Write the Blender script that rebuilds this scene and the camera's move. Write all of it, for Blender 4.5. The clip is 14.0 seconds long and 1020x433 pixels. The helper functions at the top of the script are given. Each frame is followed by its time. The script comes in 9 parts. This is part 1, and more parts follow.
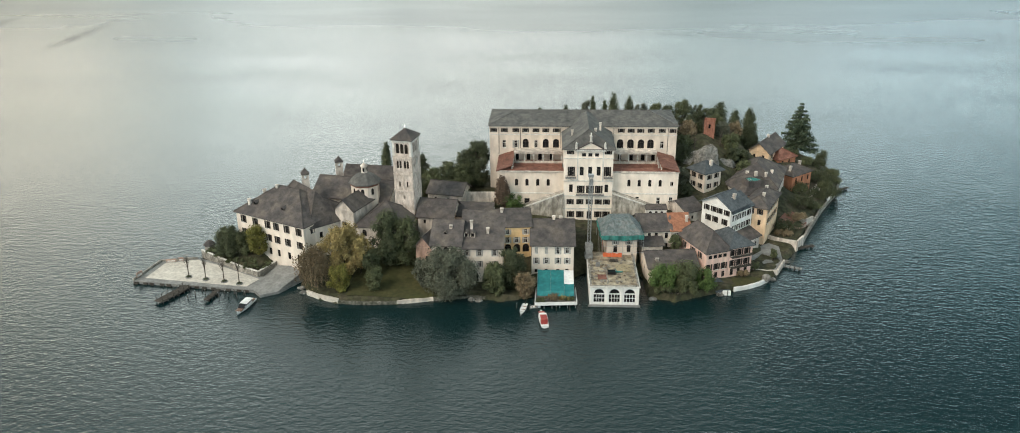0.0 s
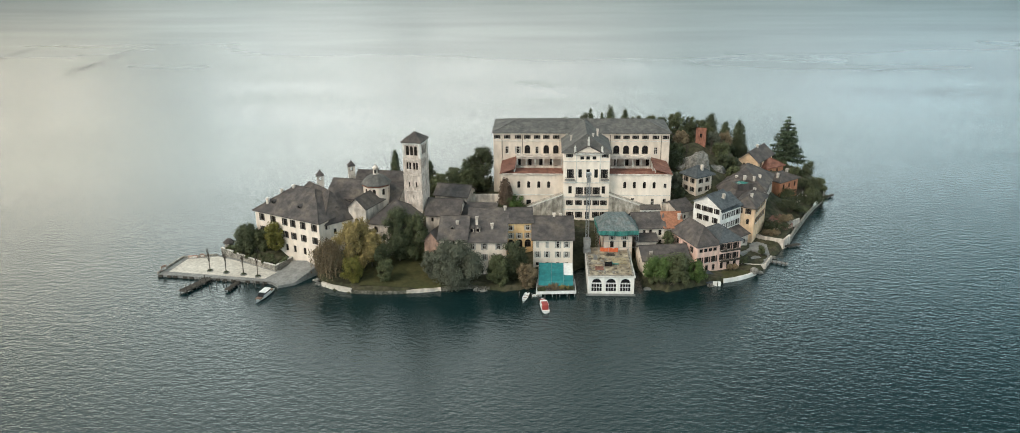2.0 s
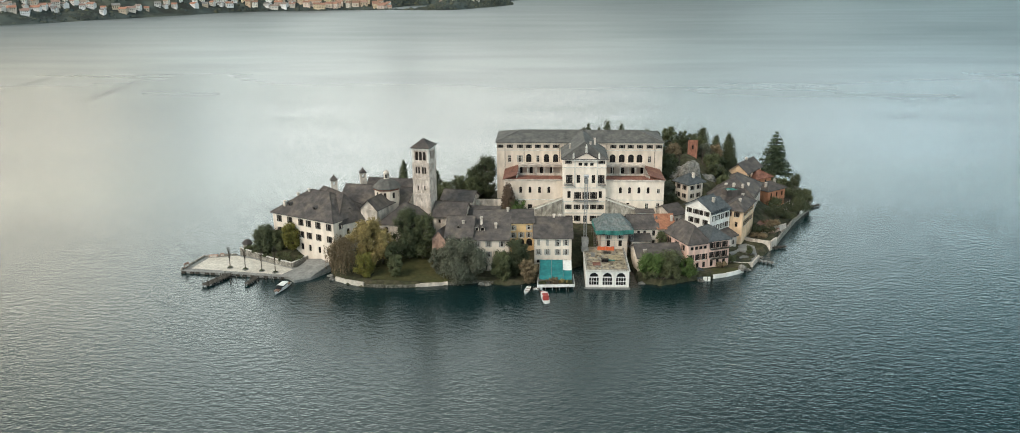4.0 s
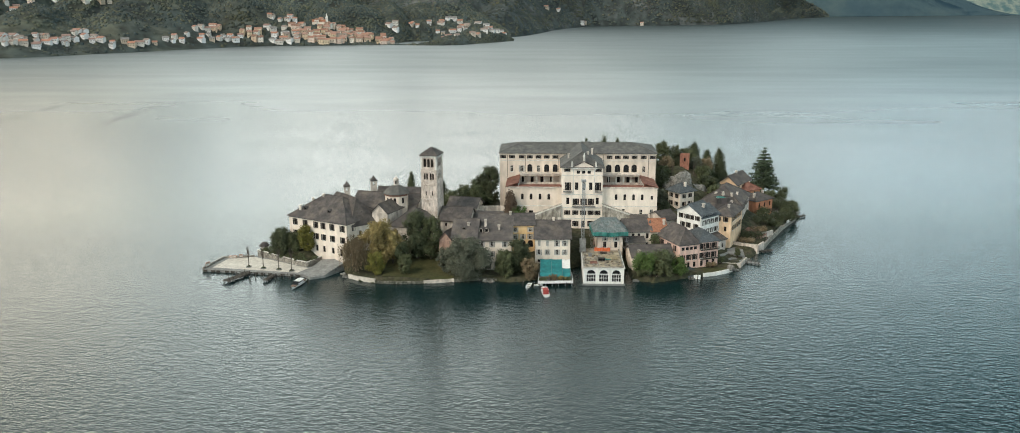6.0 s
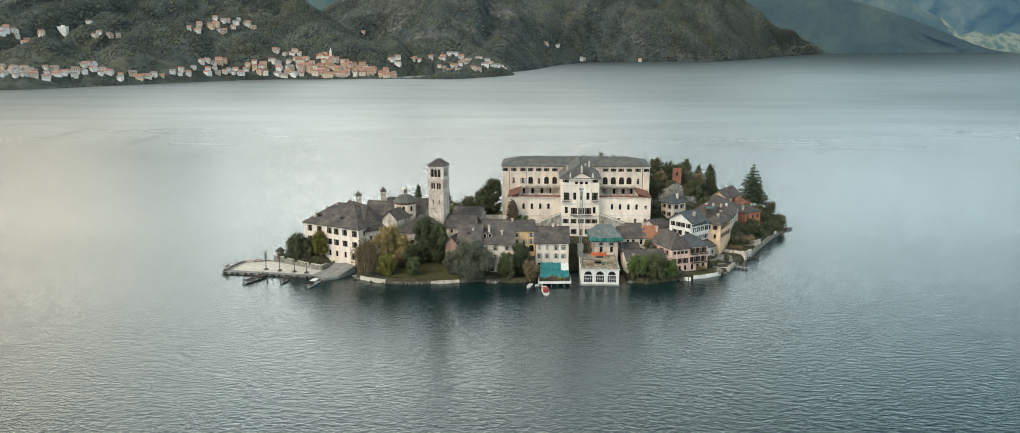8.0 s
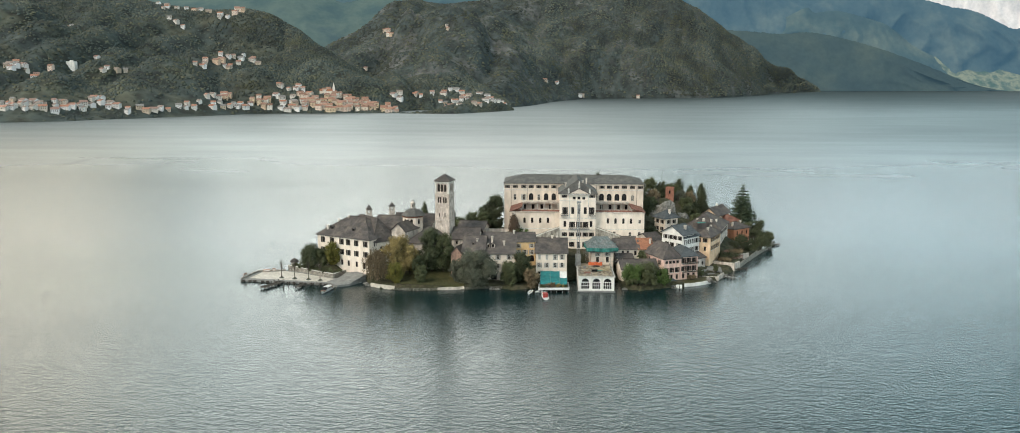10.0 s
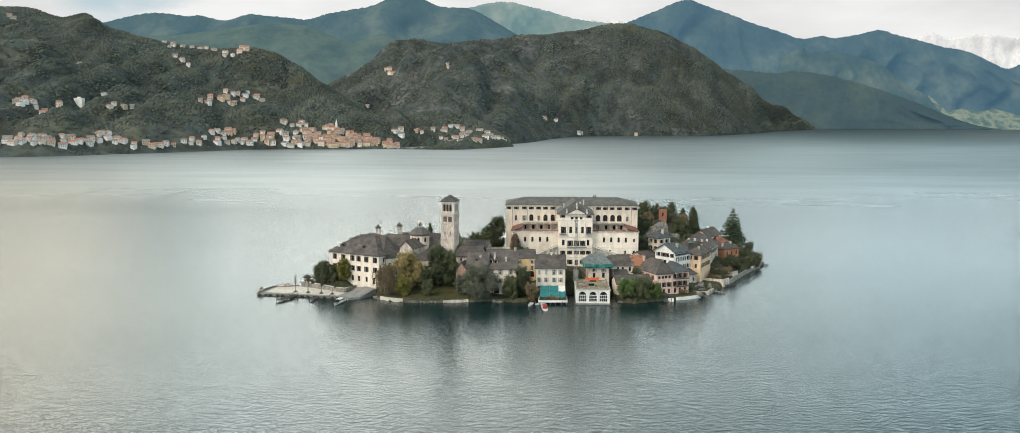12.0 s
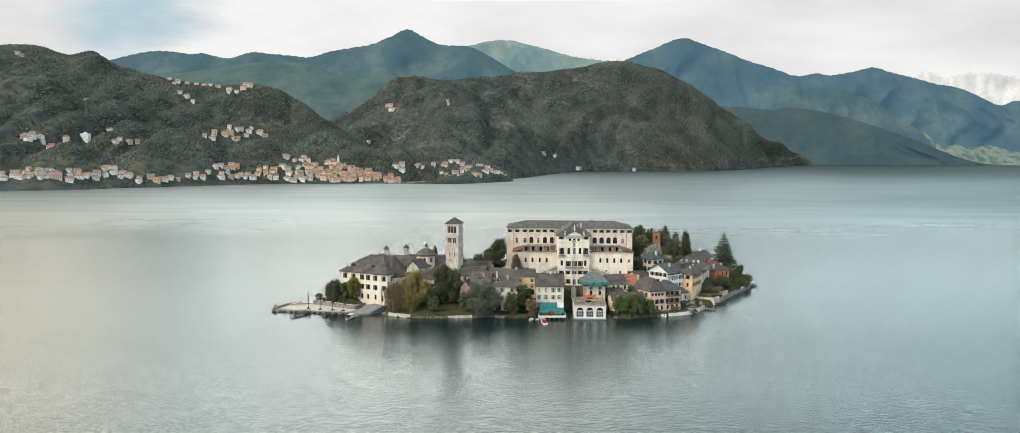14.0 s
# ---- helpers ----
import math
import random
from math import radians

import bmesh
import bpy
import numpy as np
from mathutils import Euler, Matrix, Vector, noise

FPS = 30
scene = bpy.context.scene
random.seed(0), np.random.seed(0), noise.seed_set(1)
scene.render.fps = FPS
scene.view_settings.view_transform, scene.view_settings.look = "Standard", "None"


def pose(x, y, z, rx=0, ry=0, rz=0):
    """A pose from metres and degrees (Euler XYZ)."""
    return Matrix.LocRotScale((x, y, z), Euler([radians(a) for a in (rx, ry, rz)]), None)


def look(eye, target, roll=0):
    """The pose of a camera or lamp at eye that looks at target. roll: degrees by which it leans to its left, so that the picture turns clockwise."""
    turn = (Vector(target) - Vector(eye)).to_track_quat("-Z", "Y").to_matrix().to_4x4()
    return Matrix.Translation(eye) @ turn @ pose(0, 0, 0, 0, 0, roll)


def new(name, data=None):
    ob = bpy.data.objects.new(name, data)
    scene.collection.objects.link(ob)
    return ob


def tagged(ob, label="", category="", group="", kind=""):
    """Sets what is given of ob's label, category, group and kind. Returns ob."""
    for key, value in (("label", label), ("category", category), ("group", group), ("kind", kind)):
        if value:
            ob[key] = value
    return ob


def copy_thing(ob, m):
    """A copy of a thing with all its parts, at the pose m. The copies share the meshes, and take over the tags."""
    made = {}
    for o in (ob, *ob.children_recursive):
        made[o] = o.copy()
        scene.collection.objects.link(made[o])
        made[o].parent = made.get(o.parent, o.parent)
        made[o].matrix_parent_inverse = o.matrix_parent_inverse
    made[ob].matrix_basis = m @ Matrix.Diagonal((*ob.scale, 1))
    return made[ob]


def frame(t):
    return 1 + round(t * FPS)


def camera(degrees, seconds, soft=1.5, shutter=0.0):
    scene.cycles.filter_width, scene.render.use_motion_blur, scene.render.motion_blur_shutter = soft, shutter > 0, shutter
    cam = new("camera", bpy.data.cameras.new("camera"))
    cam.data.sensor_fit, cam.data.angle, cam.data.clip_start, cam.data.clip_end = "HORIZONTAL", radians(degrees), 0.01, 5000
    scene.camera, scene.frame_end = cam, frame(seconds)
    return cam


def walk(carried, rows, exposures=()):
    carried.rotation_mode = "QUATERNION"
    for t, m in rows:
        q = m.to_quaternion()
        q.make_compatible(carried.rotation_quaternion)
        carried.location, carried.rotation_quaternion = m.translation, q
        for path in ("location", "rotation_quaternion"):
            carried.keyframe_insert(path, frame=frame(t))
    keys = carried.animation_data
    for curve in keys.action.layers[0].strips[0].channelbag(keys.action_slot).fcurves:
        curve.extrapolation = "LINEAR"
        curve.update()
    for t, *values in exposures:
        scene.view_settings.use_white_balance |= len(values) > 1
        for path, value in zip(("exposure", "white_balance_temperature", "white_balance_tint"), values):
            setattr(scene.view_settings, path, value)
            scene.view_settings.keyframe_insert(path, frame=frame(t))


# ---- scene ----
PATH = [
    (0, -13.97, -243.98, 130.49, 2.708, -22.169, -0.468),
    (0.5, -13.98, -249.65, 128.62, 2.704, -21.512, -0.473),
    (1, -14.00, -255.37, 126.74, 2.701, -20.838, -0.471),
    (1.5, -14.01, -261.16, 124.85, 2.696, -20.158, -0.462),
    (2, -14.02, -267.00, 122.95, 2.690, -19.475, -0.447),
    (2.5, -14.03, -272.90, 121.04, 2.684, -18.796, -0.427),
    (3, -14.05, -278.85, 119.13, 2.677, -18.124, -0.403),
    (3.5, -14.06, -284.85, 117.23, 2.670, -17.461, -0.374),
    (4, -14.07, -290.90, 115.32, 2.662, -16.808, -0.342),
    (4.5, -14.08, -296.99, 113.43, 2.653, -16.166, -0.307),
    (5, -14.10, -303.12, 111.54, 2.644, -15.533, -0.269),
    (5.5, -14.11, -309.29, 109.67, 2.635, -14.908, -0.229),
    (6, -14.12, -315.50, 107.81, 2.624, -14.291, -0.189),
    (6.5, -14.14, -321.74, 105.96, 2.614, -13.677, -0.147),
    (7, -14.15, -328.01, 104.14, 2.603, -13.067, -0.105),
    (7.5, -14.16, -334.31, 102.34, 2.591, -12.456, -0.064),
    (8, -14.17, -340.63, 100.57, 2.580, -11.843, -0.024),
    (8.5, -14.19, -346.98, 98.83, 2.568, -11.227, 0.015),
    (9, -14.20, -353.35, 97.12, 2.555, -10.604, 0.052),
    (9.5, -14.21, -359.74, 95.45, 2.543, -9.975, 0.086),
    (10, -14.22, -366.14, 93.81, 2.530, -9.339, 0.116),
    (10.5, -14.24, -372.55, 92.21, 2.517, -8.697, 0.143),
    (11, -14.25, -378.98, 90.66, 2.503, -8.048, 0.166),
    (11.5, -14.26, -385.41, 89.15, 2.490, -7.397, 0.184),
    (12, -14.27, -391.84, 87.69, 2.477, -6.747, 0.196),
    (12.5, -14.29, -398.28, 86.29, 2.463, -6.102, 0.202),
    (13, -14.30, -404.72, 84.94, 2.450, -5.470, 0.202),
    (13.5, -14.31, -411.15, 83.64, 2.436, -4.857, 0.194),
    (14, -14.33, -417.58, 82.41, 2.423, -4.275, 0.178),
]


def flown(x, y, z, yaw, pitch, roll):
    """Pose of the camera: yaw to the left of +y, pitch upwards, in degrees."""
    return pose(x, y, z) @ pose(0, 0, 0, 0, 0, yaw) @ pose(0, 0, 0, 90 + pitch) @ pose(0, 0, 0, 0, 0, roll)


cam = camera(62.02, 14.0, soft=0.9)
walk(cam, [(row[0], flown(*row[1:])) for row in PATH], exposures=[(0, 0.0), (5, 0.0), (14, 0.1)])

# ---- light ----
SUN_TO = Vector((-0.55, -0.50, 0.66)).normalized()
world = bpy.data.worlds.new("cloudy_sky")
scene.world = world
world.use_nodes = True
wt = world.node_tree
wt.nodes.clear()


def wnode(kind, **values):
    n = wt.nodes.new(kind)
    for key, value in values.items():
        n.inputs[key].default_value = value
    return n


sky = wt.nodes.new("ShaderNodeTexSky")
sky.sky_type, sky.sun_disc = "NISHITA", False
sky.sun_elevation = math.asin(SUN_TO.z)
sky.sun_rotation = math.atan2(SUN_TO.x, SUN_TO.y)
sky.air_density, sky.dust_density = 1.2, 2.0
clear = wt.nodes.new("ShaderNodeVectorMath")
clear.operation = "SCALE"
clear.inputs["Scale"].default_value = 0.12
wt.links.new(sky.outputs[0], clear.inputs[0])
coord = wt.nodes.new("ShaderNodeTexCoord")
# nearly closed cloud sheet: dim along the horizon, warm on the left, bluer on the right; a bright band above the view
# is added for the water to mirror
apart = wt.nodes.new("ShaderNodeSeparateXYZ")
wt.links.new(coord.outputs["Generated"], apart.inputs[0])
level = wt.nodes.new("ShaderNodeValToRGB")
stops = ((0.0, 0.40), (0.16, 1.0), (0.20, 1.25), (0.24, 0.76), (0.30, 0.54), (0.38, 0.39), (0.48, 0.27), (0.58, 0.20), (0.68, 0.16), (1.0, 0.20))
level.color_ramp.elements[0].position, level.color_ramp.elements[1].position = stops[0][0], stops[-1][0]
level.color_ramp.elements[0].color, level.color_ramp.elements[1].color = (*[stops[0][1]] * 3, 1), (*[stops[-1][1]] * 3, 1)
for at_z, value in stops[1:-1]:
    level.color_ramp.elements.new(at_z).color = (value, value, value, 1)
wt.links.new(apart.outputs["Z"], level.inputs["Fac"])


def lobe(direction, start, end):
    """How far a direction of the sky lies towards the given one."""
    d = wt.nodes.new("ShaderNodeVectorMath")
    d.operation = "DOT_PRODUCT"
    d.inputs[1].default_value = Vector(direction).normalized()
    wt.links.new(coord.outputs["Generated"], d.inputs[0])
    r = wnode("ShaderNodeMapRange")
    r.interpolation_type = "SMOOTHSTEP"
    r.inputs["From Min"].default_value, r.inputs["From Max"].default_value = start, end
    wt.links.new(d.outputs["Value"], r.inputs["Value"])
    return r.outputs["Result"]


def tinted(base, colour, factor):
    m = wt.nodes.new("ShaderNodeMix")
    m.data_type = "RGBA"
    if isinstance(base, tuple):
        m.inputs["A"].default_value = base
    else:
        wt.links.new(base, m.inputs["A"])
    m.inputs["B"].default_value = colour
    wt.links.new(factor, m.inputs["Factor"])
    return m.outputs["Result"]


def beneath(factor):
    """The same, but only low over the horizon."""
    r = wnode("ShaderNodeMapRange")
    r.interpolation_type = "SMOOTHSTEP"
    for key, value in zip(("From Min", "From Max", "To Min", "To Max"), (0.17, 0.30, 1.0, 0.0)):
        r.inputs[key].default_value = value
    wt.links.new(apart.outputs["Z"], r.inputs["Value"])
    m = wnode("ShaderNodeMath")
    m.operation = "MULTIPLY"
    wt.links.new(factor, m.inputs[0])
    wt.links.new(r.outputs["Result"], m.inputs[1])
    return m.outputs[0]


# bright and dark sky patches out of view, added to tint what the water mirrors
tone = tinted((2.9, 3.6, 3.75, 1), (4.4, 5.0, 4.8, 1), lobe((-0.52, 0.80, 0.30), 0.50, 0.97))
tone = tinted(tone, (5.1, 4.85, 4.0, 1), lobe((-0.62, 0.77, 0.20), 0.950, 0.995))
tone = tinted(tone, (5.7, 5.9, 5.5, 1), lobe((-0.13, 0.98, 0.14), 0.955, 0.998))
tone = tinted(tone, (7.6, 9.8, 10.4, 1), beneath(lobe((0.80, 0.60, 0.0), 0.72, 0.97)))
tone = tinted(tone, (0.55, 1.15, 1.3, 1), lobe((0.58, 0.60, 0.55), 0.84, 0.985))
tone = tinted(tone, (7.5, 8.3, 8.0, 1), lobe((-0.25, 0.80, 0.55), 0.93, 0.99))
stretch = wnode("ShaderNodeMapping", Scale=(1.6, 1.6, 5.0))
wt.links.new(coord.outputs["Generated"], stretch.inputs["Vector"])
puffs = wnode("ShaderNodeTexNoise", Scale=1.7, Detail=6.0, Roughness=0.55)
wt.links.new(stretch.outputs[0], puffs.inputs["Vector"])
cover = wnode("ShaderNodeMapRange")
for key, value in zip(("From Min", "From Max", "To Min", "To Max"), (0.30, 0.58, 0.80, 1.06)):
    cover.inputs[key].default_value = value
wt.links.new(puffs.outputs["Fac"], cover.inputs["Value"])
deep = wt.nodes.new("ShaderNodeVectorMath")
deep.operation = "MULTIPLY"
wt.links.new(tone, deep.inputs[0])
wt.links.new(level.outputs["Color"], deep.inputs[1])
sheet = wt.nodes.new("ShaderNodeVectorMath")
sheet.operation = "SCALE"
wt.links.new(deep.outputs[0], sheet.inputs[0])
wt.links.new(cover.outputs["Result"], sheet.inputs["Scale"])
both = wt.nodes.new("ShaderNodeMix")
both.data_type = "RGBA"
both.inputs["Factor"].default_value = 0.9
wt.links.new(clear.outputs[0], both.inputs["A"])
wt.links.new(sheet.outputs[0], both.inputs["B"])
rim = wnode("ShaderNodeMapRange")
rim.interpolation_type = "SMOOTHSTEP"
for key, value in zip(("From Min", "From Max", "To Min", "To Max"), (0.172, 0.196, 1.0, 0.0)):
    rim.inputs[key].default_value = value
wt.links.new(apart.outputs["Z"], rim.inputs["Value"])
thick = wt.nodes.new("ShaderNodeVectorMath")
thick.operation = "SCALE"
thick.inputs[0].default_value = (0.80, 0.80, 0.795)
wt.links.new(cover.outputs["Result"], thick.inputs["Scale"])
low = wt.nodes.new("ShaderNodeMix")
low.data_type = "RGBA"
wt.links.new(rim.outputs["Result"], low.inputs["Factor"])
wt.links.new(both.outputs["Result"], low.inputs["A"])
wt.links.new(thick.outputs[0], low.inputs["B"])
# a thinner place in the cloud lets blue through
gap = wnode("ShaderNodeMath")
gap.operation = "MULTIPLY"
torn = wnode("ShaderNodeMapRange")
for key, value in zip(("From Min", "From Max", "To Min", "To Max"), (0.40, 0.55, 1.0, 0.0)):
    torn.inputs[key].default_value = value
wt.links.new(puffs.outputs["Fac"], torn.inputs["Value"])
wt.links.new(lobe((-0.425, 0.893, 0.147), 0.9950, 0.9995), gap.inputs[0])
wt.links.new(torn.outputs["Result"], gap.inputs[1])
veil = tinted(low.outputs["Result"], (0.44, 0.58, 0.64, 1), gap.outputs[0])
back = wnode("ShaderNodeBackground", Strength=1.0)
wt.links.new(veil, back.inputs["Color"])
wt.links.new(back.outputs[0], wt.nodes.new("ShaderNodeOutputWorld").inputs["Surface"])

sun = new("sun", bpy.data.lights.new("sun", "SUN"))
sun.data.energy, sun.data.angle, sun.data.color = 2.6, radians(30), (1.0, 0.86, 0.70)
sun.matrix_world = look(SUN_TO * 800, (0, 0, 0))


# ---- materials ----
def surface(name, colours, grain=1.0, rough=0.85, bump=0.2, metal=0.0, stain=0.25, streak=(1, 1, 0.35), fine=9.0, spread=0.0, spec=0.3):
    """A weathered surface: a mix of colours in patches and grain, darker stains, and fine relief. Sizes in metres."""
    m = bpy.data.materials.new(name)
    m.use_nodes = True
    nt = m.node_tree
    sh = nt.nodes["Principled BSDF"]
    sh.inputs["Roughness"].default_value, sh.inputs["Metallic"].default_value = rough, metal
    sh.inputs["Specular IOR Level"].default_value = spec
    tc = nt.nodes.new("ShaderNodeTexCoord")
    info = nt.nodes.new("ShaderNodeObjectInfo")
    shift = nt.nodes.new("ShaderNodeVectorMath")
    shift.operation = "ADD"
    nt.links.new(tc.outputs["Object"], shift.inputs[0])
    far = nt.nodes.new("ShaderNodeMath")
    far.operation = "MULTIPLY"
    far.inputs[1].default_value = 37.0
    nt.links.new(info.outputs["Random"], far.inputs[0])
    nt.links.new(far.outputs[0], shift.inputs[1])
    patch = nt.nodes.new("ShaderNodeTexNoise")
    patch.inputs["Scale"].default_value, patch.inputs["Detail"].default_value = grain * 0.45, 5
    nt.links.new(shift.outputs[0], patch.inputs["Vector"])
    ramp = nt.nodes.new("ShaderNodeValToRGB")
    ramp.color_ramp.elements[0].position, ramp.color_ramp.elements[1].position = 0.34, 0.66
    ramp.color_ramp.elements[0].color = (*colours[0], 1)
    ramp.color_ramp.elements[1].color = (*colours[-1], 1)
    for k, c in enumerate(colours[1:-1]):
        e = ramp.color_ramp.elements.new(0.34 + 0.32 * (k + 1) / (len(colours) - 1))
        e.color = (*c, 1)
    nt.links.new(patch.outputs["Fac"], ramp.inputs["Fac"])
    scaled = nt.nodes.new("ShaderNodeMapping")
    scaled.inputs["Scale"].default_value = streak
    nt.links.new(shift.outputs[0], scaled.inputs["Vector"])
    dirt = nt.nodes.new("ShaderNodeTexNoise")
    dirt.inputs["Scale"].default_value, dirt.inputs["Detail"].default_value = 1.3 * grain, 8
    nt.links.new(scaled.outputs[0], dirt.inputs["Vector"])
    fall = nt.nodes.new("ShaderNodeMapRange")
    for key, value in zip(("From Min", "From Max", "To Min", "To Max"), (0.38, 0.62, 1.0 - stain, 1.0 + stain * 0.25)):
        fall.inputs[key].default_value = value
    nt.links.new(dirt.outputs["Fac"], fall.inputs["Value"])
    speck = nt.nodes.new("ShaderNodeTexNoise")
    speck.inputs["Scale"].default_value, speck.inputs["Detail"].default_value = fine, 3
    nt.links.new(shift.outputs[0], speck.inputs["Vector"])
    fleck = nt.nodes.new("ShaderNodeMapRange")
    for key, value in zip(("From Min", "From Max", "To Min", "To Max"), (0.3, 0.7, 1 - stain * 0.5, 1 + stain * 0.4)):
        fleck.inputs[key].default_value = value
    nt.links.new(speck.outputs["Fac"], fleck.inputs["Value"])
    hue = nt.nodes.new("ShaderNodeMapRange")
    for key, value in zip(("From Min", "From Max", "To Min", "To Max"), (0.0, 1.0, 1 - spread, 1 + spread)):
        hue.inputs[key].default_value = value
    nt.links.new(info.outputs["Random"], hue.inputs["Value"])
    last = ramp.outputs["Color"]
    for out in (fall.outputs[0], fleck.outputs[0], hue.outputs[0]):
        mul = nt.nodes.new("ShaderNodeVectorMath")
        mul.operation = "SCALE"
        nt.links.new(last, mul.inputs[0])
        nt.links.new(out, mul.inputs["Scale"])
        last = mul.outputs[0]
    nt.links.new(last, sh.inputs["Base Color"])
    if bump:
        b = nt.nodes.new("ShaderNodeBump")
        b.inputs["Strength"].default_value, b.inputs["Distance"].default_value = bump, 0.15
        nt.links.new(speck.outputs["Fac"], b.inputs["Height"])
        nt.links.new(b.outputs[0], sh.inputs["Normal"])
    return m


def leafy(name, dark, mid, light, spread=0.12):
    """Foliage: each leaf clump takes its own tone."""
    m = bpy.data.materials.new(name)
    m.use_nodes = True
    nt = m.node_tree
    sh = nt.nodes["Principled BSDF"]
    sh.inputs["Roughness"].default_value = 0.7
    sh.inputs["Specular IOR Level"].default_value = 0.25
    geo = nt.nodes.new("ShaderNodeNewGeometry")
    ramp = nt.nodes.new("ShaderNodeValToRGB")
    dark, light = [d * 0.6 + m_ * 0.4 for d, m_ in zip(dark, mid)], [d * 0.65 + m_ * 0.35 for d, m_ in zip(light, mid)]
    ramp.color_ramp.elements[0].color, ramp.color_ramp.elements[1].color = (*dark, 1), (*light, 1)
    ramp.color_ramp.elements.new(0.5).color = (*mid, 1)
    nt.links.new(geo.outputs["Random Per Island"], ramp.inputs["Fac"])
    info = nt.nodes.new("ShaderNodeObjectInfo")
    hue = nt.nodes.new("ShaderNodeMapRange")
    hue.inputs["To Min"].default_value, hue.inputs["To Max"].default_value = 1 - spread, 1 + spread
    nt.links.new(info.outputs["Random"], hue.inputs["Value"])
    mul = nt.nodes.new("ShaderNodeVectorMath")
    mul.operation = "SCALE"
    nt.links.new(ramp.outputs[0], mul.inputs[0])
    nt.links.new(hue.outputs[0], mul.inputs["Scale"])
    tc = nt.nodes.new("ShaderNodeTexCoord")
    sprays = nt.nodes.new("ShaderNodeTexNoise")
    sprays.inputs["Scale"].default_value, sprays.inputs["Detail"].default_value = 0.35, 3
    nt.links.new(tc.outputs["Object"], sprays.inputs["Vector"])
    age = nt.nodes.new("ShaderNodeMapRange")
    for key, value in zip(("From Min", "From Max", "To Min", "To Max"), (0.35, 0.65, 0.75, 1.3)):
        age.inputs[key].default_value = value
    nt.links.new(sprays.outputs["Fac"], age.inputs["Value"])
    mul2 = nt.nodes.new("ShaderNodeVectorMath")
    mul2.operation = "SCALE"
    nt.links.new(mul.outputs[0], mul2.inputs[0])
    nt.links.new(age.outputs[0], mul2.inputs["Scale"])
    nt.links.new(mul2.outputs[0], sh.inputs["Base Color"])
    return m


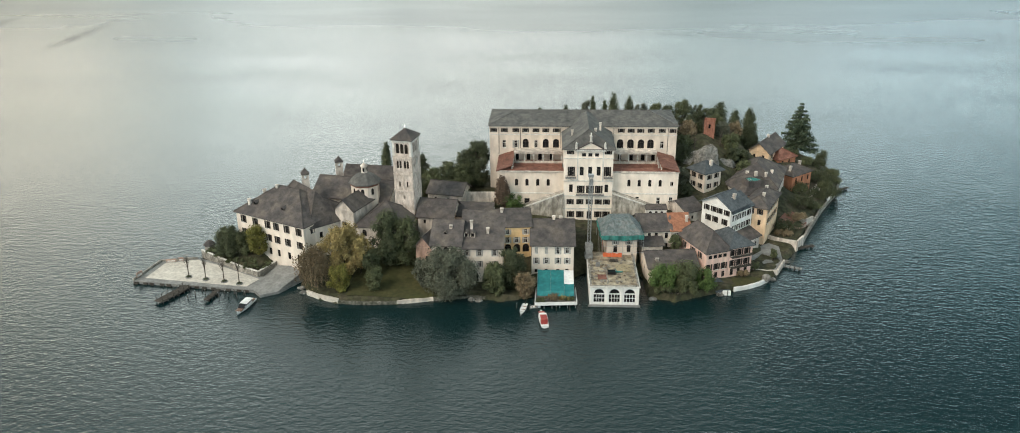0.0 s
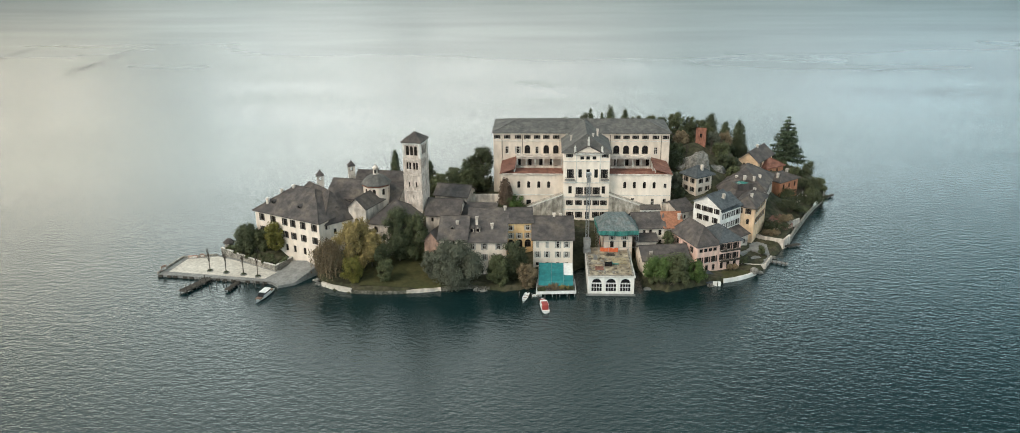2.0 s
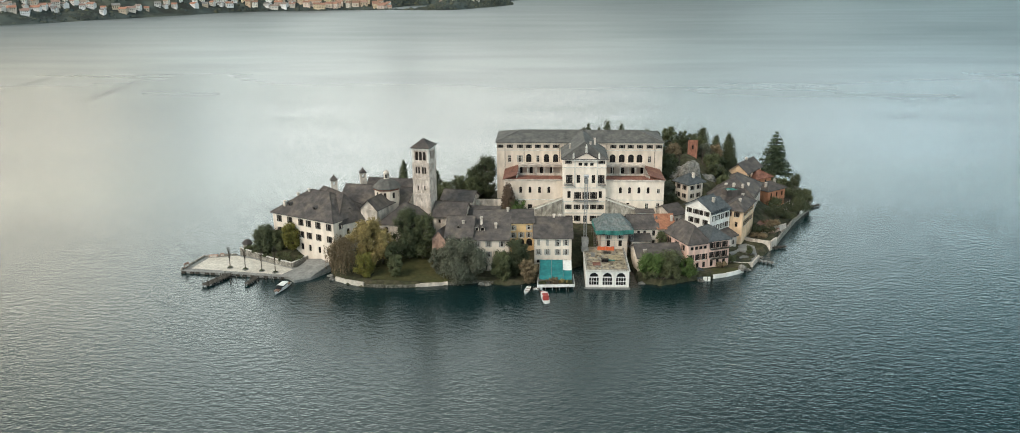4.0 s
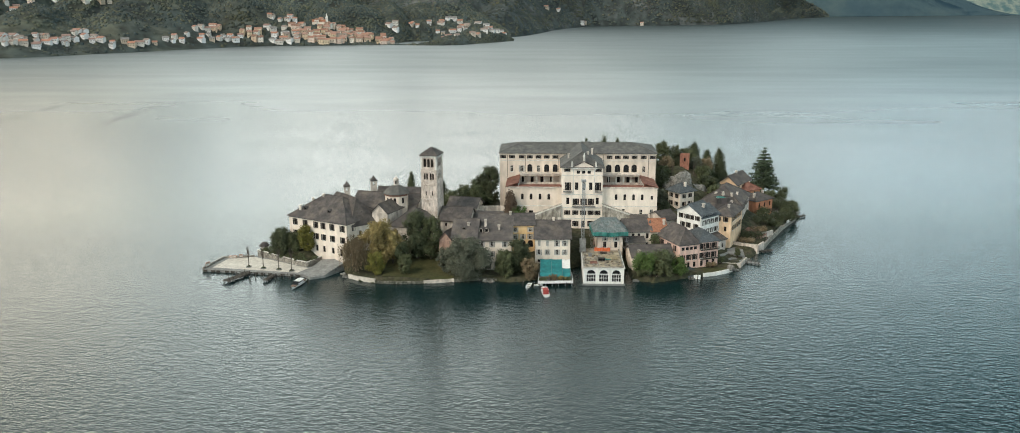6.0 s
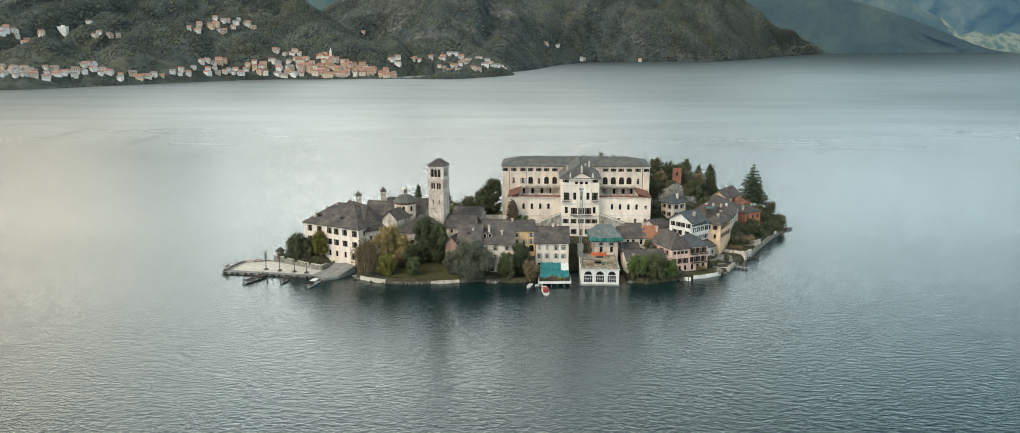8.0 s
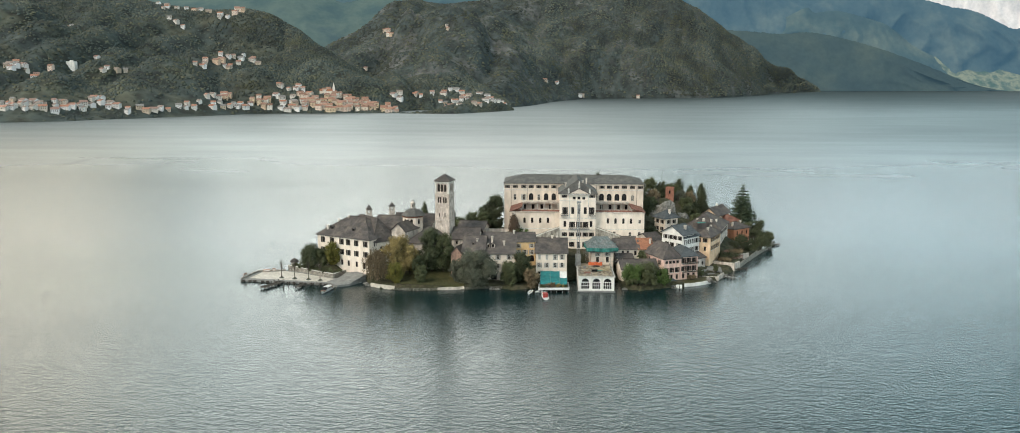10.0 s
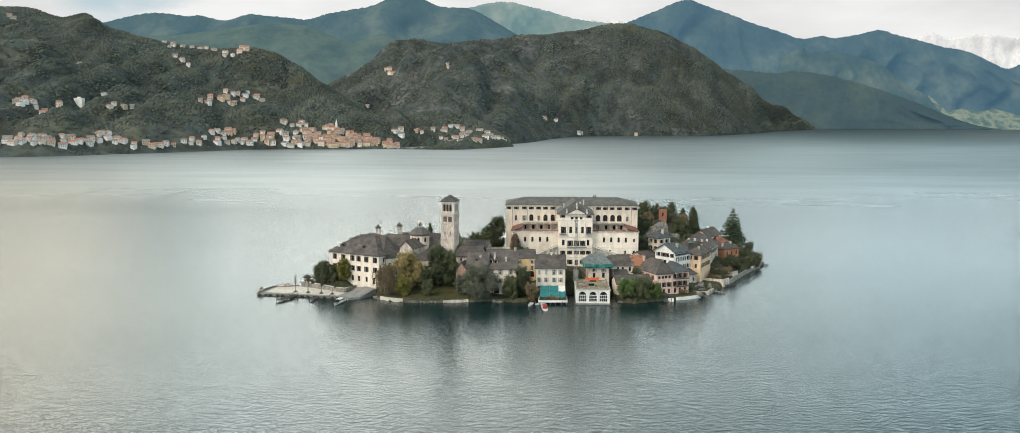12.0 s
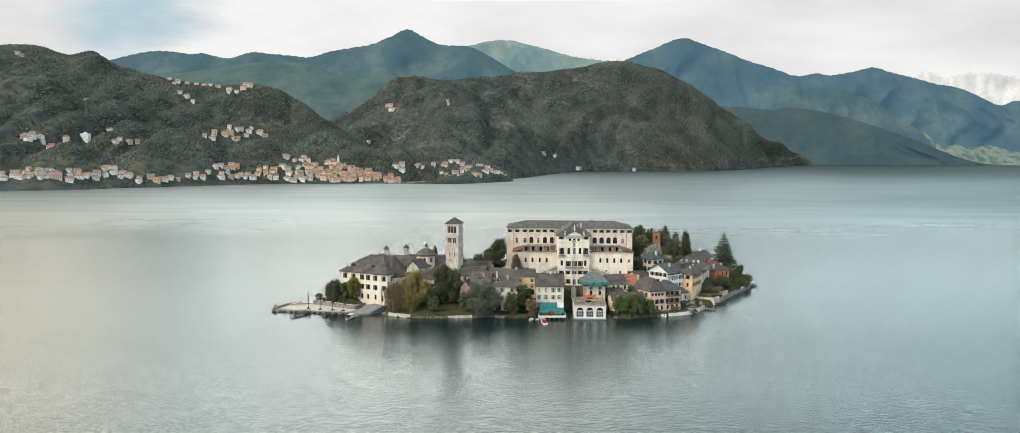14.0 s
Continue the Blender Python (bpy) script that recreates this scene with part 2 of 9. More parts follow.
def water_surface():
    m = bpy.data.materials.new("lake_water")
    m.use_nodes = True
    nt = m.node_tree
    sh = nt.nodes["Principled BSDF"]
    sh.inputs["Base Color"].default_value = (0.005, 0.019, 0.020, 1)
    tc = nt.nodes.new("ShaderNodeTexCoord")
    # wind bands: smoother and rougher water
    wide = nt.nodes.new("ShaderNodeMapping")
    wide.inputs["Scale"].default_value = (0.0035, 0.012, 1)
    nt.links.new(tc.outputs["Object"], wide.inputs["Vector"])
    bands = nt.nodes.new("ShaderNodeTexNoise")
    bands.inputs["Scale"].default_value, bands.inputs["Detail"].default_value = 1.0, 4
    nt.links.new(wide.outputs[0], bands.inputs["Vector"])
    ro = nt.nodes.new("ShaderNodeMapRange")
    for key, value in zip(("From Min", "From Max", "To Min", "To Max"), (0.35, 0.65, 0.13, 0.18)):
        ro.inputs[key].default_value = value
    nt.links.new(bands.outputs["Fac"], ro.inputs["Value"])
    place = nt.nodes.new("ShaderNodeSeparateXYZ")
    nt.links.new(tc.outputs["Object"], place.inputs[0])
    # IOR raised with distance to brighten the far lake, in place of haze
    far_brightening = nt.nodes.new("ShaderNodeMapRange")
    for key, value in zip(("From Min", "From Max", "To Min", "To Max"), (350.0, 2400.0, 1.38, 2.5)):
        far_brightening.inputs[key].default_value = value
    nt.links.new(place.outputs["Y"], far_brightening.inputs["Value"])
    # single ripples give way to an even roughness far out
    lee = nt.nodes.new("ShaderNodeMapRange")
    for key, value in zip(("From Min", "From Max", "To Min", "To Max"), (-60.0, 420.0, 1.0, 0.32)):
        lee.inputs[key].default_value = value
    nt.links.new(place.outputs["Y"], lee.inputs["Value"])
    # open water far out is rougher than the lee of the island
    open_water = nt.nodes.new("ShaderNodeMapRange")
    for key, value in zip(("From Min", "From Max", "To Min", "To Max"), (120.0, 1100.0, 0.0, 0.28)):
        open_water.inputs[key].default_value = value
    nt.links.new(place.outputs["Y"], open_water.inputs["Value"])
    total = nt.nodes.new("ShaderNodeMath")
    nt.links.new(ro.outputs[0], total.inputs[0])
    nt.links.new(open_water.outputs[0], total.inputs[1])
    # two old boat wakes: a lowered IOR paints in their darker reflection as streaks
    def streak(x0, lean, y0, y1, half):
        line = nt.nodes.new("ShaderNodeMath")
        line.operation = "MULTIPLY_ADD"
        line.inputs[1].default_value, line.inputs[2].default_value = -lean, -x0 + lean * y0
        nt.links.new(place.outputs["Y"], line.inputs[0])
        off = nt.nodes.new("ShaderNodeMath")
        nt.links.new(line.outputs[0], off.inputs[0])
        nt.links.new(place.outputs["X"], off.inputs[1])
        away = nt.nodes.new("ShaderNodeMath")
        away.operation = "ABSOLUTE"
        nt.links.new(off.outputs[0], away.inputs[0])
        result = None
        for source, (f0, f1, t0, t1) in ((away.outputs[0], (half * 0.2, half, 1.0, 0.0)), (place.outputs["Y"], (y0, y0 + 40, 0.0, 1.0)), (place.outputs["Y"], (y1 - 60, y1, 1.0, 0.0)), (bands.outputs["Fac"], (0.30, 0.60, 0.3, 1.0))):
            edge = nt.nodes.new("ShaderNodeMapRange")
            for key, value in zip(("From Min", "From Max", "To Min", "To Max"), (f0, f1, t0, t1)):
                edge.inputs[key].default_value = value
            nt.links.new(source, edge.inputs["Value"])
            if result is None:
                result = edge.outputs[0]
                continue
            both_in = nt.nodes.new("ShaderNodeMath")
            both_in.operation = "MULTIPLY"
            nt.links.new(result, both_in.inputs[0])
            nt.links.new(edge.outputs[0], both_in.inputs[1])
            result = both_in.outputs[0]
        return result

    mirror = far_brightening.outputs[0]
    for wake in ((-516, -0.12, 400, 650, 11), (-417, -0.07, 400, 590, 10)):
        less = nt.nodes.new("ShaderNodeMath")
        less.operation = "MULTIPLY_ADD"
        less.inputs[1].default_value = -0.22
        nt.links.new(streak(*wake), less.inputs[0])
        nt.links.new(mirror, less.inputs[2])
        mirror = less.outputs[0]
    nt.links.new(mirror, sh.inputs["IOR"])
    nt.links.new(total.outputs[0], sh.inputs["Roughness"])
    # far out the normals lean towards the camera, so that brighter sky is mirrored
    leaned_up = nt.nodes.new("ShaderNodeCombineXYZ")
    camera_lean = nt.nodes.new("ShaderNodeMapRange")
    for key, value in zip(("From Min", "From Max", "To Min", "To Max"), (700.0, 3200.0, 0.0, -0.11)):
        camera_lean.inputs[key].default_value = value
    nt.links.new(place.outputs["Y"], camera_lean.inputs["Value"])
    nt.links.new(camera_lean.outputs[0], leaned_up.inputs["Y"])
    leaned_up.inputs["Z"].default_value = 1.0
    last = leaned_up.outputs[0]
    for size, strength, dist in ((0.08, 0.05, 0.9), (0.42, 0.42, 0.5), (1.0, 0.48, 0.26)):
        mp = nt.nodes.new("ShaderNodeMapping")
        mp.inputs["Scale"].default_value = (size * 0.8, size * 1.3, 1)
        mp.inputs["Rotation"].default_value = (0, 0, 0.3)
        nt.links.new(tc.outputs["Object"], mp.inputs["Vector"])
        n = nt.nodes.new("ShaderNodeTexNoise")
        n.inputs["Scale"].default_value, n.inputs["Detail"].default_value = 1.0, 3
        nt.links.new(mp.outputs[0], n.inputs["Vector"])
        b = nt.nodes.new("ShaderNodeBump")
        b.inputs["Distance"].default_value = dist
        weak = nt.nodes.new("ShaderNodeMath")
        weak.operation = "MULTIPLY"
        weak.inputs[1].default_value = strength
        nt.links.new(lee.outputs[0], weak.inputs[0])
        nt.links.new(weak.outputs[0], b.inputs["Strength"])
        nt.links.new(n.outputs["Fac"], b.inputs["Height"])
        nt.links.new(last, b.inputs["Normal"])
        last = b.outputs[0]
    nt.links.new(last, sh.inputs["Normal"])
    return m


def glass_surface():
    m = bpy.data.materials.new("window_glass")
    m.use_nodes = True
    sh = m.node_tree.nodes["Principled BSDF"]
    sh.inputs["Base Color"].default_value = (0.012, 0.012, 0.013, 1)
    sh.inputs["Roughness"].default_value = 0.12
    sh.inputs["Specular IOR Level"].default_value = 0.35
    return m


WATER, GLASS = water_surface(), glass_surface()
SLATE = surface("stone_slab_roof", [(0.064, 0.058, 0.057), (0.092, 0.081, 0.076), (0.128, 0.110, 0.094)], 0.5, 0.9, 0.5, stain=0.24, streak=(1, 1, 1), fine=2.6, spread=0.12)
SLATE_PALE = surface("pale_stone_slab_roof", [(0.085, 0.085, 0.082), (0.112, 0.110, 0.103), (0.14, 0.134, 0.122)], 0.6, 0.9, 0.5, stain=0.24, streak=(1, 1, 1), fine=2.6, spread=0.08)
SLATE_BLUE = surface("blue_grey_slab_roof", [(0.065, 0.075, 0.082), (0.095, 0.108, 0.115)], 0.8, 0.85, 0.5, stain=0.3, streak=(1, 1, 1), fine=2.6, spread=0.08)
TILE = surface("terracotta_tiles", [(0.15, 0.065, 0.048), (0.20, 0.088, 0.062), (0.25, 0.12, 0.085)], 0.9, 0.85, 0.6, stain=0.3, streak=(1, 1, 1), fine=3.0, spread=0.12)
TILE_BRIGHT = surface("orange_roof_tiles", [(0.29, 0.125, 0.075), (0.37, 0.17, 0.10)], 0.9, 0.85, 0.6, stain=0.25, streak=(1, 1, 1), fine=3.0)
CREAM = surface("cream_plaster", [(0.62, 0.53, 0.44), (0.74, 0.64, 0.54)], 0.35, 0.9, 0.1, stain=0.16, fine=6)
IVORY = surface("ivory_plaster", [(0.75, 0.66, 0.56), (0.85, 0.76, 0.66)], 0.35, 0.9, 0.1, stain=0.14, fine=6, spread=0.04)
WHITE = surface("white_plaster", [(0.72, 0.71, 0.67), (0.82, 0.81, 0.77)], 0.4, 0.9, 0.1, stain=0.14, fine=6, spread=0.04)
GREYED = surface("greyed_plaster", [(0.44, 0.395, 0.35), (0.60, 0.535, 0.465), (0.70, 0.63, 0.56)], 0.5, 0.9, 0.2, stain=0.35, fine=6, spread=0.06)
YELLOW = surface("yellow_plaster", [(0.60, 0.41, 0.21), (0.69, 0.50, 0.27)], 0.5, 0.9, 0.1, stain=0.2, fine=6)
AMBER = surface("pale_amber_plaster", [(0.71, 0.50, 0.32), (0.80, 0.60, 0.41)], 0.5, 0.9, 0.1, stain=0.18, fine=6)
PINK = surface("pink_plaster", [(0.70, 0.48, 0.40), (0.80, 0.58, 0.49)], 0.5, 0.9, 0.1, stain=0.2, fine=6)
ROSE = surface("faded_rose_plaster", [(0.34, 0.22, 0.17), (0.46, 0.32, 0.26)], 0.6, 0.9, 0.2, stain=0.35, fine=6)
ORANGE = surface("orange_plaster", [(0.48, 0.20, 0.11), (0.56, 0.26, 0.15)], 0.5, 0.9, 0.1, stain=0.22, fine=6)
BRICK = surface("red_brick", [(0.28, 0.125, 0.085), (0.36, 0.17, 0.12)], 1.2, 0.9, 0.4, stain=0.3, fine=7)
RAMP = surface("stained_ramp_plaster", [(0.26, 0.24, 0.20), (0.38, 0.35, 0.30), (0.50, 0.46, 0.40)], 0.9, 0.95, 0.4, stain=0.4, fine=4)
TOWERSTONE = surface("pale_tower_stone", [(0.46, 0.395, 0.34), (0.58, 0.505, 0.44), (0.67, 0.59, 0.525)], 0.9, 0.9, 0.4, stain=0.28, fine=3.5)
RUBBLE = surface("rubble_stone", [(0.20, 0.19, 0.165), (0.30, 0.28, 0.24), (0.42, 0.39, 0.34)], 1.6, 0.95, 0.8, stain=0.4, streak=(1, 1, 1), fine=3.0, spread=0.1)
ROCK = surface("grey_rock", [(0.15, 0.145, 0.13), (0.26, 0.25, 0.225)], 0.8, 0.95, 0.8, stain=0.45, streak=(1, 1, 1), fine=1.6)
PAVING = surface("pale_paving", [(0.50, 0.46, 0.40), (0.61, 0.57, 0.50)], 0.9, 0.9, 0.2, stain=0.2, streak=(1, 1, 1), fine=4)
CONCRETE = surface("worn_concrete", [(0.19, 0.19, 0.18), (0.27, 0.268, 0.255)], 0.8, 0.92, 0.2, stain=0.2, streak=(1, 1, 1), fine=4)
MARBLE = surface("white_stone_trim", [(0.60, 0.58, 0.53), (0.72, 0.70, 0.65)], 0.8, 0.8, 0.1, stain=0.25, fine=6)
MOSSY = surface("mossy_shore_stone", [(0.06, 0.06, 0.045), (0.12, 0.115, 0.09), (0.24, 0.225, 0.19)], 1.6, 0.95, 0.8, stain=0.45, streak=(1, 1, 1), fine=3.0, spread=0.1)
SHUTTER = surface("dark_brown_shutter", [(0.035, 0.030, 0.026), (0.06, 0.05, 0.042)], 2, 0.7, 0.1, stain=0.2)
SHUTTER_GREY = surface("grey_shutter", [(0.30, 0.30, 0.28), (0.40, 0.39, 0.36)], 2, 0.7, 0.1, stain=0.2)
TIMBER = surface("dark_weathered_timber", [(0.045, 0.04, 0.034), (0.09, 0.078, 0.064)], 2, 0.9, 0.4, stain=0.4, fine=8)
BARK = surface("grey_bark", [(0.06, 0.05, 0.04), (0.12, 0.10, 0.08)], 2, 0.95, 0.6, stain=0.4, fine=8)
STEEL = surface("galvanised_steel", [(0.30, 0.31, 0.31), (0.42, 0.43, 0.43)], 2, 0.5, 0.1, metal=0.7, stain=0.2)
TARP = surface("teal_awning_cloth", [(0.012, 0.14, 0.15), (0.028, 0.21, 0.215)], 0.7, 0.7, 0.1, stain=0.2, fine=5)
NET_ROOF = surface("grey_green_roof_net", [(0.115, 0.150, 0.150), (0.15, 0.18, 0.178), (0.19, 0.20, 0.195)], 0.9, 0.85, 0.3, stain=0.35, fine=5)
NET = surface("green_scaffold_net", [(0.024, 0.14, 0.125), (0.045, 0.21, 0.185), (0.09, 0.26, 0.23)], 0.9, 0.85, 0.3, stain=0.35, fine=5)
ORANGE_NET = surface("orange_safety_net", [(0.62, 0.12, 0.05), (0.72, 0.18, 0.07)], 1, 0.8, 0.1, stain=0.2)
BOAT_WHITE = surface("white_boat_paint", [(0.68, 0.68, 0.66), (0.80, 0.80, 0.78)], 1, 0.35, 0.02, stain=0.1)
BOAT_RED = surface("red_boat_cover", [(0.30, 0.045, 0.04), (0.38, 0.07, 0.055)], 1, 0.6, 0.05, stain=0.2)
BOAT_WOOD = surface("varnished_boat_wood", [(0.13, 0.06, 0.03), (0.20, 0.10, 0.05)], 1, 0.35, 0.05, stain=0.2)
SOIL = surface("garden_soil_and_turf", [(0.035, 0.038, 0.020), (0.058, 0.058, 0.030), (0.085, 0.074, 0.048)], 0.5, 0.95, 0.6, stain=0.4, streak=(1, 1, 1), fine=3)
LAWN = surface("lawn", [(0.048, 0.052, 0.018), (0.076, 0.072, 0.028)], 0.5, 0.95, 0.5, stain=0.25, streak=(1, 1, 1), fine=5)
# blue-grey haze is mixed into the base colours of both hillsides
FOREST = surface("haze_tinted_hillside", [(0.040, 0.053, 0.052), (0.052, 0.064, 0.057), (0.080, 0.084, 0.062)], 0.02, 0.95, 0.0, stain=0.55, streak=(1, 1, 1), fine=0.05)
CLIFF = surface("haze_tinted_cliff", [(0.040, 0.053, 0.054), (0.052, 0.064, 0.060), (0.110, 0.114, 0.110)], 0.016, 0.95, 0.0, stain=0.5, streak=(1, 1, 0.4), fine=0.05)
G_DARK = leafy("dark_evergreen_leaves", (0.026, 0.034, 0.018), (0.050, 0.060, 0.030), (0.084, 0.094, 0.048))
G_OLIVE = leafy("olive_green_leaves", (0.038, 0.048, 0.022), (0.070, 0.082, 0.038), (0.118, 0.126, 0.062))
G_WILLOW = leafy("grey_green_willow_leaves", (0.048, 0.057, 0.038), (0.090, 0.098, 0.068), (0.15, 0.155, 0.115))
G_YELLOW = leafy("yellow_green_leaves", (0.060, 0.065, 0.014), (0.120, 0.115, 0.026), (0.20, 0.175, 0.045))
G_GOLD = leafy("autumn_gold_leaves", (0.15, 0.115, 0.045), (0.28, 0.215, 0.085), (0.40, 0.31, 0.13))
G_BROWN = leafy("russet_leaves", (0.095, 0.072, 0.042), (0.17, 0.128, 0.075), (0.25, 0.195, 0.12))
G_RUSSET = leafy("dark_russet_needles", (0.045, 0.032, 0.022), (0.085, 0.058, 0.040), (0.13, 0.09, 0.06))
G_BRIGHT = leafy("fresh_green_leaves", (0.035, 0.060, 0.016), (0.065, 0.105, 0.028), (0.11, 0.155, 0.05))
G_CEDAR = leafy("blue_green_cedar_needles", (0.020, 0.032, 0.018), (0.042, 0.060, 0.034), (0.072, 0.092, 0.052))


# ---- building kit ----
def mesh_of(name, verts, faces, material):
    me = bpy.data.meshes.new(name)
    me.from_pydata([tuple(v) for v in verts], [], faces)
    me.materials.append(material)
    me.update()
    return me


def part_of(name, me, parent, m=None, label=""):
    ob = new(name, me)
    ob.parent = parent
    if m is not None:
        ob.matrix_basis = m
    return tagged(ob, label)


def thing(name, label, category, m=None, group="", kind=""):
    ob = new(name)
    ob.empty_display_size = 0.5
    if m is not None:
        ob.matrix_basis = m
    return tagged(ob, label, category, group, kind)


class Shape:
    """Collects faces of one mesh."""

    def __init__(self):
        self.v, self.f = [], []

    def face(self, *pts):
        n = len(self.v)
        self.v += [tuple(p) for p in pts]
        self.f.append(tuple(range(n, n + len(pts))))

    def box(self, x0, y0, z0, x1, y1, z1, m=None):
        c = [(x, y, z) for z in (z0, z1) for y in (y0, y1) for x in (x0, x1)]
        if m is not None:
            c = [tuple(m @ Vector(p)) for p in c]
        n = len(self.v)
        self.v += c
        self.f += [tuple(n + k for k in q) for q in ((0, 2, 3, 1), (4, 5, 7, 6), (0, 1, 5, 4), (2, 6, 7, 3), (0, 4, 6, 2), (1, 3, 7, 5))]

    def prism(self, outline, z0, z1):
        """Upright prism over a counter-clockwise outline of (x, y)."""
        n, k = len(self.v), len(outline)
        self.v += [(x, y, z0) for x, y in outline] + [(x, y, z1) for x, y in outline]
        self.f.append(tuple(range(n + k - 1, n - 1, -1)))
        self.f.append(tuple(range(n + k, n + 2 * k)))
        self.f += [(n + i, n + (i + 1) % k, n + k + (i + 1) % k, n + k + i) for i in range(k)]

    def tube(self, pts, radii, sides=7):
        """A tapering round bar through points."""
        rings = []
        for i, p in enumerate(pts):
            p = Vector(p)
            a, b = Vector(pts[max(i - 1, 0)]), Vector(pts[min(i + 1, len(pts) - 1)])
            t = (b - a).normalized()
            s = t.orthogonal().normalized()
            w = t.cross(s)
            rings.append([len(self.v) + k for k in range(sides)])
            for k in range(sides):
                ang = 2 * math.pi * k / sides
                self.v.append(tuple(p + (s * math.cos(ang) + w * math.sin(ang)) * radii[i]))
        for r, q in zip(rings, rings[1:]):
            self.f += [(r[k], r[(k + 1) % sides], q[(k + 1) % sides], q[k]) for k in range(sides)]
        self.f += [tuple(reversed(rings[0])), tuple(rings[-1])]

    def lathe(self, profile, centre=(0, 0, 0), sides=12):
        """Turned body from (radius, z)."""
        n = len(self.v)
        cx, cy, cz = centre
        for r, z in profile:
            for k in range(sides):
                ang = 2 * math.pi * (k + 0.5) / sides
                self.v.append((cx + r * math.cos(ang), cy + r * math.sin(ang), cz + z))
        for i in range(len(profile) - 1):
            for k in range(sides):
                a, b = n + i * sides + k, n + i * sides + (k + 1) % sides
                self.f.append((a, b, b + sides, a + sides))
        self.f += [tuple(range(n + sides - 1, n - 1, -1)), tuple(range(n + (len(profile) - 1) * sides, n + len(profile) * sides))]

    def done(self, name, material):
        return mesh_of(name, self.v, self.f, material)


THICK = 0.4


def wall_side(shape, a, b, z0, z1, holes):
    """One wall from a to b (outside on its right-hand side) with real openings: (centre along, bottom, width, height, arched)."""
    a, b = Vector((*a, 0)), Vector((*b, 0))
    u = (b - a).normalized()
    inward = Vector((-u.y, u.x, 0)) * THICK
    length = (b - a).length

    def at(x, z, deep=0.0):
        return a + u * x + inward * deep + Vector((0, 0, z))

    cuts = [(x - w / 2, x + w / 2, zb, zb + h) for x, zb, w, h, _ in holes]
    xs = sorted({0.0, length, *(round(c, 4) for q in cuts for c in q[:2])})
    zs = sorted({z0, z1, *(round(c, 4) for q in cuts for c in q[2:])})
    xs, zs = [x for x in xs if 0 <= x <= length], [z for z in zs if z0 <= z <= z1]
    for x0, x1 in zip(xs, xs[1:]):
        start = None
        for z_lo, z_hi in zip(zs, zs[1:]):
            mx, mz = (x0 + x1) / 2, (z_lo + z_hi) / 2
            solid = not any(q[0] < mx < q[1] and q[2] < mz < q[3] for q in cuts)
            if solid and start is None:
                start = z_lo
            if start is not None and (not solid or z_hi == zs[-1]):
                top = z_hi if solid else z_lo
                shape.face(at(x0, start), at(x1, start), at(x1, top), at(x0, top))
                shape.face(at(x1, start, 1), at(x0, start, 1), at(x0, top, 1), at(x1, top, 1))
                start = None
    for x, zb, w, h, arched in holes:
        l, r, t = x - w / 2, x + w / 2, zb + h
        spring = t - w / 2 if arched else t
        shape.face(at(l, zb), at(l, zb, 1), at(l, spring, 1), at(l, spring))
        shape.face(at(r, zb, 1), at(r, zb), at(r, spring), at(r, spring, 1))
        shape.face(at(l, zb), at(r, zb), at(r, zb, 1), at(l, zb, 1))
        if not arched:
            shape.face(at(l, t, 1), at(r, t, 1), at(r, t), at(l, t))
            continue
        arc = [(x + w / 2 * math.cos(q), spring + w / 2 * math.sin(q)) for q in np.linspace(math.pi, 0, 9)]
        for (ax, az), (bx, bz) in zip(arc, arc[1:]):
            corner = l if (ax + bx) / 2 < x else r
            shape.face(at(corner, t), at(ax, az), at(bx, bz))
            shape.face(at(ax, az, 1), at(bx, bz, 1), at(bx, bz), at(ax, az))
    return at, u


def lattice(s, xs, zs, y0, y1):
    """A flat grille in one piece: bars between every second pair of lines across xs and zs."""
    index = {}

    def corner(i, j, k):
        if (i, j, k) not in index:
            index[i, j, k] = len(s.v)
            s.v.append((xs[i], (y0, y1)[k], zs[j]))
        return index[i, j, k]

    def solid(i, j):
        return 0 <= i < len(xs) - 1 and 0 <= j < len(zs) - 1 and (i % 2 == 0 or j % 2 == 0)

    for i in range(len(xs) - 1):
        for j in range(len(zs) - 1):
            if not solid(i, j):
                continue
            s.f.append((corner(i, j, 0), corner(i + 1, j, 0), corner(i + 1, j + 1, 0), corner(i, j + 1, 0)))
            s.f.append((corner(i, j, 1), corner(i, j + 1, 1), corner(i + 1, j + 1, 1), corner(i + 1, j, 1)))
            for (di, dj), (a, b) in (((-1, 0), ((0, 0), (0, 1))), ((1, 0), ((1, 1), (1, 0))), ((0, -1), ((1, 0), (0, 0))), ((0, 1), ((0, 1), (1, 1)))):
                if not solid(i + di, j + dj):
                    s.f.append((corner(i + a[0], j + a[1], 0), corner(i + b[0], j + b[1], 0), corner(i + b[0], j + b[1], 1), corner(i + a[0], j + a[1], 1)))


PANE_KIT = {}


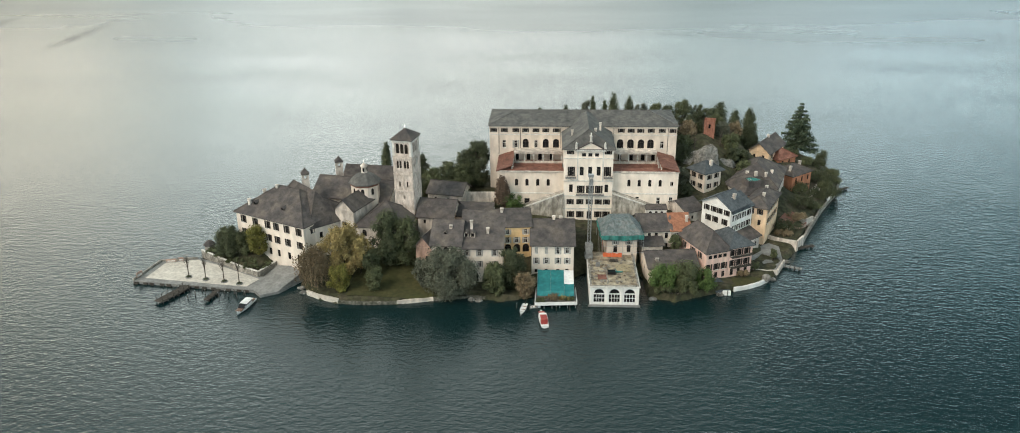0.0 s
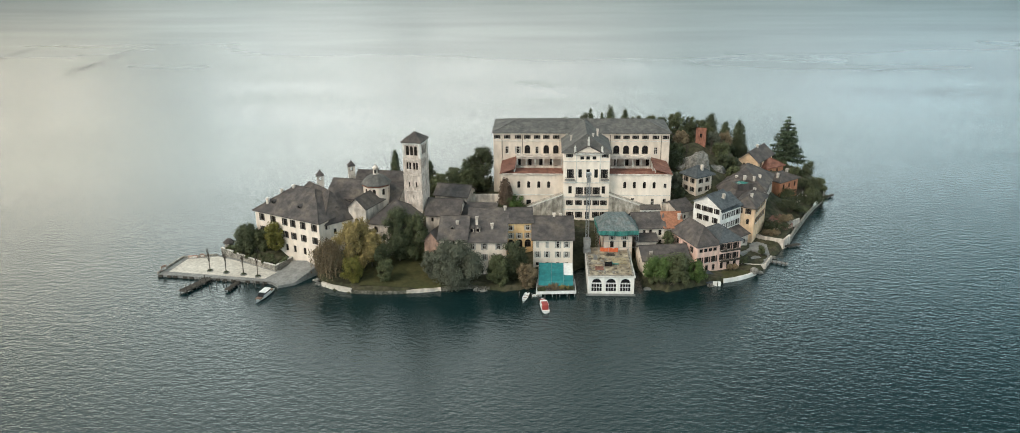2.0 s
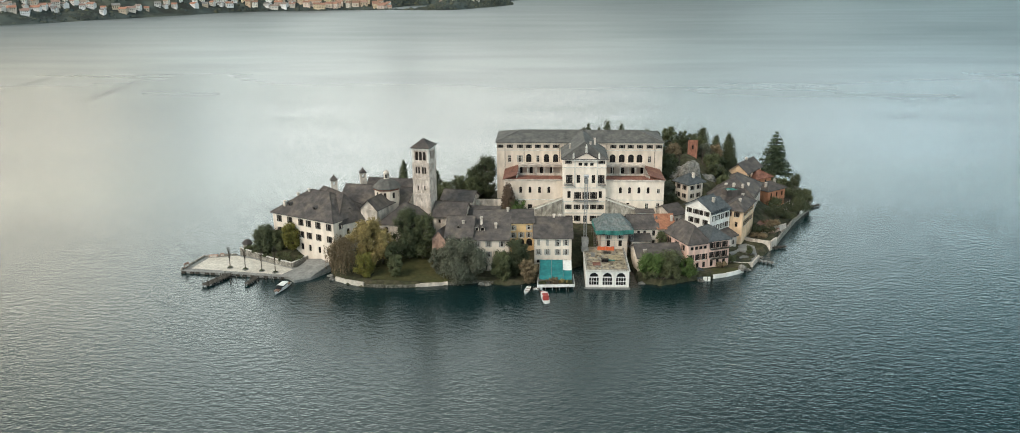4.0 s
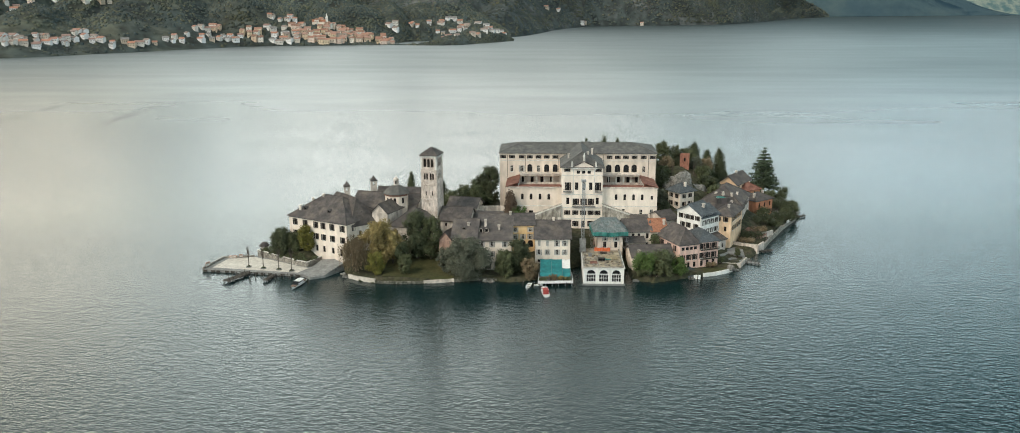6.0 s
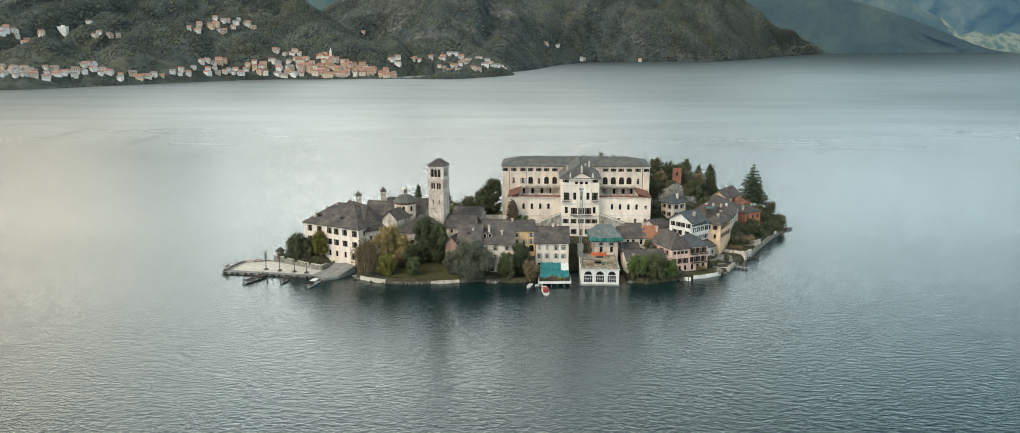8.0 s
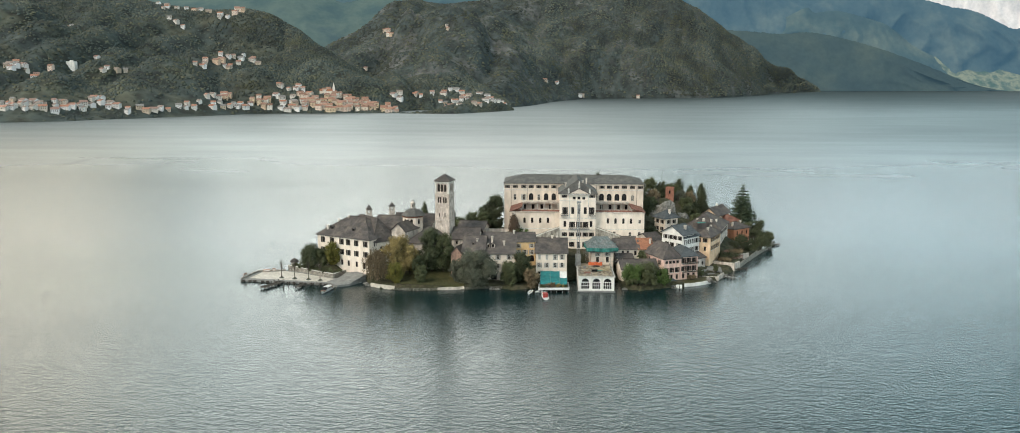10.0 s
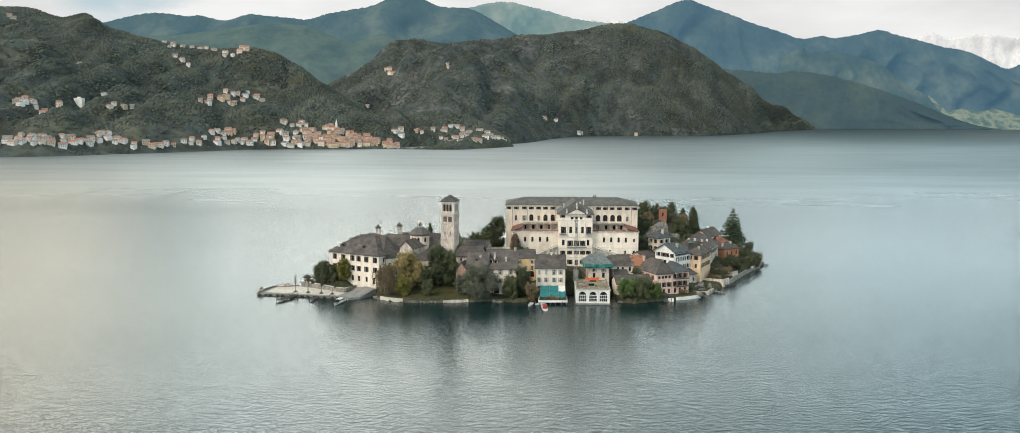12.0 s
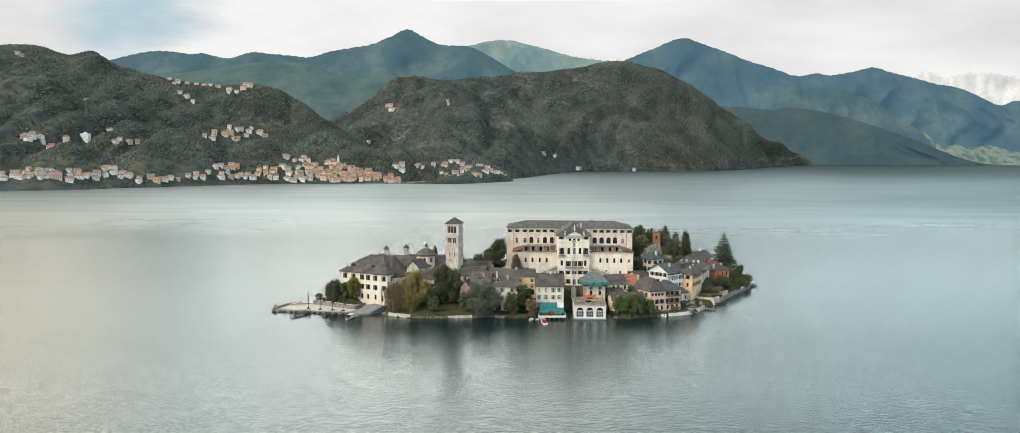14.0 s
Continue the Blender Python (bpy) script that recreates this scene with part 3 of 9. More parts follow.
def window_kit(w, h, style, arched):
    """Meshes of a window of this size: frame, pane, shutter. Local x across, z up from the sill, y inwards."""
    key = (round(w, 2), round(h, 2), style, arched)
    if key in PANE_KIT:
        return PANE_KIT[key]
    frame_mat = {"dark": SHUTTER, "white": MARBLE, "closed": MARBLE, "open": MARBLE, "dshut": SHUTTER, "gshut": MARBLE, "void": TIMBER, "door": TIMBER}[style]
    b = 0.09
    s = Shape()
    xs = [-w / 2, -w / 2 + b, w / 2 - b, w / 2] if w <= 0.9 else [-w / 2, -w / 2 + b, -b / 2, b / 2, w / 2 - b, w / 2]
    zs = [0, b, h - b, h] if h <= 1.8 else [0, b, h * 0.66, h * 0.66 + b, h - b, h]
    lattice(s, xs, zs, 0.16, 0.26)
    fr = s.done("window_frame", frame_mat)
    s = Shape()
    s.box(-w / 2, 0.27, 0, w / 2, 0.30, h)
    pane = s.done("pane", GLASS)
    shut = None
    if style in ("closed", "dshut", "gshut"):
        s = Shape()
        wide, e = w / 2, 0.07
        outer = [(0, 0), (wide, 0), (wide, h), (0, h)]
        inner = [(e, e), (wide - e, e), (wide - e, h - e), (e, h - e)]
        s.v = [(x, -0.07, z) for x, z in outer] + [(x, -0.07, z) for x, z in inner] + [(x, -0.035, z) for x, z in inner] + [(x, -0.01, z) for x, z in outer]
        for k in range(4):
            j = (k + 1) % 4
            s.f += [(k, j, 4 + j, 4 + k), (4 + k, 4 + j, 8 + j, 8 + k), (j, k, 12 + k, 12 + j)]
        s.f += [(8, 9, 10, 11), (15, 14, 13, 12)]
        shut = s.done("shutter", SHUTTER_GREY if style in ("closed", "gshut") else SHUTTER)
    s = Shape()
    s.box(-w / 2 - 0.15, -0.14, -0.16, w / 2 + 0.15, 0.1, 0.0)
    sill = s.done("window_sill", MARBLE)
    PANE_KIT[key] = (fr, pane, shut, sill)
    return PANE_KIT[key]


def fit_windows(parent, a, u, holes, styles):
    ang = math.degrees(math.atan2(u.y, u.x))
    for (x, zb, w, h, arched), style in zip(holes, styles):
        if style == "void":
            continue
        fr, pane, shut, sill = window_kit(w, h, style, arched)
        p = Vector((*a, 0)) + u * x
        win = part_of("door" if style == "door" else "window", fr, parent, pose(p.x, p.y, zb, 0, 0, ang))
        part_of("pane", pane, win)
        if style not in ("door", "dark"):
            part_of("window_sill", sill, win)
        if shut and style == "closed":
            part_of("shutter", shut, win, pose(-w / 2, 0.1, 0))
            part_of("shutter", shut, win, pose(0, 0.1, 0))
        elif shut:
            part_of("shutter", shut, win, pose(-w - 0.03, -0.01, 0))
            part_of("shutter", shut, win, pose(w / 2 + 0.03, -0.01, 0))


def roof_mesh(kind, L, D, ze, rise, over, material, ridge=None, name="roof"):
    """Roof over 0..L, 0..D. kind: hip, gable_x (ridge along the front), gable_y, shed (falls to the front), flat. ridge: inset of the ridge's ends."""
    x0, x1, y0, y1 = -over, L + over, -over, D + over
    drop = rise * over / (D / 2 if kind in ("hip", "gable_x") else L / 2 if kind == "gable_y" else D)
    e = ze - drop
    c = [(x0, y0, e), (x1, y0, e), (x1, y1, e), (x0, y1, e)]
    zt = ze + rise
    if kind == "hip":
        if L >= D:
            i = D / 2 if ridge is None else ridge
            r = [(i, D / 2, zt), (L - i, D / 2, zt)]
            top = [[c[0], c[1], r[1], r[0]], [c[1], c[2], r[1]], [c[2], c[3], r[0], r[1]], [c[3], c[0], r[0]]]
        else:
            i = L / 2 if ridge is None else ridge
            r = [(L / 2, i, zt), (L / 2, D - i, zt)]
            top = [[c[0], c[1], r[0]], [c[1], c[2], r[1], r[0]], [c[2], c[3], r[1]], [c[3], c[0], r[0], r[1]]]
    elif kind == "gable_x":
        r = [(x0, D / 2, zt), (x1, D / 2, zt)]
        top = [[c[0], c[1], r[1], r[0]], [c[2], c[3], r[0], r[1]]]
    elif kind == "gable_y":
        r = [(L / 2, y0, zt), (L / 2, y1, zt)]
        top = [[c[1], c[2], r[1], r[0]], [c[3], c[0], r[0], r[1]]]
    else:
        c[2], c[3] = (x1, y1, zt + drop), (x0, y1, zt + drop)
        top = [c]
    s = Shape()
    t = 0.28
    cell = 1.6
    for poly in top:
        # laid in courses, so that the slope is slightly uneven
        pts = [Vector(p) for p in poly]
        if len(pts) == 3:
            pts = [pts[0], pts[1], pts[2], pts[2]]
        nu = max(1, int((pts[1] - pts[0]).length / cell))
        nv = max(1, int((pts[3] - pts[0]).length / cell))
        grid = []
        for j in range(nv + 1):
            row = []
            for i in range(nu + 1):
                p = (pts[0].lerp(pts[1], i / nu)).lerp(pts[3].lerp(pts[2], i / nu), j / nv)
                if 0 < i < nu and 0 < j < nv:
                    p.z += 0.10 * noise.noise(p * 0.5 + Vector((L, D, 0))) + random.uniform(-0.03, 0.03)
                row.append(len(s.v))
                s.v.append(tuple(p))
            grid.append(row)
        for j in range(nv):
            for i in range(nu):
                s.f.append((grid[j][i], grid[j][i + 1], grid[j + 1][i + 1], grid[j + 1][i]))
        low = [Vector(p) - Vector((0, 0, t)) for p in poly]
        s.face(*reversed(low))
        for k in range(len(poly)):
            p, q = Vector(poly[k]), Vector(poly[(k + 1) % len(poly)])
            if (p - q).length > 0.01:
                s.face(low[k], low[(k + 1) % len(poly)], q, p)
    return s.done(name, material), top


def ridge_caps(parent, top, material):
    done_edges = set()
    s = Shape()
    for poly in top:
        for k in range(len(poly)):
            p, q = poly[k], poly[(k + 1) % len(poly)]
            key = tuple(sorted((tuple(np.round(p, 2)), tuple(np.round(q, 2)))))
            if key in done_edges:
                s.tube([p, q], [0.2, 0.2], 6)
            done_edges.add(key)
    if s.v:
        part_of("ridge_cap", s.done("ridge_cap", material), parent)


def chimney(parent, x, y, z0, h, w=0.9, material=None):
    s = Shape()
    s.box(x - w / 2, y - w / 2, z0 - 1.5, x + w / 2, y + w / 2, z0 + h)
    s.box(x - w / 2 - 0.12, y - w / 2 - 0.12, z0 + h, x + w / 2 + 0.12, y + w / 2 + 0.12, z0 + h + 0.15)
    for dx in (-0.3, 0.3):
        s.box(x + dx * w - 0.1, y - 0.3 * w, z0 + h + 0.15, x + dx * w + 0.1, y + 0.3 * w, z0 + h + 0.5)
    s.box(x - w / 2 - 0.15, y - w / 2 - 0.15, z0 + h + 0.5, x + w / 2 + 0.15, y + w / 2 + 0.15, z0 + h + 0.65)
    part_of("chimney", s.done("chimney", material or GREYED), parent)


def dormer(parent, x, y, z, w=1.3, h=1.1, wall=None):
    """A small gabled roof hatch that looks to the front, its sill at z on the slope."""
    s = Shape()
    s.box(x - w / 2, y, z - 0.6, x - w / 2 + 0.15, y + 2.0, z + h)
    s.box(x + w / 2 - 0.15, y, z - 0.6, x + w / 2, y + 2.0, z + h)
    s.box(x - w / 2, y, z - 0.6, x + w / 2, y + 0.12, z + 0.12)
    s.face((x - w / 2, y, z + h), (x + w / 2, y, z + h), (x, y, z + h + w * 0.35))
    hatch = part_of("dormer", s.done("dormer", wall or TIMBER), parent)
    s = Shape()
    s.box(x - w / 2 + 0.15, y + 0.2, z, x + w / 2 - 0.15, y + 0.25, z + h)
    part_of("pane", s.done("pane", GLASS), hatch)
    s = Shape()
    e, top = w / 2 + 0.25, z + h + w * 0.35 + 0.08
    for side in (-1, 1):
        s.face((x + side * e, y - 0.25, z + h - 0.1), (x, y - 0.25, top), (x, y + 2.6, top), (x + side * e, y + 2.6, z + h - 0.1))
        s.face((x + side * e, y - 0.25, z + h - 0.22), (x + side * e, y + 2.6, z + h - 0.22), (x, y + 2.6, top - 0.12), (x, y - 0.25, top - 0.12))
        s.face((x + side * e, y - 0.25, z + h - 0.22), (x, y - 0.25, top - 0.12), (x, y - 0.25, top), (x + side * e, y - 0.25, z + h - 0.1))
    part_of("dormer_roof", s.done("dormer_roof", SLATE), hatch)


def timber_balcony(parent, x0, x1, z, deep=1.3):
    """A timber balcony along the front, with posts and rails."""
    s = Shape()
    s.box(x0, -deep, z, x1, -0.004, z + 0.16)
    deck = part_of("balcony", s.done("balcony", TIMBER), parent, label="dark timber balcony")
    s = Shape()
    s.box(x0, -deep, z + 1.0, x1, -deep + 0.08, z + 1.08)
    part_of("handrail", s.done("handrail", TIMBER), deck)
    s = Shape()
    s.box(-0.03, -deep + 0.01, z + 0.16, 0.03, -deep + 0.07, z + 1.0)
    bar = s.done("baluster", TIMBER)
    for x in np.arange(x0 + 0.1, x1, 0.3):
        part_of("baluster", bar, deck, pose(x, 0, 0))


def spread_x(n, a, b):
    return [a + (b - a) * (k + 0.5) / n for k in range(n)]


def house(name, label, p0, p1, depth, z0, ze, roof, rise, wall, tiles, openings=(), over=0.7, ridge=None, category="house", chimneys=(), cornice=None, eave_trim=True, dormers=(), balconies=()):
    """A house whose front runs from p0 to p1. openings: (side, xs, bottom, width, height, style, arched)."""
    u = Vector((p1[0] - p0[0], p1[1] - p0[1], 0))
    L, D = u.length, depth
    ob = thing(name, label, category, pose(p0[0], p0[1], 0, 0, 0, math.degrees(math.atan2(u.y, u.x))))
    sides = {"front": ((0, 0), (L, 0)), "right": ((L, 0), (L, D)), "back": ((L, D), (0, D)), "left": ((0, D), (0, 0))}
    s = Shape()
    fits = []
    for side, (a, b) in sides.items():
        holes, styles = [], []
        for where, xs, zb, w, h, style, *arch in openings:
            if where == side:
                for x in xs:
                    holes.append((x, zb, w, h, bool(arch and arch[0])))
                    styles.append(style)
        _, uu = wall_side(s, a, b, z0, ze, holes)
        fits.append((a, uu, holes, styles))
    if roof == "gable_x":
        s.face((L, 0, ze), (L, D, ze), (L, D / 2, ze + rise))
        s.face((0, D, ze), (0, 0, ze), (0, D / 2, ze + rise))
    elif roof == "gable_y":
        s.face((0, 0, ze), (L, 0, ze), (L / 2, 0, ze + rise))
        s.face((L, D, ze), (0, D, ze), (L / 2, D, ze + rise))
    elif roof == "shed":
        s.face((L, 0, ze), (L, D, ze), (L, D, ze + rise))
        s.face((0, D, ze + rise), (0, D, ze), (0, 0, ze))
        s.face((L, D, ze), (0, D, ze), (0, D, ze + rise), (L, D, ze + rise))
    part_of("wall", s.done("wall", wall), ob)
    for a, uu, holes, styles in fits:
        fit_windows(ob, a, uu, holes, styles)
    if roof != "none":
        me, top = roof_mesh(roof, L, D, ze + 0.3, rise, over, tiles, ridge)
        part_of("roof", me, ob)
        ridge_caps(ob, top, tiles)
    if eave_trim:
        s = Shape()
        s.box(-0.15, -0.15, ze - 0.35, L + 0.15, 0.0, ze)
        s.box(L, 0.0, ze - 0.35, L + 0.15, D, ze)
        part_of("cornice", s.done("cornice", cornice or wall), ob)
    for x, y, z, h in chimneys:
        chimney(ob, x, y, z, h)
    for q in dormers:
        dormer(ob, *q)
    for q in balconies:
        timber_balcony(ob, *q)
    return ob


# ---- trees ----
def leaf_cloud(name, centres, sizes, count, leaf, material, droop=0.0, flat=1.0, seed=0):
    """Many small bent leaf clumps round the given clump centres."""
    rng = np.random.default_rng(seed)
    centres, sizes = np.array(centres, float), np.array(sizes, float)
    weight = sizes**2 / (sizes**2).sum()
    pick = rng.choice(len(centres), count, p=weight)
    way = rng.normal(size=(count, 3))
    way /= np.linalg.norm(way, axis=1)[:, None]
    far = rng.uniform(0.25, 1.2, count)[:, None]
    pos = centres[pick] + way * far * sizes[pick][:, None] * np.array([1, 1, flat])
    normal = way + rng.normal(size=(count, 3)) * 0.38 + np.array([0, 0, 0.45])
    normal /= np.linalg.norm(normal, axis=1)[:, None]
    side = np.cross(normal, rng.normal(size=(count, 3)))
    side /= np.linalg.norm(side, axis=1)[:, None]
    up = np.cross(normal, side)
    if droop:
        up = up * (1 - droop) + np.array([0, 0, -1.0]) * droop
        up *= 1 + 1.6 * droop
    size = (leaf * rng.uniform(0.6, 1.4, count))[:, None]
    a, b = side * size * 0.5, up * size * 0.5
    bend = normal * size * 0.18
    verts = np.stack([pos - a - b * 0.6, pos + a * 0.9 - b * 0.7, pos + a * 0.6 + b + bend, pos - a * 0.7 + b * 0.8 - bend], 1).reshape(-1, 3)
    faces = np.arange(count * 4).reshape(-1, 4)
    me = bpy.data.meshes.new(name)
    me.from_pydata(verts.tolist(), [], faces.tolist())
    me.materials.append(material)
    return me


def broad_tree(name, label, base, height, width, material, leaves=2600, seed=1, trunk=0.28, leaf=0.75, droop=0.0, low=0.2, group=""):
    rng = random.Random(seed)
    ob = thing(name, label, "tree", pose(*base), group)
    s = Shape()
    top = height * 0.55
    lean = Vector((rng.uniform(-0.4, 0.4), rng.uniform(-0.4, 0.4), 0))
    s.tube([(0, 0, -0.6), lean * 0.3 + Vector((0, 0, top * 0.5)), lean + Vector((0, 0, top))], [trunk * 1.25, trunk, trunk * 0.55], 8)
    centres, sizes = [], []
    n = 40
    for k in range(n):
        ang = k * 2.4 + rng.uniform(-0.5, 0.5)
        hgt = height * (low + (0.92 - low) * ((k + 0.5) / n))
        prof = math.sin(math.pi * min(0.97, max(0.12, (hgt / height - low * 0.75) / (1.03 - low * 0.75)))) ** 0.6
        r = width * 0.5 * prof * rng.uniform(0.25, 0.86)
        c = Vector((r * math.cos(ang), r * math.sin(ang), hgt))
        centres.append(c)
        sizes.append(width * rng.uniform(0.08, 0.20))
        s.tube([lean * 0.5 + Vector((0, 0, min(top, hgt * 0.6))), c * 0.6 + Vector((0, 0, hgt * 0.25)), c], [trunk * 0.45, trunk * 0.28, 0.05], 5)
    part_of("trunk", s.done("trunk", BARK), ob)
    part_of("crown", leaf_cloud("crown", centres, sizes, int(leaves * 3.4), leaf * 0.50, material, droop, seed=seed), ob)
    return ob


def weeping_tree(name, label, base, height, width, material, strands=260, seed=1, trunk=0.35, low=0.1):
    """Tree whose long thin twigs hang in curtains from arching limbs."""
    rng = np.random.default_rng(seed)
    ob = thing(name, label, "tree", pose(*base))
    s = Shape()
    s.tube([(0, 0, -0.6), (0.2, 0, height * 0.3), (0, 0.2, height * 0.6)], [trunk * 1.3, trunk, trunk * 0.6], 8)
    verts, limbs = [], 26
    tips = []
    for k in range(limbs):
        ang, r = k * 2.4, width * 0.5 * math.sqrt((k + 0.5) / limbs) * rng.uniform(0.8, 1.02)
        z = height * (0.97 - 0.38 * (2 * r / width) ** 2.2) * rng.uniform(0.90, 1.02)
        tips.append((r * math.cos(ang), r * math.sin(ang), z))
        s.tube([(0, 0, height * 0.35), (tips[-1][0] * 0.45, tips[-1][1] * 0.45, z * 0.88), tips[-1]], [trunk * 0.4, trunk * 0.22, 0.04], 5)
    for k in range(strands):
        t = np.array(tips[k % limbs]) + rng.normal(size=3) * (width * 0.085, width * 0.085, height * 0.035)
        reach = max(1.5, t[2] - height * low) * rng.uniform(0.25, 1.0)
        n = max(6, int(reach / 0.30))
        out = rng.normal(size=2) * 0.05
        q = np.linspace(0, 1, n)
        c = t + np.stack([out[0] * reach * q, out[1] * reach * q, 0.35 * np.sin(q * 3) - reach * q], 1) + rng.normal(size=(n, 3)) * (0.16, 0.16, 0.12)
        a = rng.normal(size=(n, 3)) * (1, 1, 0.25)
        a *= (rng.uniform(0.11, 0.24, n) / np.linalg.norm(a, axis=1))[:, None]
        b = np.stack([rng.normal(size=n) * 0.10, rng.normal(size=n) * 0.10, -rng.uniform(0.22, 0.50, n)], 1)
        verts.append(np.stack([c - a, c + a, c + a * 0.5 + b, c - a * 0.5 + b], 1).reshape(-1, 3))
    verts = np.concatenate(verts)
    part_of("trunk", s.done("trunk", BARK), ob)
    me = bpy.data.meshes.new("crown")
    me.from_pydata(verts.tolist(), [], np.arange(len(verts)).reshape(-1, 4).tolist())
    me.materials.append(material)
    part_of("crown", me, ob)
    return ob


def cypress(label, base, height, width, seed=1, material=None, name="cypress_tree"):
    rng = random.Random(seed)
    ob = thing(name, label, "tree", pose(*base))
    s = Shape()
    s.tube([(0, 0, -0.6), (0, 0, height * 0.8)], [0.25, 0.06], 7)
    part_of("trunk", s.done("trunk", BARK), ob)
    centres, sizes = [], []
    for k in range(14):
        q = (k + 0.5) / 14
        r = width * 0.5 * (math.sin(math.pi * min(1, q * 0.74 + 0.22)) ** 0.6)
        centres.append((rng.uniform(-0.15, 0.15), rng.uniform(-0.15, 0.15), height * (0.04 + 0.94 * q)))
        sizes.append(max(0.25, r))
    part_of("crown", leaf_cloud("crown", centres, sizes, 7000, 0.5, material or G_DARK, flat=1.5, seed=seed), ob)
    return ob


def cedar(label, base, height, width, seed=3):
    """Conifer with separate, flat, drooping tiers."""
    rng = random.Random(seed)
    ob = thing("cedar_tree", label, "tree", pose(*base))
    s = Shape()
    s.tube([(0, 0, -0.6), (0.1, 0, height * 0.5), (0, 0, height * 0.97)], [0.6, 0.35, 0.06], 9)
    centres, sizes = [], []
    for k in range(13):
        q = k / 12
        z = height * (0.12 + 0.85 * q)
        reach = width * 0.5 * (1 - q) ** 0.75 + 0.5
        for j in range(6 if q < 0.7 else 4):
            ang = j * 1.05 + k * 0.7 + rng.uniform(-0.3, 0.3)
            r = reach * rng.uniform(0.7, 1.1)
            tip = Vector((r * math.cos(ang), r * math.sin(ang), z - r * 0.08))
            s.tube([(0, 0, z), tip * 0.5 + Vector((0, 0, z * 0.5 + 0.15)), tip], [0.14, 0.09, 0.03], 5)
            for w in (0.35, 0.62, 0.9):
                centres.append(Vector((0, 0, z)).lerp(tip, w))
                sizes.append(0.75 + reach * 0.20 * (1.2 - w * 0.6))
    part_of("trunk", s.done("trunk", BARK), ob)
    part_of("crown", leaf_cloud("crown", centres, sizes, 12000, 0.55, G_CEDAR, flat=0.36, seed=seed), ob)
    return ob


def bare_tree(label, base, height, seed=1, group=""):
    rng = random.Random(seed)
    ob = thing("bare_tree", label, "tree", pose(*base), group)
    s = Shape()
    s.tube([(0, 0, -0.3), (0.1, 0, height * 0.45)], [0.2, 0.14], 7)
    part_of("trunk", s.done("trunk", BARK), ob)
    for k in range(9):
        ang = k * 2.4
        z = height * rng.uniform(0.35, 0.6)
        r = height * rng.uniform(0.04, 0.13)
        mid = (r * 0.5 * math.cos(ang), r * 0.5 * math.sin(ang), z + height * 0.15)
        s = Shape()
        s.tube([(0.1, 0, z * 0.9), mid, (r * math.cos(ang), r * math.sin(ang), z + height * rng.uniform(0.28, 0.4))], [0.09, 0.06, 0.02], 5)
        for j in range(3):
            q = ang + rng.uniform(-1, 1)
            s.tube([mid, (mid[0] + 0.6 * math.cos(q), mid[1] + 0.6 * math.sin(q), mid[2] + rng.uniform(0.5, 1.3))], [0.035, 0.012], 4)
        part_of("branch", s.done("branch", BARK), ob)
    return ob


def palm(label, base, height, seed=1):
    rng = random.Random(seed)
    ob = thing("palm_tree", label, "tree", pose(*base))
    s = Shape()
    s.tube([(0, 0, -0.3), (0.1, 0, height * 0.5), (0, 0, height)], [0.2, 0.16, 0.2], 8)
    part_of("trunk", s.done("trunk", BARK), ob)
    for k in range(22):
        ang, lift = k * 2.4, rng.uniform(-0.5, 1.0)
        s = Shape()
        d = Vector((math.cos(ang), math.sin(ang), 0))
        w = Vector((-d.y, d.x, 0))
        pts = [Vector((0, 0, height)) + d * r + Vector((0, 0, lift * r - 0.30 * r * r)) for r in (0.1, 0.6, 1.1, 1.6)]
        for i, (p, q) in enumerate(zip(pts, pts[1:])):
            a, b = (0.1, 0.45, 0.4, 0.1)[i : i + 2]
            s.face(p - w * a, p, q, q - w * b)
            s.face(p, p + w * a, q + w * b, q)
        part_of("frond", s.done("frond", G_OLIVE), ob)
    return ob


def shrub(label, base, size, material, seed=1, leaves=700, leaf=0.5, category="shrub", name="shrub"):
    """Low bush of several clumps; size is (x, y, z)."""
    rng = random.Random(seed)
    ob = thing(name, label, category, pose(*base))
    s = Shape()
    centres, sizes = [], []
    n = 16
    for k in range(n):
        c = Vector((rng.uniform(-0.36, 0.36) * size[0], rng.uniform(-0.36, 0.36) * size[1], rng.uniform(0.3, 0.72) * size[2]))
        centres.append(c)
        sizes.append(min(size[0], size[1], size[2] * 1.3) * rng.uniform(0.16, 0.32))
        s.tube([(c.x * 0.3, c.y * 0.3, -0.3), c], [0.09, 0.03], 5)
    part_of("stem", s.done("stem", BARK), ob)
    part_of("crown", leaf_cloud("crown", centres, sizes, int(leaves * 2.8), leaf * 0.60, material, seed=seed), ob)
    return ob


# ---- lake and far shore ----
def lake_level(y):
    """The far end of the sheet lifts very slightly, which stands in for kilometres of lake beyond it."""
    return 26.0 * max(0.0, (y - 2400) / 1800) ** 2


def lake():
    xs, ys = (-4800, -1500, 1500, 4800), [-4500, -1000, 1000, 2400] + list(range(2600, 4561, 140))
    verts = [(x, y, lake_level(y)) for y in ys for x in xs]
    n = len(xs)
    faces = [(j * n + i, j * n + i + 1, (j + 1) * n + i + 1, (j + 1) * n + i) for j in range(len(ys) - 1) for i in range(n - 1)]
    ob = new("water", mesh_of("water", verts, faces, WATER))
    return tagged(ob, "calm grey-green lake water with fine ripples", "water", kind="structure")


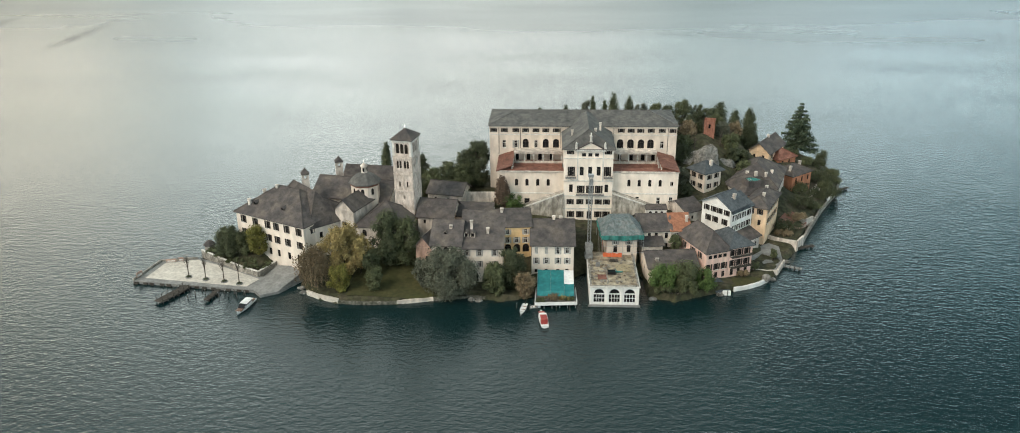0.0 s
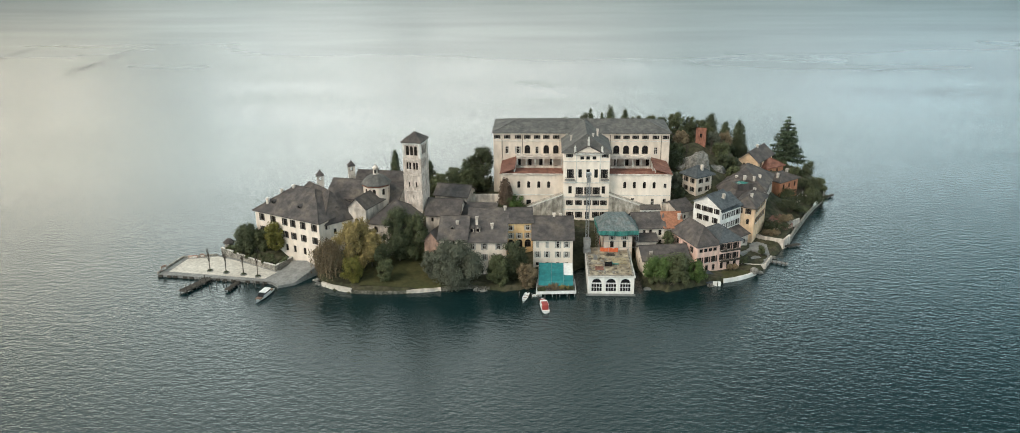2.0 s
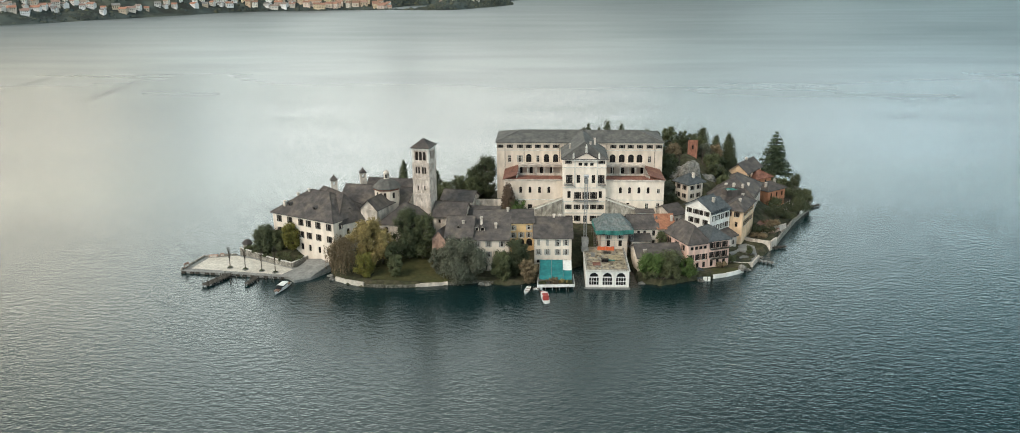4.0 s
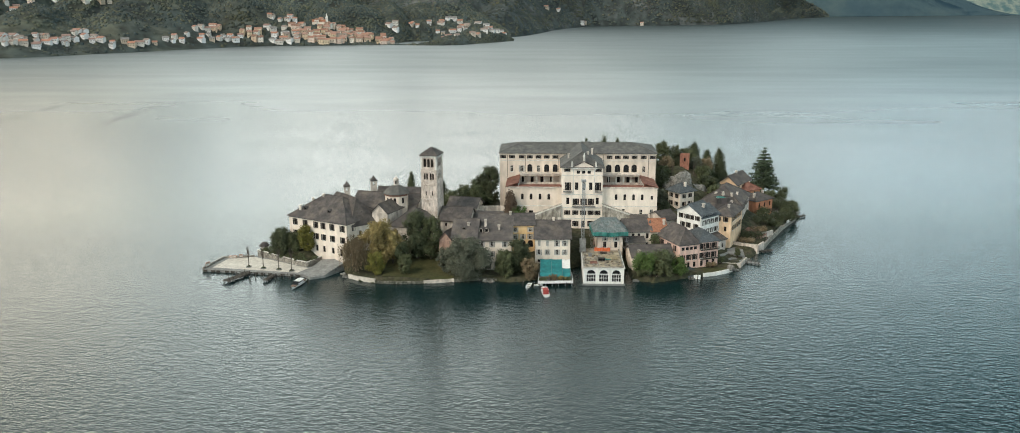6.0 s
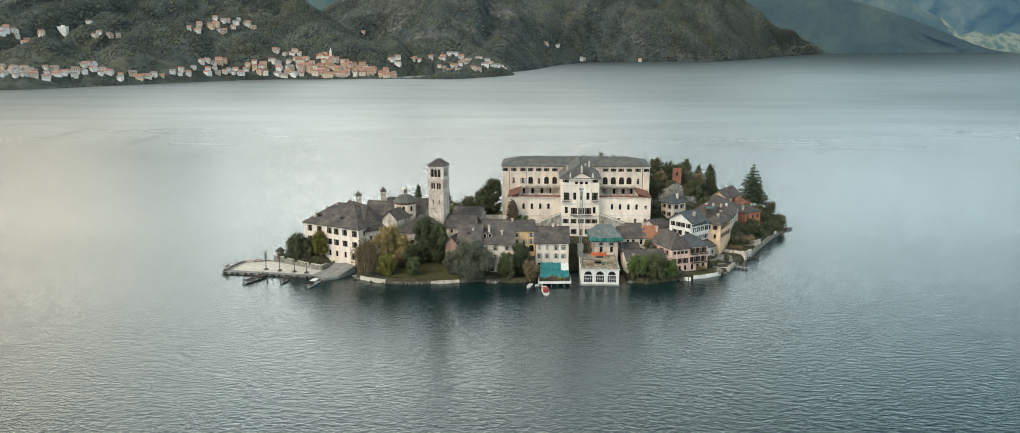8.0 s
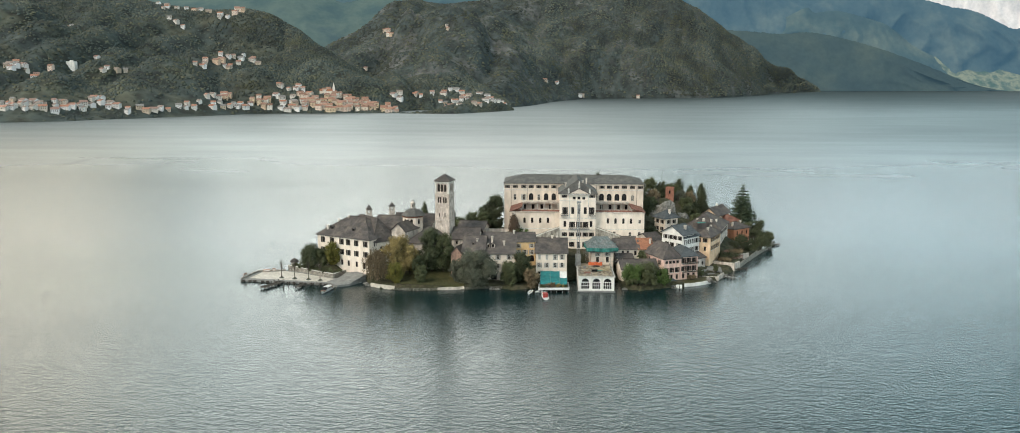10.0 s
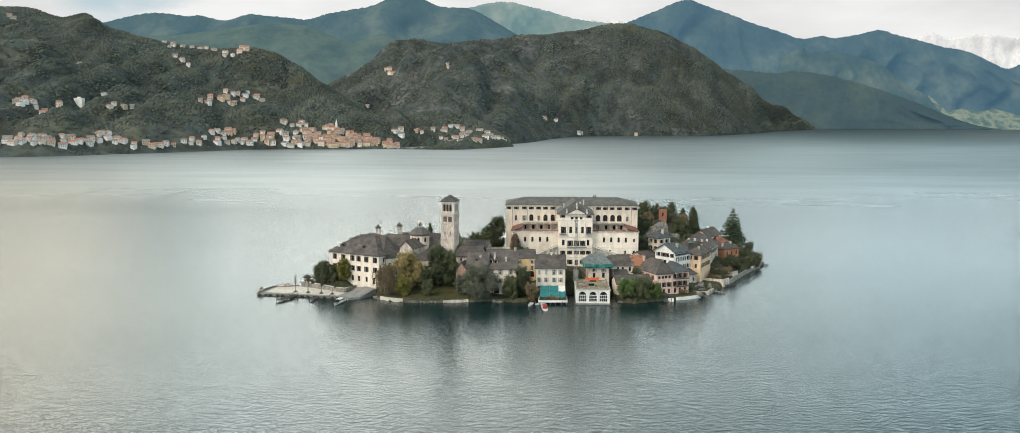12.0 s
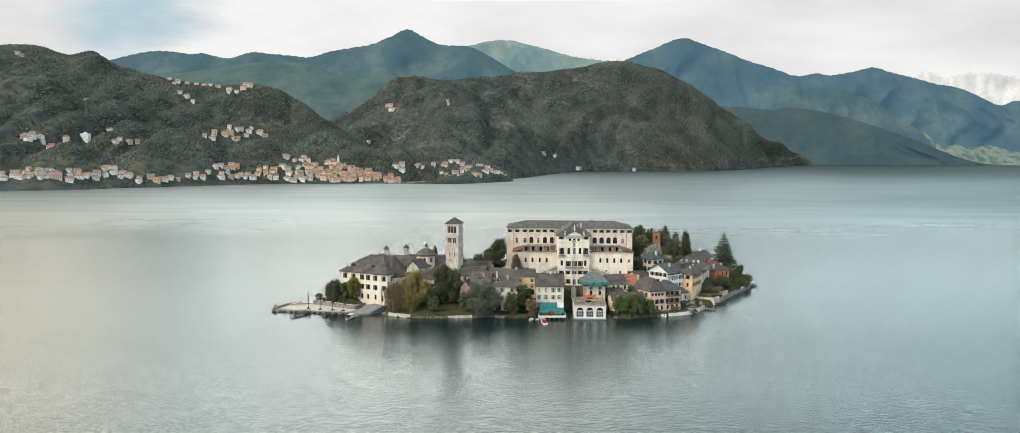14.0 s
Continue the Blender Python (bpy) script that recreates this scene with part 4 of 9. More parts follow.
def along(points, q):
    """A point at q in 0..1 along a line of points, evenly by their number, smoothly."""
    f = q * (len(points) - 1)
    i = min(int(f), len(points) - 2)
    w = f - i
    p = [Vector(points[min(max(k, 0), len(points) - 1)]) for k in (i - 1, i, i + 1, i + 2)]
    return 0.5 * ((2 * p[1]) + (p[2] - p[0]) * w + (2 * p[0] - 5 * p[1] + 4 * p[2] - p[3]) * w**2 + (3 * p[1] - p[0] - 3 * p[2] + p[3]) * w**3)


def slope_point(foot, crest, s, r, rough, swell, seed):
    """A point of a hillside: s along it, r from its foot to its crest; knolls, and spurs with gullies between them."""
    a, b = along(foot, s), along(crest, s)
    p = a.lerp(b, r)
    p.z = a.z + (b.z - a.z) * (r ** (1.0 / swell))
    off = Vector((seed * 13.7, 0, 0))
    flat = Vector((p.x, p.y, 0))
    hump = noise.noise(flat * 0.0035 + off) + 0.5 * noise.noise(flat * 0.009 + off)
    fade = min(1.0, r * 5) * min(1.0, (1 - r) * 4 + 0.12)
    bend = 0.5 * noise.noise(Vector((p.x * 0.003, r * 2.2, seed)))
    gully = abs(noise.noise(Vector((p.x * 0.0036 + bend + seed * 5.1, r * 0.8, 7.3)))) + 0.45 * abs(noise.noise(Vector((p.x * 0.010 + 2 * bend, r * 1.6, 3.1 + seed))))
    p.z += rough * fade * (0.75 * hump + 1.25 * (min(gully, 0.55) - 0.22))
    return p


def smooth_mesh(me):
    me.polygons.foreach_set("use_smooth", np.ones(len(me.polygons), bool))
    return me


def mountain(name, label, foot, crest, material, ns, nr, rough, swell, canopy, seed):
    """A near hill between its foot line and its crest; behind the crest it drops away."""
    verts = []
    rng = random.Random(seed)
    for i in range(ns + 1):
        for j in range(nr + 1):
            p = slope_point(foot, crest, i / ns, j / nr, rough, swell, seed)
            p.z += canopy * rng.uniform(-0.5, 1.0) * min(1.0, j * 0.5)
            verts.append(p)
        b = along(crest, i / ns)
        verts.append(b + Vector((0, 120, -40)))
        verts.append(Vector((b.x, b.y + 240, 0)))
    n = nr + 3
    faces = [(i * n + j, (i + 1) * n + j, (i + 1) * n + j + 1, i * n + j + 1) for i in range(ns) for j in range(n - 1)]
    ob = new(name, smooth_mesh(mesh_of(name, verts, faces, material)))
    return tagged(ob, label, "mountain", kind="structure")


def ridge(name, label, foot, crest, material, ns, nr, relief, wave, swell, seed, ragged=5.0):
    """A far mountainside with branching spurs: relief in metres, wave the width of a spur."""
    verts = []
    rng = random.Random(seed)
    for i in range(ns + 1):
        a, b = along(foot, i / ns), along(crest, i / ns)
        for j in range(nr + 1):
            r = j / nr
            p = a.lerp(b, r)
            p.z = a.z + (b.z - a.z) * (r ** (1.0 / swell))
            bend = 0.7 * noise.noise(Vector((p.x / wave * 0.7, r * 1.8, seed)))
            spur = abs(noise.noise(Vector((p.x / wave + bend, r * 0.6, seed * 2.3)))) + 0.45 * abs(noise.noise(Vector((p.x / wave * 2.6 + 2 * bend, r * 1.9, seed * 4.1)))) + 0.06 * noise.noise(Vector((p.x / wave * 6, r * 7, seed)))
            fade = min(1.0, (1 - r) * 2.5 + 0.06) * min(1.0, r * 6)
            p.y += relief * (spur - 0.4) * fade * 2.0
            p.z += relief * 0.35 * (spur - 0.35) * fade + rng.uniform(-0.3, 1.0) * ragged * (0.25 + 0.75 * (j == nr)) * min(1.0, j * 0.3)
            verts.append(p)
        verts.append(b + Vector((0, 25, -30)))
        verts.append(Vector((b.x, b.y + 30, 0)))
    n = nr + 3
    faces = [(i * n + j, (i + 1) * n + j, (i + 1) * n + j + 1, i * n + j + 1) for i in range(ns) for j in range(n - 1)]
    ob = new(name, smooth_mesh(mesh_of(name, verts, faces, material)))
    return tagged(ob, label, "mountain", kind="structure")


def distant(name, tones, haze_glow, size=0.0045):
    """Woods, meadows and rock seen through kilometres of air: patches of several tones, the haze painted in as
    emission.
    """
    m = bpy.data.materials.new(name)
    m.use_nodes = True
    nt = m.node_tree
    sh = nt.nodes["Principled BSDF"]
    sh.inputs["Roughness"].default_value, sh.inputs["Specular IOR Level"].default_value = 1.0, 0.0
    tc = nt.nodes.new("ShaderNodeTexCoord")
    last = None
    for scale, detail, low, high in ((size, 5, 0.28, 0.72), (size * 9, 3, 0.25, 0.75)):
        n = nt.nodes.new("ShaderNodeTexNoise")
        n.inputs["Scale"].default_value, n.inputs["Detail"].default_value, n.inputs["Roughness"].default_value = scale, detail, 0.6
        nt.links.new(tc.outputs["Object"], n.inputs["Vector"])
        if last is None:
            ramp = nt.nodes.new("ShaderNodeValToRGB")
            ramp.color_ramp.elements[0].position, ramp.color_ramp.elements[1].position = low, high
            ramp.color_ramp.elements[0].color, ramp.color_ramp.elements[1].color = (*tones[0], 1), (*tones[-1], 1)
            for k, c in enumerate(tones[1:-1]):
                ramp.color_ramp.elements.new(low + (high - low) * (k + 1) / (len(tones) - 1)).color = (*c, 1)
            nt.links.new(n.outputs["Fac"], ramp.inputs["Fac"])
            last = ramp.outputs["Color"]
        else:
            f = nt.nodes.new("ShaderNodeMapRange")
            for key, value in zip(("From Min", "From Max", "To Min", "To Max"), (low, high, 0.84, 1.16)):
                f.inputs[key].default_value = value
            nt.links.new(n.outputs["Fac"], f.inputs["Value"])
            mul = nt.nodes.new("ShaderNodeVectorMath")
            mul.operation = "SCALE"
            nt.links.new(last, mul.inputs[0])
            nt.links.new(f.outputs[0], mul.inputs["Scale"])
            last = mul.outputs[0]
    nt.links.new(last, sh.inputs["Base Color"])
    # this emission is painted haze; the slopes themselves give off no light
    sh.inputs["Emission Color"].default_value = (*haze_glow, 1)
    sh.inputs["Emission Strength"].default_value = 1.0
    return m


LEFT_ROUGH, MID_ROUGH = 75, 90
LEFT_FOOT = [(-1750, 1180, 0), (-1130, 1320, 0), (-955, 1500, 0), (-750, 1765, 0), (-590, 1812, 0), (-424, 1836, 0), (-250, 1830, 0), (-115, 2060, 0)]
LEFT_CREST = [(-2360, 2580, 486), (-1970, 2570, 460), (-1820, 2560, 454), (-1710, 2540, 423), (-1610, 2530, 432), (-1540, 2520, 392), (-1390, 2510, 348),
              (-1160, 2490, 311), (-1000, 2480, 306), (-880, 2470, 265), (-770, 2460, 192), (-670, 2440, 120), (-540, 2420, 92), (-390, 2400, 84), (-250, 2360, 70), (-130, 2250, 22)]
MID_FOOT = [(-800, 2350, 10), (-420, 2250, 0), (-130, 2300, 0), (20, 2900, 2), (160, 3180, 5), (435, 3260, 6), (600, 3300, 7), (740, 3370, 8), (940, 3600, 12), (1150, 3900, 18), (1380, 4090, 23)]
MID_CREST = [(-1140, 3150, 81), (-972, 3250, 208), (-820, 3350, 303), (-730, 3500, 410), (-625, 3600, 445), (-458, 3700, 433), (-148, 3800, 469), (79, 3850, 496), (259, 3900, 532),
             (375, 3900, 538), (501, 3900, 511), (573, 3900, 489), (638, 3900, 454), (745, 3900, 391), (827, 3900, 327), (996, 3925, 212), (1176, 3985, 122), (1385, 4100, 30)]
lake()
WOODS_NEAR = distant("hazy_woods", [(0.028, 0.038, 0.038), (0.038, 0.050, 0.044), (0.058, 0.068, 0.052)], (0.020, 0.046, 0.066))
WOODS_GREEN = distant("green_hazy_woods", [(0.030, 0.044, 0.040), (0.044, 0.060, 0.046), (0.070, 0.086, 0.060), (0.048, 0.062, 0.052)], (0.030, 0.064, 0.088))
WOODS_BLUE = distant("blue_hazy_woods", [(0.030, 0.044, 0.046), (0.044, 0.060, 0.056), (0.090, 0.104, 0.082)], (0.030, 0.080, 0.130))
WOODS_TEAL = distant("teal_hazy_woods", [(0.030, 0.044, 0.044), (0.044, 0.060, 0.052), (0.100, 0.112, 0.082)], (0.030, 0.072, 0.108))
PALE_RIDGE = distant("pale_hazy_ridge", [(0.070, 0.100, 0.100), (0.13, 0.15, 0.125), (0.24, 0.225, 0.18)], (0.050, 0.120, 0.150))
SNOW = distant("hazy_snowy_ridge", [(0.30, 0.30, 0.31), (0.44, 0.41, 0.40), (0.54, 0.50, 0.48), (0.36, 0.35, 0.36)], (0.20, 0.215, 0.23), 0.007)
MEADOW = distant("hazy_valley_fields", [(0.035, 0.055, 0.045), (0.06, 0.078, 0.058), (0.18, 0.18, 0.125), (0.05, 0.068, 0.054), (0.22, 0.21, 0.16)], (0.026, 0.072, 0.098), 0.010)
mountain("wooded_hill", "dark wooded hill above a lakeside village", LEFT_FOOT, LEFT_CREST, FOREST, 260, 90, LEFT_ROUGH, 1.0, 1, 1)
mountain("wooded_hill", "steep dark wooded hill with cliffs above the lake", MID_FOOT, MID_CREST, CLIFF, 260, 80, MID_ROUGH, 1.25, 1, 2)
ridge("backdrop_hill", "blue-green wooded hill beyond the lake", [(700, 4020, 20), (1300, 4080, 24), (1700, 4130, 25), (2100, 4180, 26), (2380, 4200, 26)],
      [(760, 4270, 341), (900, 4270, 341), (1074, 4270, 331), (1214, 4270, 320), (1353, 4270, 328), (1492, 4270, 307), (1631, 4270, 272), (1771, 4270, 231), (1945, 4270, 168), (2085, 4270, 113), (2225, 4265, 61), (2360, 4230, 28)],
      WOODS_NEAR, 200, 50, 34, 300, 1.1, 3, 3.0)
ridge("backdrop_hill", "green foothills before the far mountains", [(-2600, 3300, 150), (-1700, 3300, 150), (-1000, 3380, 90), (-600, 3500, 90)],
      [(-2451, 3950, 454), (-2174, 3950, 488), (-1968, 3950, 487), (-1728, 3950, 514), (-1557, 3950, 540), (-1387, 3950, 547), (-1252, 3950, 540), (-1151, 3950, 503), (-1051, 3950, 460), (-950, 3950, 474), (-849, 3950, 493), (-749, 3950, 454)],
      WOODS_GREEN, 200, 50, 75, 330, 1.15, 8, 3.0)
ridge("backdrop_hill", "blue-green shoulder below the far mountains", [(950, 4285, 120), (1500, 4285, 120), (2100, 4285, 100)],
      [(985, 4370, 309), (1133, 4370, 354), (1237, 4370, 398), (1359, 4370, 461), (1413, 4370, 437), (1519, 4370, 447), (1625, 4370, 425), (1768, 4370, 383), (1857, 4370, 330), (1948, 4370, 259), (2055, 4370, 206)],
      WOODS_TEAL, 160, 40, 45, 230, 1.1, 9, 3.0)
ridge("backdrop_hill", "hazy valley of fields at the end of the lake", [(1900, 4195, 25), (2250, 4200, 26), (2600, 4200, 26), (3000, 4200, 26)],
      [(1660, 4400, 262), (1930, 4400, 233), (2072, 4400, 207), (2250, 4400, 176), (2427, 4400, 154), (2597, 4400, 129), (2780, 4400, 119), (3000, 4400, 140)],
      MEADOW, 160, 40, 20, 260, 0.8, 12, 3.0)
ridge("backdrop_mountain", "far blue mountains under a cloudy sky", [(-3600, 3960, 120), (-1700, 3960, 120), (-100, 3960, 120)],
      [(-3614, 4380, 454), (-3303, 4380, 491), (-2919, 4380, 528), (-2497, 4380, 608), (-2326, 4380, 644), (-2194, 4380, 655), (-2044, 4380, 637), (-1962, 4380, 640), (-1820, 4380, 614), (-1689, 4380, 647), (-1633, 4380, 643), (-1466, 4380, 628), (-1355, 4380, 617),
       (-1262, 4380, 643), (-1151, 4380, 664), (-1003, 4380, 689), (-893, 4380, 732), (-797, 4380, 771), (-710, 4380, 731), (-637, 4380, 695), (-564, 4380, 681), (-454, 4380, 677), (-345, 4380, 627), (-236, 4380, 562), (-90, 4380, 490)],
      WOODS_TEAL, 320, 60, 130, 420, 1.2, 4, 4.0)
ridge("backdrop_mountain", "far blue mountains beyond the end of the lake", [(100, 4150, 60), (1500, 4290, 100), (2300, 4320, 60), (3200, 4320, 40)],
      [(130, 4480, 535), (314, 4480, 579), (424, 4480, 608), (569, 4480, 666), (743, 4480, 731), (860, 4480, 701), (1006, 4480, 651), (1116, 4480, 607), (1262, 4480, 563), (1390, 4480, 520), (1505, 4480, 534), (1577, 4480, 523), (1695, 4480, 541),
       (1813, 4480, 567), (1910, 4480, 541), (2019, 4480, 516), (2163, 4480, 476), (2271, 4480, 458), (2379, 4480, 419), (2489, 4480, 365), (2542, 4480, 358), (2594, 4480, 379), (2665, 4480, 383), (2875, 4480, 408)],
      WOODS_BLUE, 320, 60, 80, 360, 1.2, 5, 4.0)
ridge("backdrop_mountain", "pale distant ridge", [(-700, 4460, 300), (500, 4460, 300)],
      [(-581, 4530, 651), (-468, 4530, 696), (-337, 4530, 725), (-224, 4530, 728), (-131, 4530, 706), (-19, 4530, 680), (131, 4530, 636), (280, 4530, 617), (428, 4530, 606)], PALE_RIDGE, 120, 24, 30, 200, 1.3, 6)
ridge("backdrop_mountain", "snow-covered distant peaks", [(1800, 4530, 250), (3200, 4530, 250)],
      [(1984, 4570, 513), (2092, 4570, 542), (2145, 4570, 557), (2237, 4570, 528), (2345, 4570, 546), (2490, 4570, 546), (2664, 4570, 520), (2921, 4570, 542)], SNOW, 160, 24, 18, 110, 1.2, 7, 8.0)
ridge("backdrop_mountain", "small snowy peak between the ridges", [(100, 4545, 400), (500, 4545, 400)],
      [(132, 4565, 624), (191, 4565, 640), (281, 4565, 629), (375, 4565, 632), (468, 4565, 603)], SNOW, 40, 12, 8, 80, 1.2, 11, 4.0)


def woods(name, label, foot, crest, rough, swell, seed, count, material, size, clearing=()):
    """Tree crowns that cover a hillside, but for clearings (s0, s1, r1) round houses."""
    rng = np.random.default_rng(seed)
    unit = [(math.cos(1.2566 * k), math.sin(1.2566 * k), -0.5) for k in range(5)]
    unit += [(0.72 * math.cos(1.2566 * k + 0.6), 0.72 * math.sin(1.2566 * k + 0.6), 0.62) for k in range(5)] + [(0.0, 0.0, 1.0)]
    quads = [(k, (k + 1) % 5, 5 + (k + 1) % 5, 5 + k) for k in range(5)] + [(5 + k, 5 + (k + 1) % 5, 10) for k in range(5)]
    unit = np.array(unit)
    verts, faces = [], []
    for i in range(count):
        s, r = rng.uniform(0, 1), rng.uniform(0.004, 1.0)
        if any(s0 < s < s1 and r < r1 for s0, s1, r1 in clearing) and rng.uniform() < 0.6:
            continue
        p = slope_point(foot, crest, s, r, rough, swell, seed)
        if rng.uniform() < 0.5 and noise.noise(Vector((p.x, p.y, 5)) * 0.006) > 0.30:
            continue
        w = size * rng.uniform(0.5, 1.4)
        h = w * rng.uniform(0.40, 0.70)
        v = unit * (w, w, h) * rng.uniform(0.75, 1.2, (11, 1)) + (p.x, p.y, p.z)
        n = len(verts) * 11
        verts.append(v)
        faces += [tuple(n + k for k in q) for q in quads]
    ob = new(name, smooth_mesh(mesh_of(name, np.concatenate(verts).tolist(), faces, material)))
    return tagged(ob, label, "woods", kind="stuff")


def wood_leaves(name, tones):
    m = bpy.data.materials.new(name)
    m.use_nodes = True
    nt = m.node_tree
    sh = nt.nodes["Principled BSDF"]
    sh.inputs["Roughness"].default_value, sh.inputs["Specular IOR Level"].default_value = 0.9, 0.1
    geo = nt.nodes.new("ShaderNodeNewGeometry")
    ramp = nt.nodes.new("ShaderNodeValToRGB")
    ramp.color_ramp.elements[0].color, ramp.color_ramp.elements[1].color = (*tones[0], 1), (*tones[-1], 1)
    for k, c in enumerate(tones[1:-1]):
        ramp.color_ramp.elements.new((k + 1) / (len(tones) - 1)).color = (*c, 1)
    nt.links.new(geo.outputs["Random Per Island"], ramp.inputs["Fac"])
    patch = nt.nodes.new("ShaderNodeTexNoise")
    patch.inputs["Scale"].default_value, patch.inputs["Detail"].default_value = 0.006, 4
    tc = nt.nodes.new("ShaderNodeTexCoord")
    nt.links.new(tc.outputs["Object"], patch.inputs["Vector"])
    fall = nt.nodes.new("ShaderNodeMapRange")
    for key, value in zip(("From Min", "From Max", "To Min", "To Max"), (0.32, 0.68, 0.62, 1.45)):
        fall.inputs[key].default_value = value
    nt.links.new(patch.outputs["Fac"], fall.inputs["Value"])
    mul = nt.nodes.new("ShaderNodeVectorMath")
    mul.operation = "SCALE"
    nt.links.new(ramp.outputs[0], mul.inputs[0])
    nt.links.new(fall.outputs[0], mul.inputs["Scale"])
    turn = nt.nodes.new("ShaderNodeTexNoise")
    turn.inputs["Scale"].default_value, turn.inputs["Detail"].default_value = 0.011, 5
    nt.links.new(tc.outputs["Object"], turn.inputs["Vector"])
    part_way = nt.nodes.new("ShaderNodeMapRange")
    for key, value in zip(("From Min", "From Max", "To Min", "To Max"), (0.50, 0.70, 0.0, 0.40)):
        part_way.inputs[key].default_value = value
    nt.links.new(turn.outputs["Fac"], part_way.inputs["Value"])
    yellowing = nt.nodes.new("ShaderNodeMix")
    yellowing.data_type = "RGBA"
    yellowing.inputs["B"].default_value = (*tones[-1][:2], tones[-1][2] * 0.75, 1)
    nt.links.new(part_way.outputs[0], yellowing.inputs["Factor"])
    nt.links.new(mul.outputs[0], yellowing.inputs["A"])
    nt.links.new(yellowing.outputs["Result"], sh.inputs["Base Color"])
    return m


# these leaf tones carry a painted blue-grey haze tint
MIXED = wood_leaves("haze_tinted_hill_woods", [(0.042, 0.056, 0.057), (0.050, 0.063, 0.060), (0.058, 0.069, 0.061), (0.067, 0.076, 0.061), (0.092, 0.093, 0.064)])
TOWN = ((0.46, 0.76, 0.19), (0.12, 0.44, 0.09), (0.76, 0.96, 0.12))
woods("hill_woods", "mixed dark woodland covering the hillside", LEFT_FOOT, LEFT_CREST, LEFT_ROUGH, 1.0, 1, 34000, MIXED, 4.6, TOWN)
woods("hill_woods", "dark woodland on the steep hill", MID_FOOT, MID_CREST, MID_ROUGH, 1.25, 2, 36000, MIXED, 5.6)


# ---- village on the far shore ----
def coloured(name, tones):
    """Plaster or tiles whose tone differs from house to house."""
    m = bpy.data.materials.new(name)
    m.use_nodes = True
    nt = m.node_tree
    sh = nt.nodes["Principled BSDF"]
    sh.inputs["Roughness"].default_value = 0.9
    info = nt.nodes.new("ShaderNodeObjectInfo")
    ramp = nt.nodes.new("ShaderNodeValToRGB")
    ramp.color_ramp.interpolation = "CONSTANT"
    ramp.color_ramp.elements[0].color, ramp.color_ramp.elements[1].color = (*tones[0], 1), (*tones[1], 1)
    ramp.color_ramp.elements[1].position = 1 / len(tones)
    for k, c in enumerate(tones[2:]):
        ramp.color_ramp.elements.new((k + 2) / len(tones)).color = (*c, 1)
    nt.links.new(info.outputs["Random"], ramp.inputs["Fac"])
    n = nt.nodes.new("ShaderNodeTexNoise")
    n.inputs["Scale"].default_value = 0.6
    tc = nt.nodes.new("ShaderNodeTexCoord")
    nt.links.new(tc.outputs["Object"], n.inputs["Vector"])
    f = nt.nodes.new("ShaderNodeMapRange")
    f.inputs["To Min"].default_value, f.inputs["To Max"].default_value = 0.75, 1.15
    nt.links.new(n.outputs["Fac"], f.inputs["Value"])
    mul = nt.nodes.new("ShaderNodeVectorMath")
    mul.operation = "SCALE"
    nt.links.new(ramp.outputs[0], mul.inputs[0])
    nt.links.new(f.outputs[0], mul.inputs["Scale"])
    nt.links.new(mul.outputs[0], sh.inputs["Base Color"])
    return m


V_WALL = coloured("village_plaster", [(0.60, 0.59, 0.57), (0.52, 0.46, 0.39), (0.68, 0.67, 0.66), (0.48, 0.40, 0.31), (0.57, 0.54, 0.49), (0.70, 0.69, 0.67)])
V_ROOF = coloured("village_roof", [(0.26, 0.17, 0.14), (0.34, 0.19, 0.14), (0.21, 0.20, 0.19), (0.36, 0.18, 0.12), (0.25, 0.20, 0.17)])
T_WALL = coloured("old_town_plaster", [(0.62, 0.49, 0.34), (0.66, 0.55, 0.45), (0.54, 0.41, 0.30), (0.72, 0.67, 0.59), (0.62, 0.50, 0.42)])
T_ROOF = coloured("old_town_tiles", [(0.28, 0.15, 0.105), (0.34, 0.19, 0.135), (0.24, 0.14, 0.10), (0.31, 0.19, 0.145)])


def village_house(label, L, D, h, rise, wall, tiles):
    ob = thing("village_house", label, "house", group="houses on the far shore")
    s = Shape()
    holes = [(x, z, 1.3, 1.7, False) for z in np.arange(1.2, h - 1.5, 3.2) for x in spread_x(max(2, int(L / 3.6)), 0.6, L - 0.6)]
    for a, b, cut in (((-L / 2, -D / 2), (L / 2, -D / 2), holes), ((L / 2, -D / 2), (L / 2, D / 2), []), ((L / 2, D / 2), (-L / 2, D / 2), []), ((-L / 2, D / 2), (-L / 2, -D / 2), [])):
        wall_side(s, a, b, -6.0, h, cut)
    s.face((L / 2, -D / 2, h), (L / 2, D / 2, h), (L / 2, 0, h + rise))
    s.face((-L / 2, D / 2, h), (-L / 2, -D / 2, h), (-L / 2, 0, h + rise))
    part_of("wall", s.done("wall", wall), ob)
    s = Shape()
    s.box(-L / 2 + 0.4, -D / 2 + 0.42, 0.0, L / 2 - 0.4, -D / 2 + 0.5, h - 0.2)
    part_of("window_glazing", s.done("window_glazing", GLASS), ob)
    me, _ = roof_mesh("gable_x", L, D, h + 0.2, rise, 0.8, tiles)
    part_of("roof", me, ob, pose(-L / 2, -D / 2, 0))
    return ob


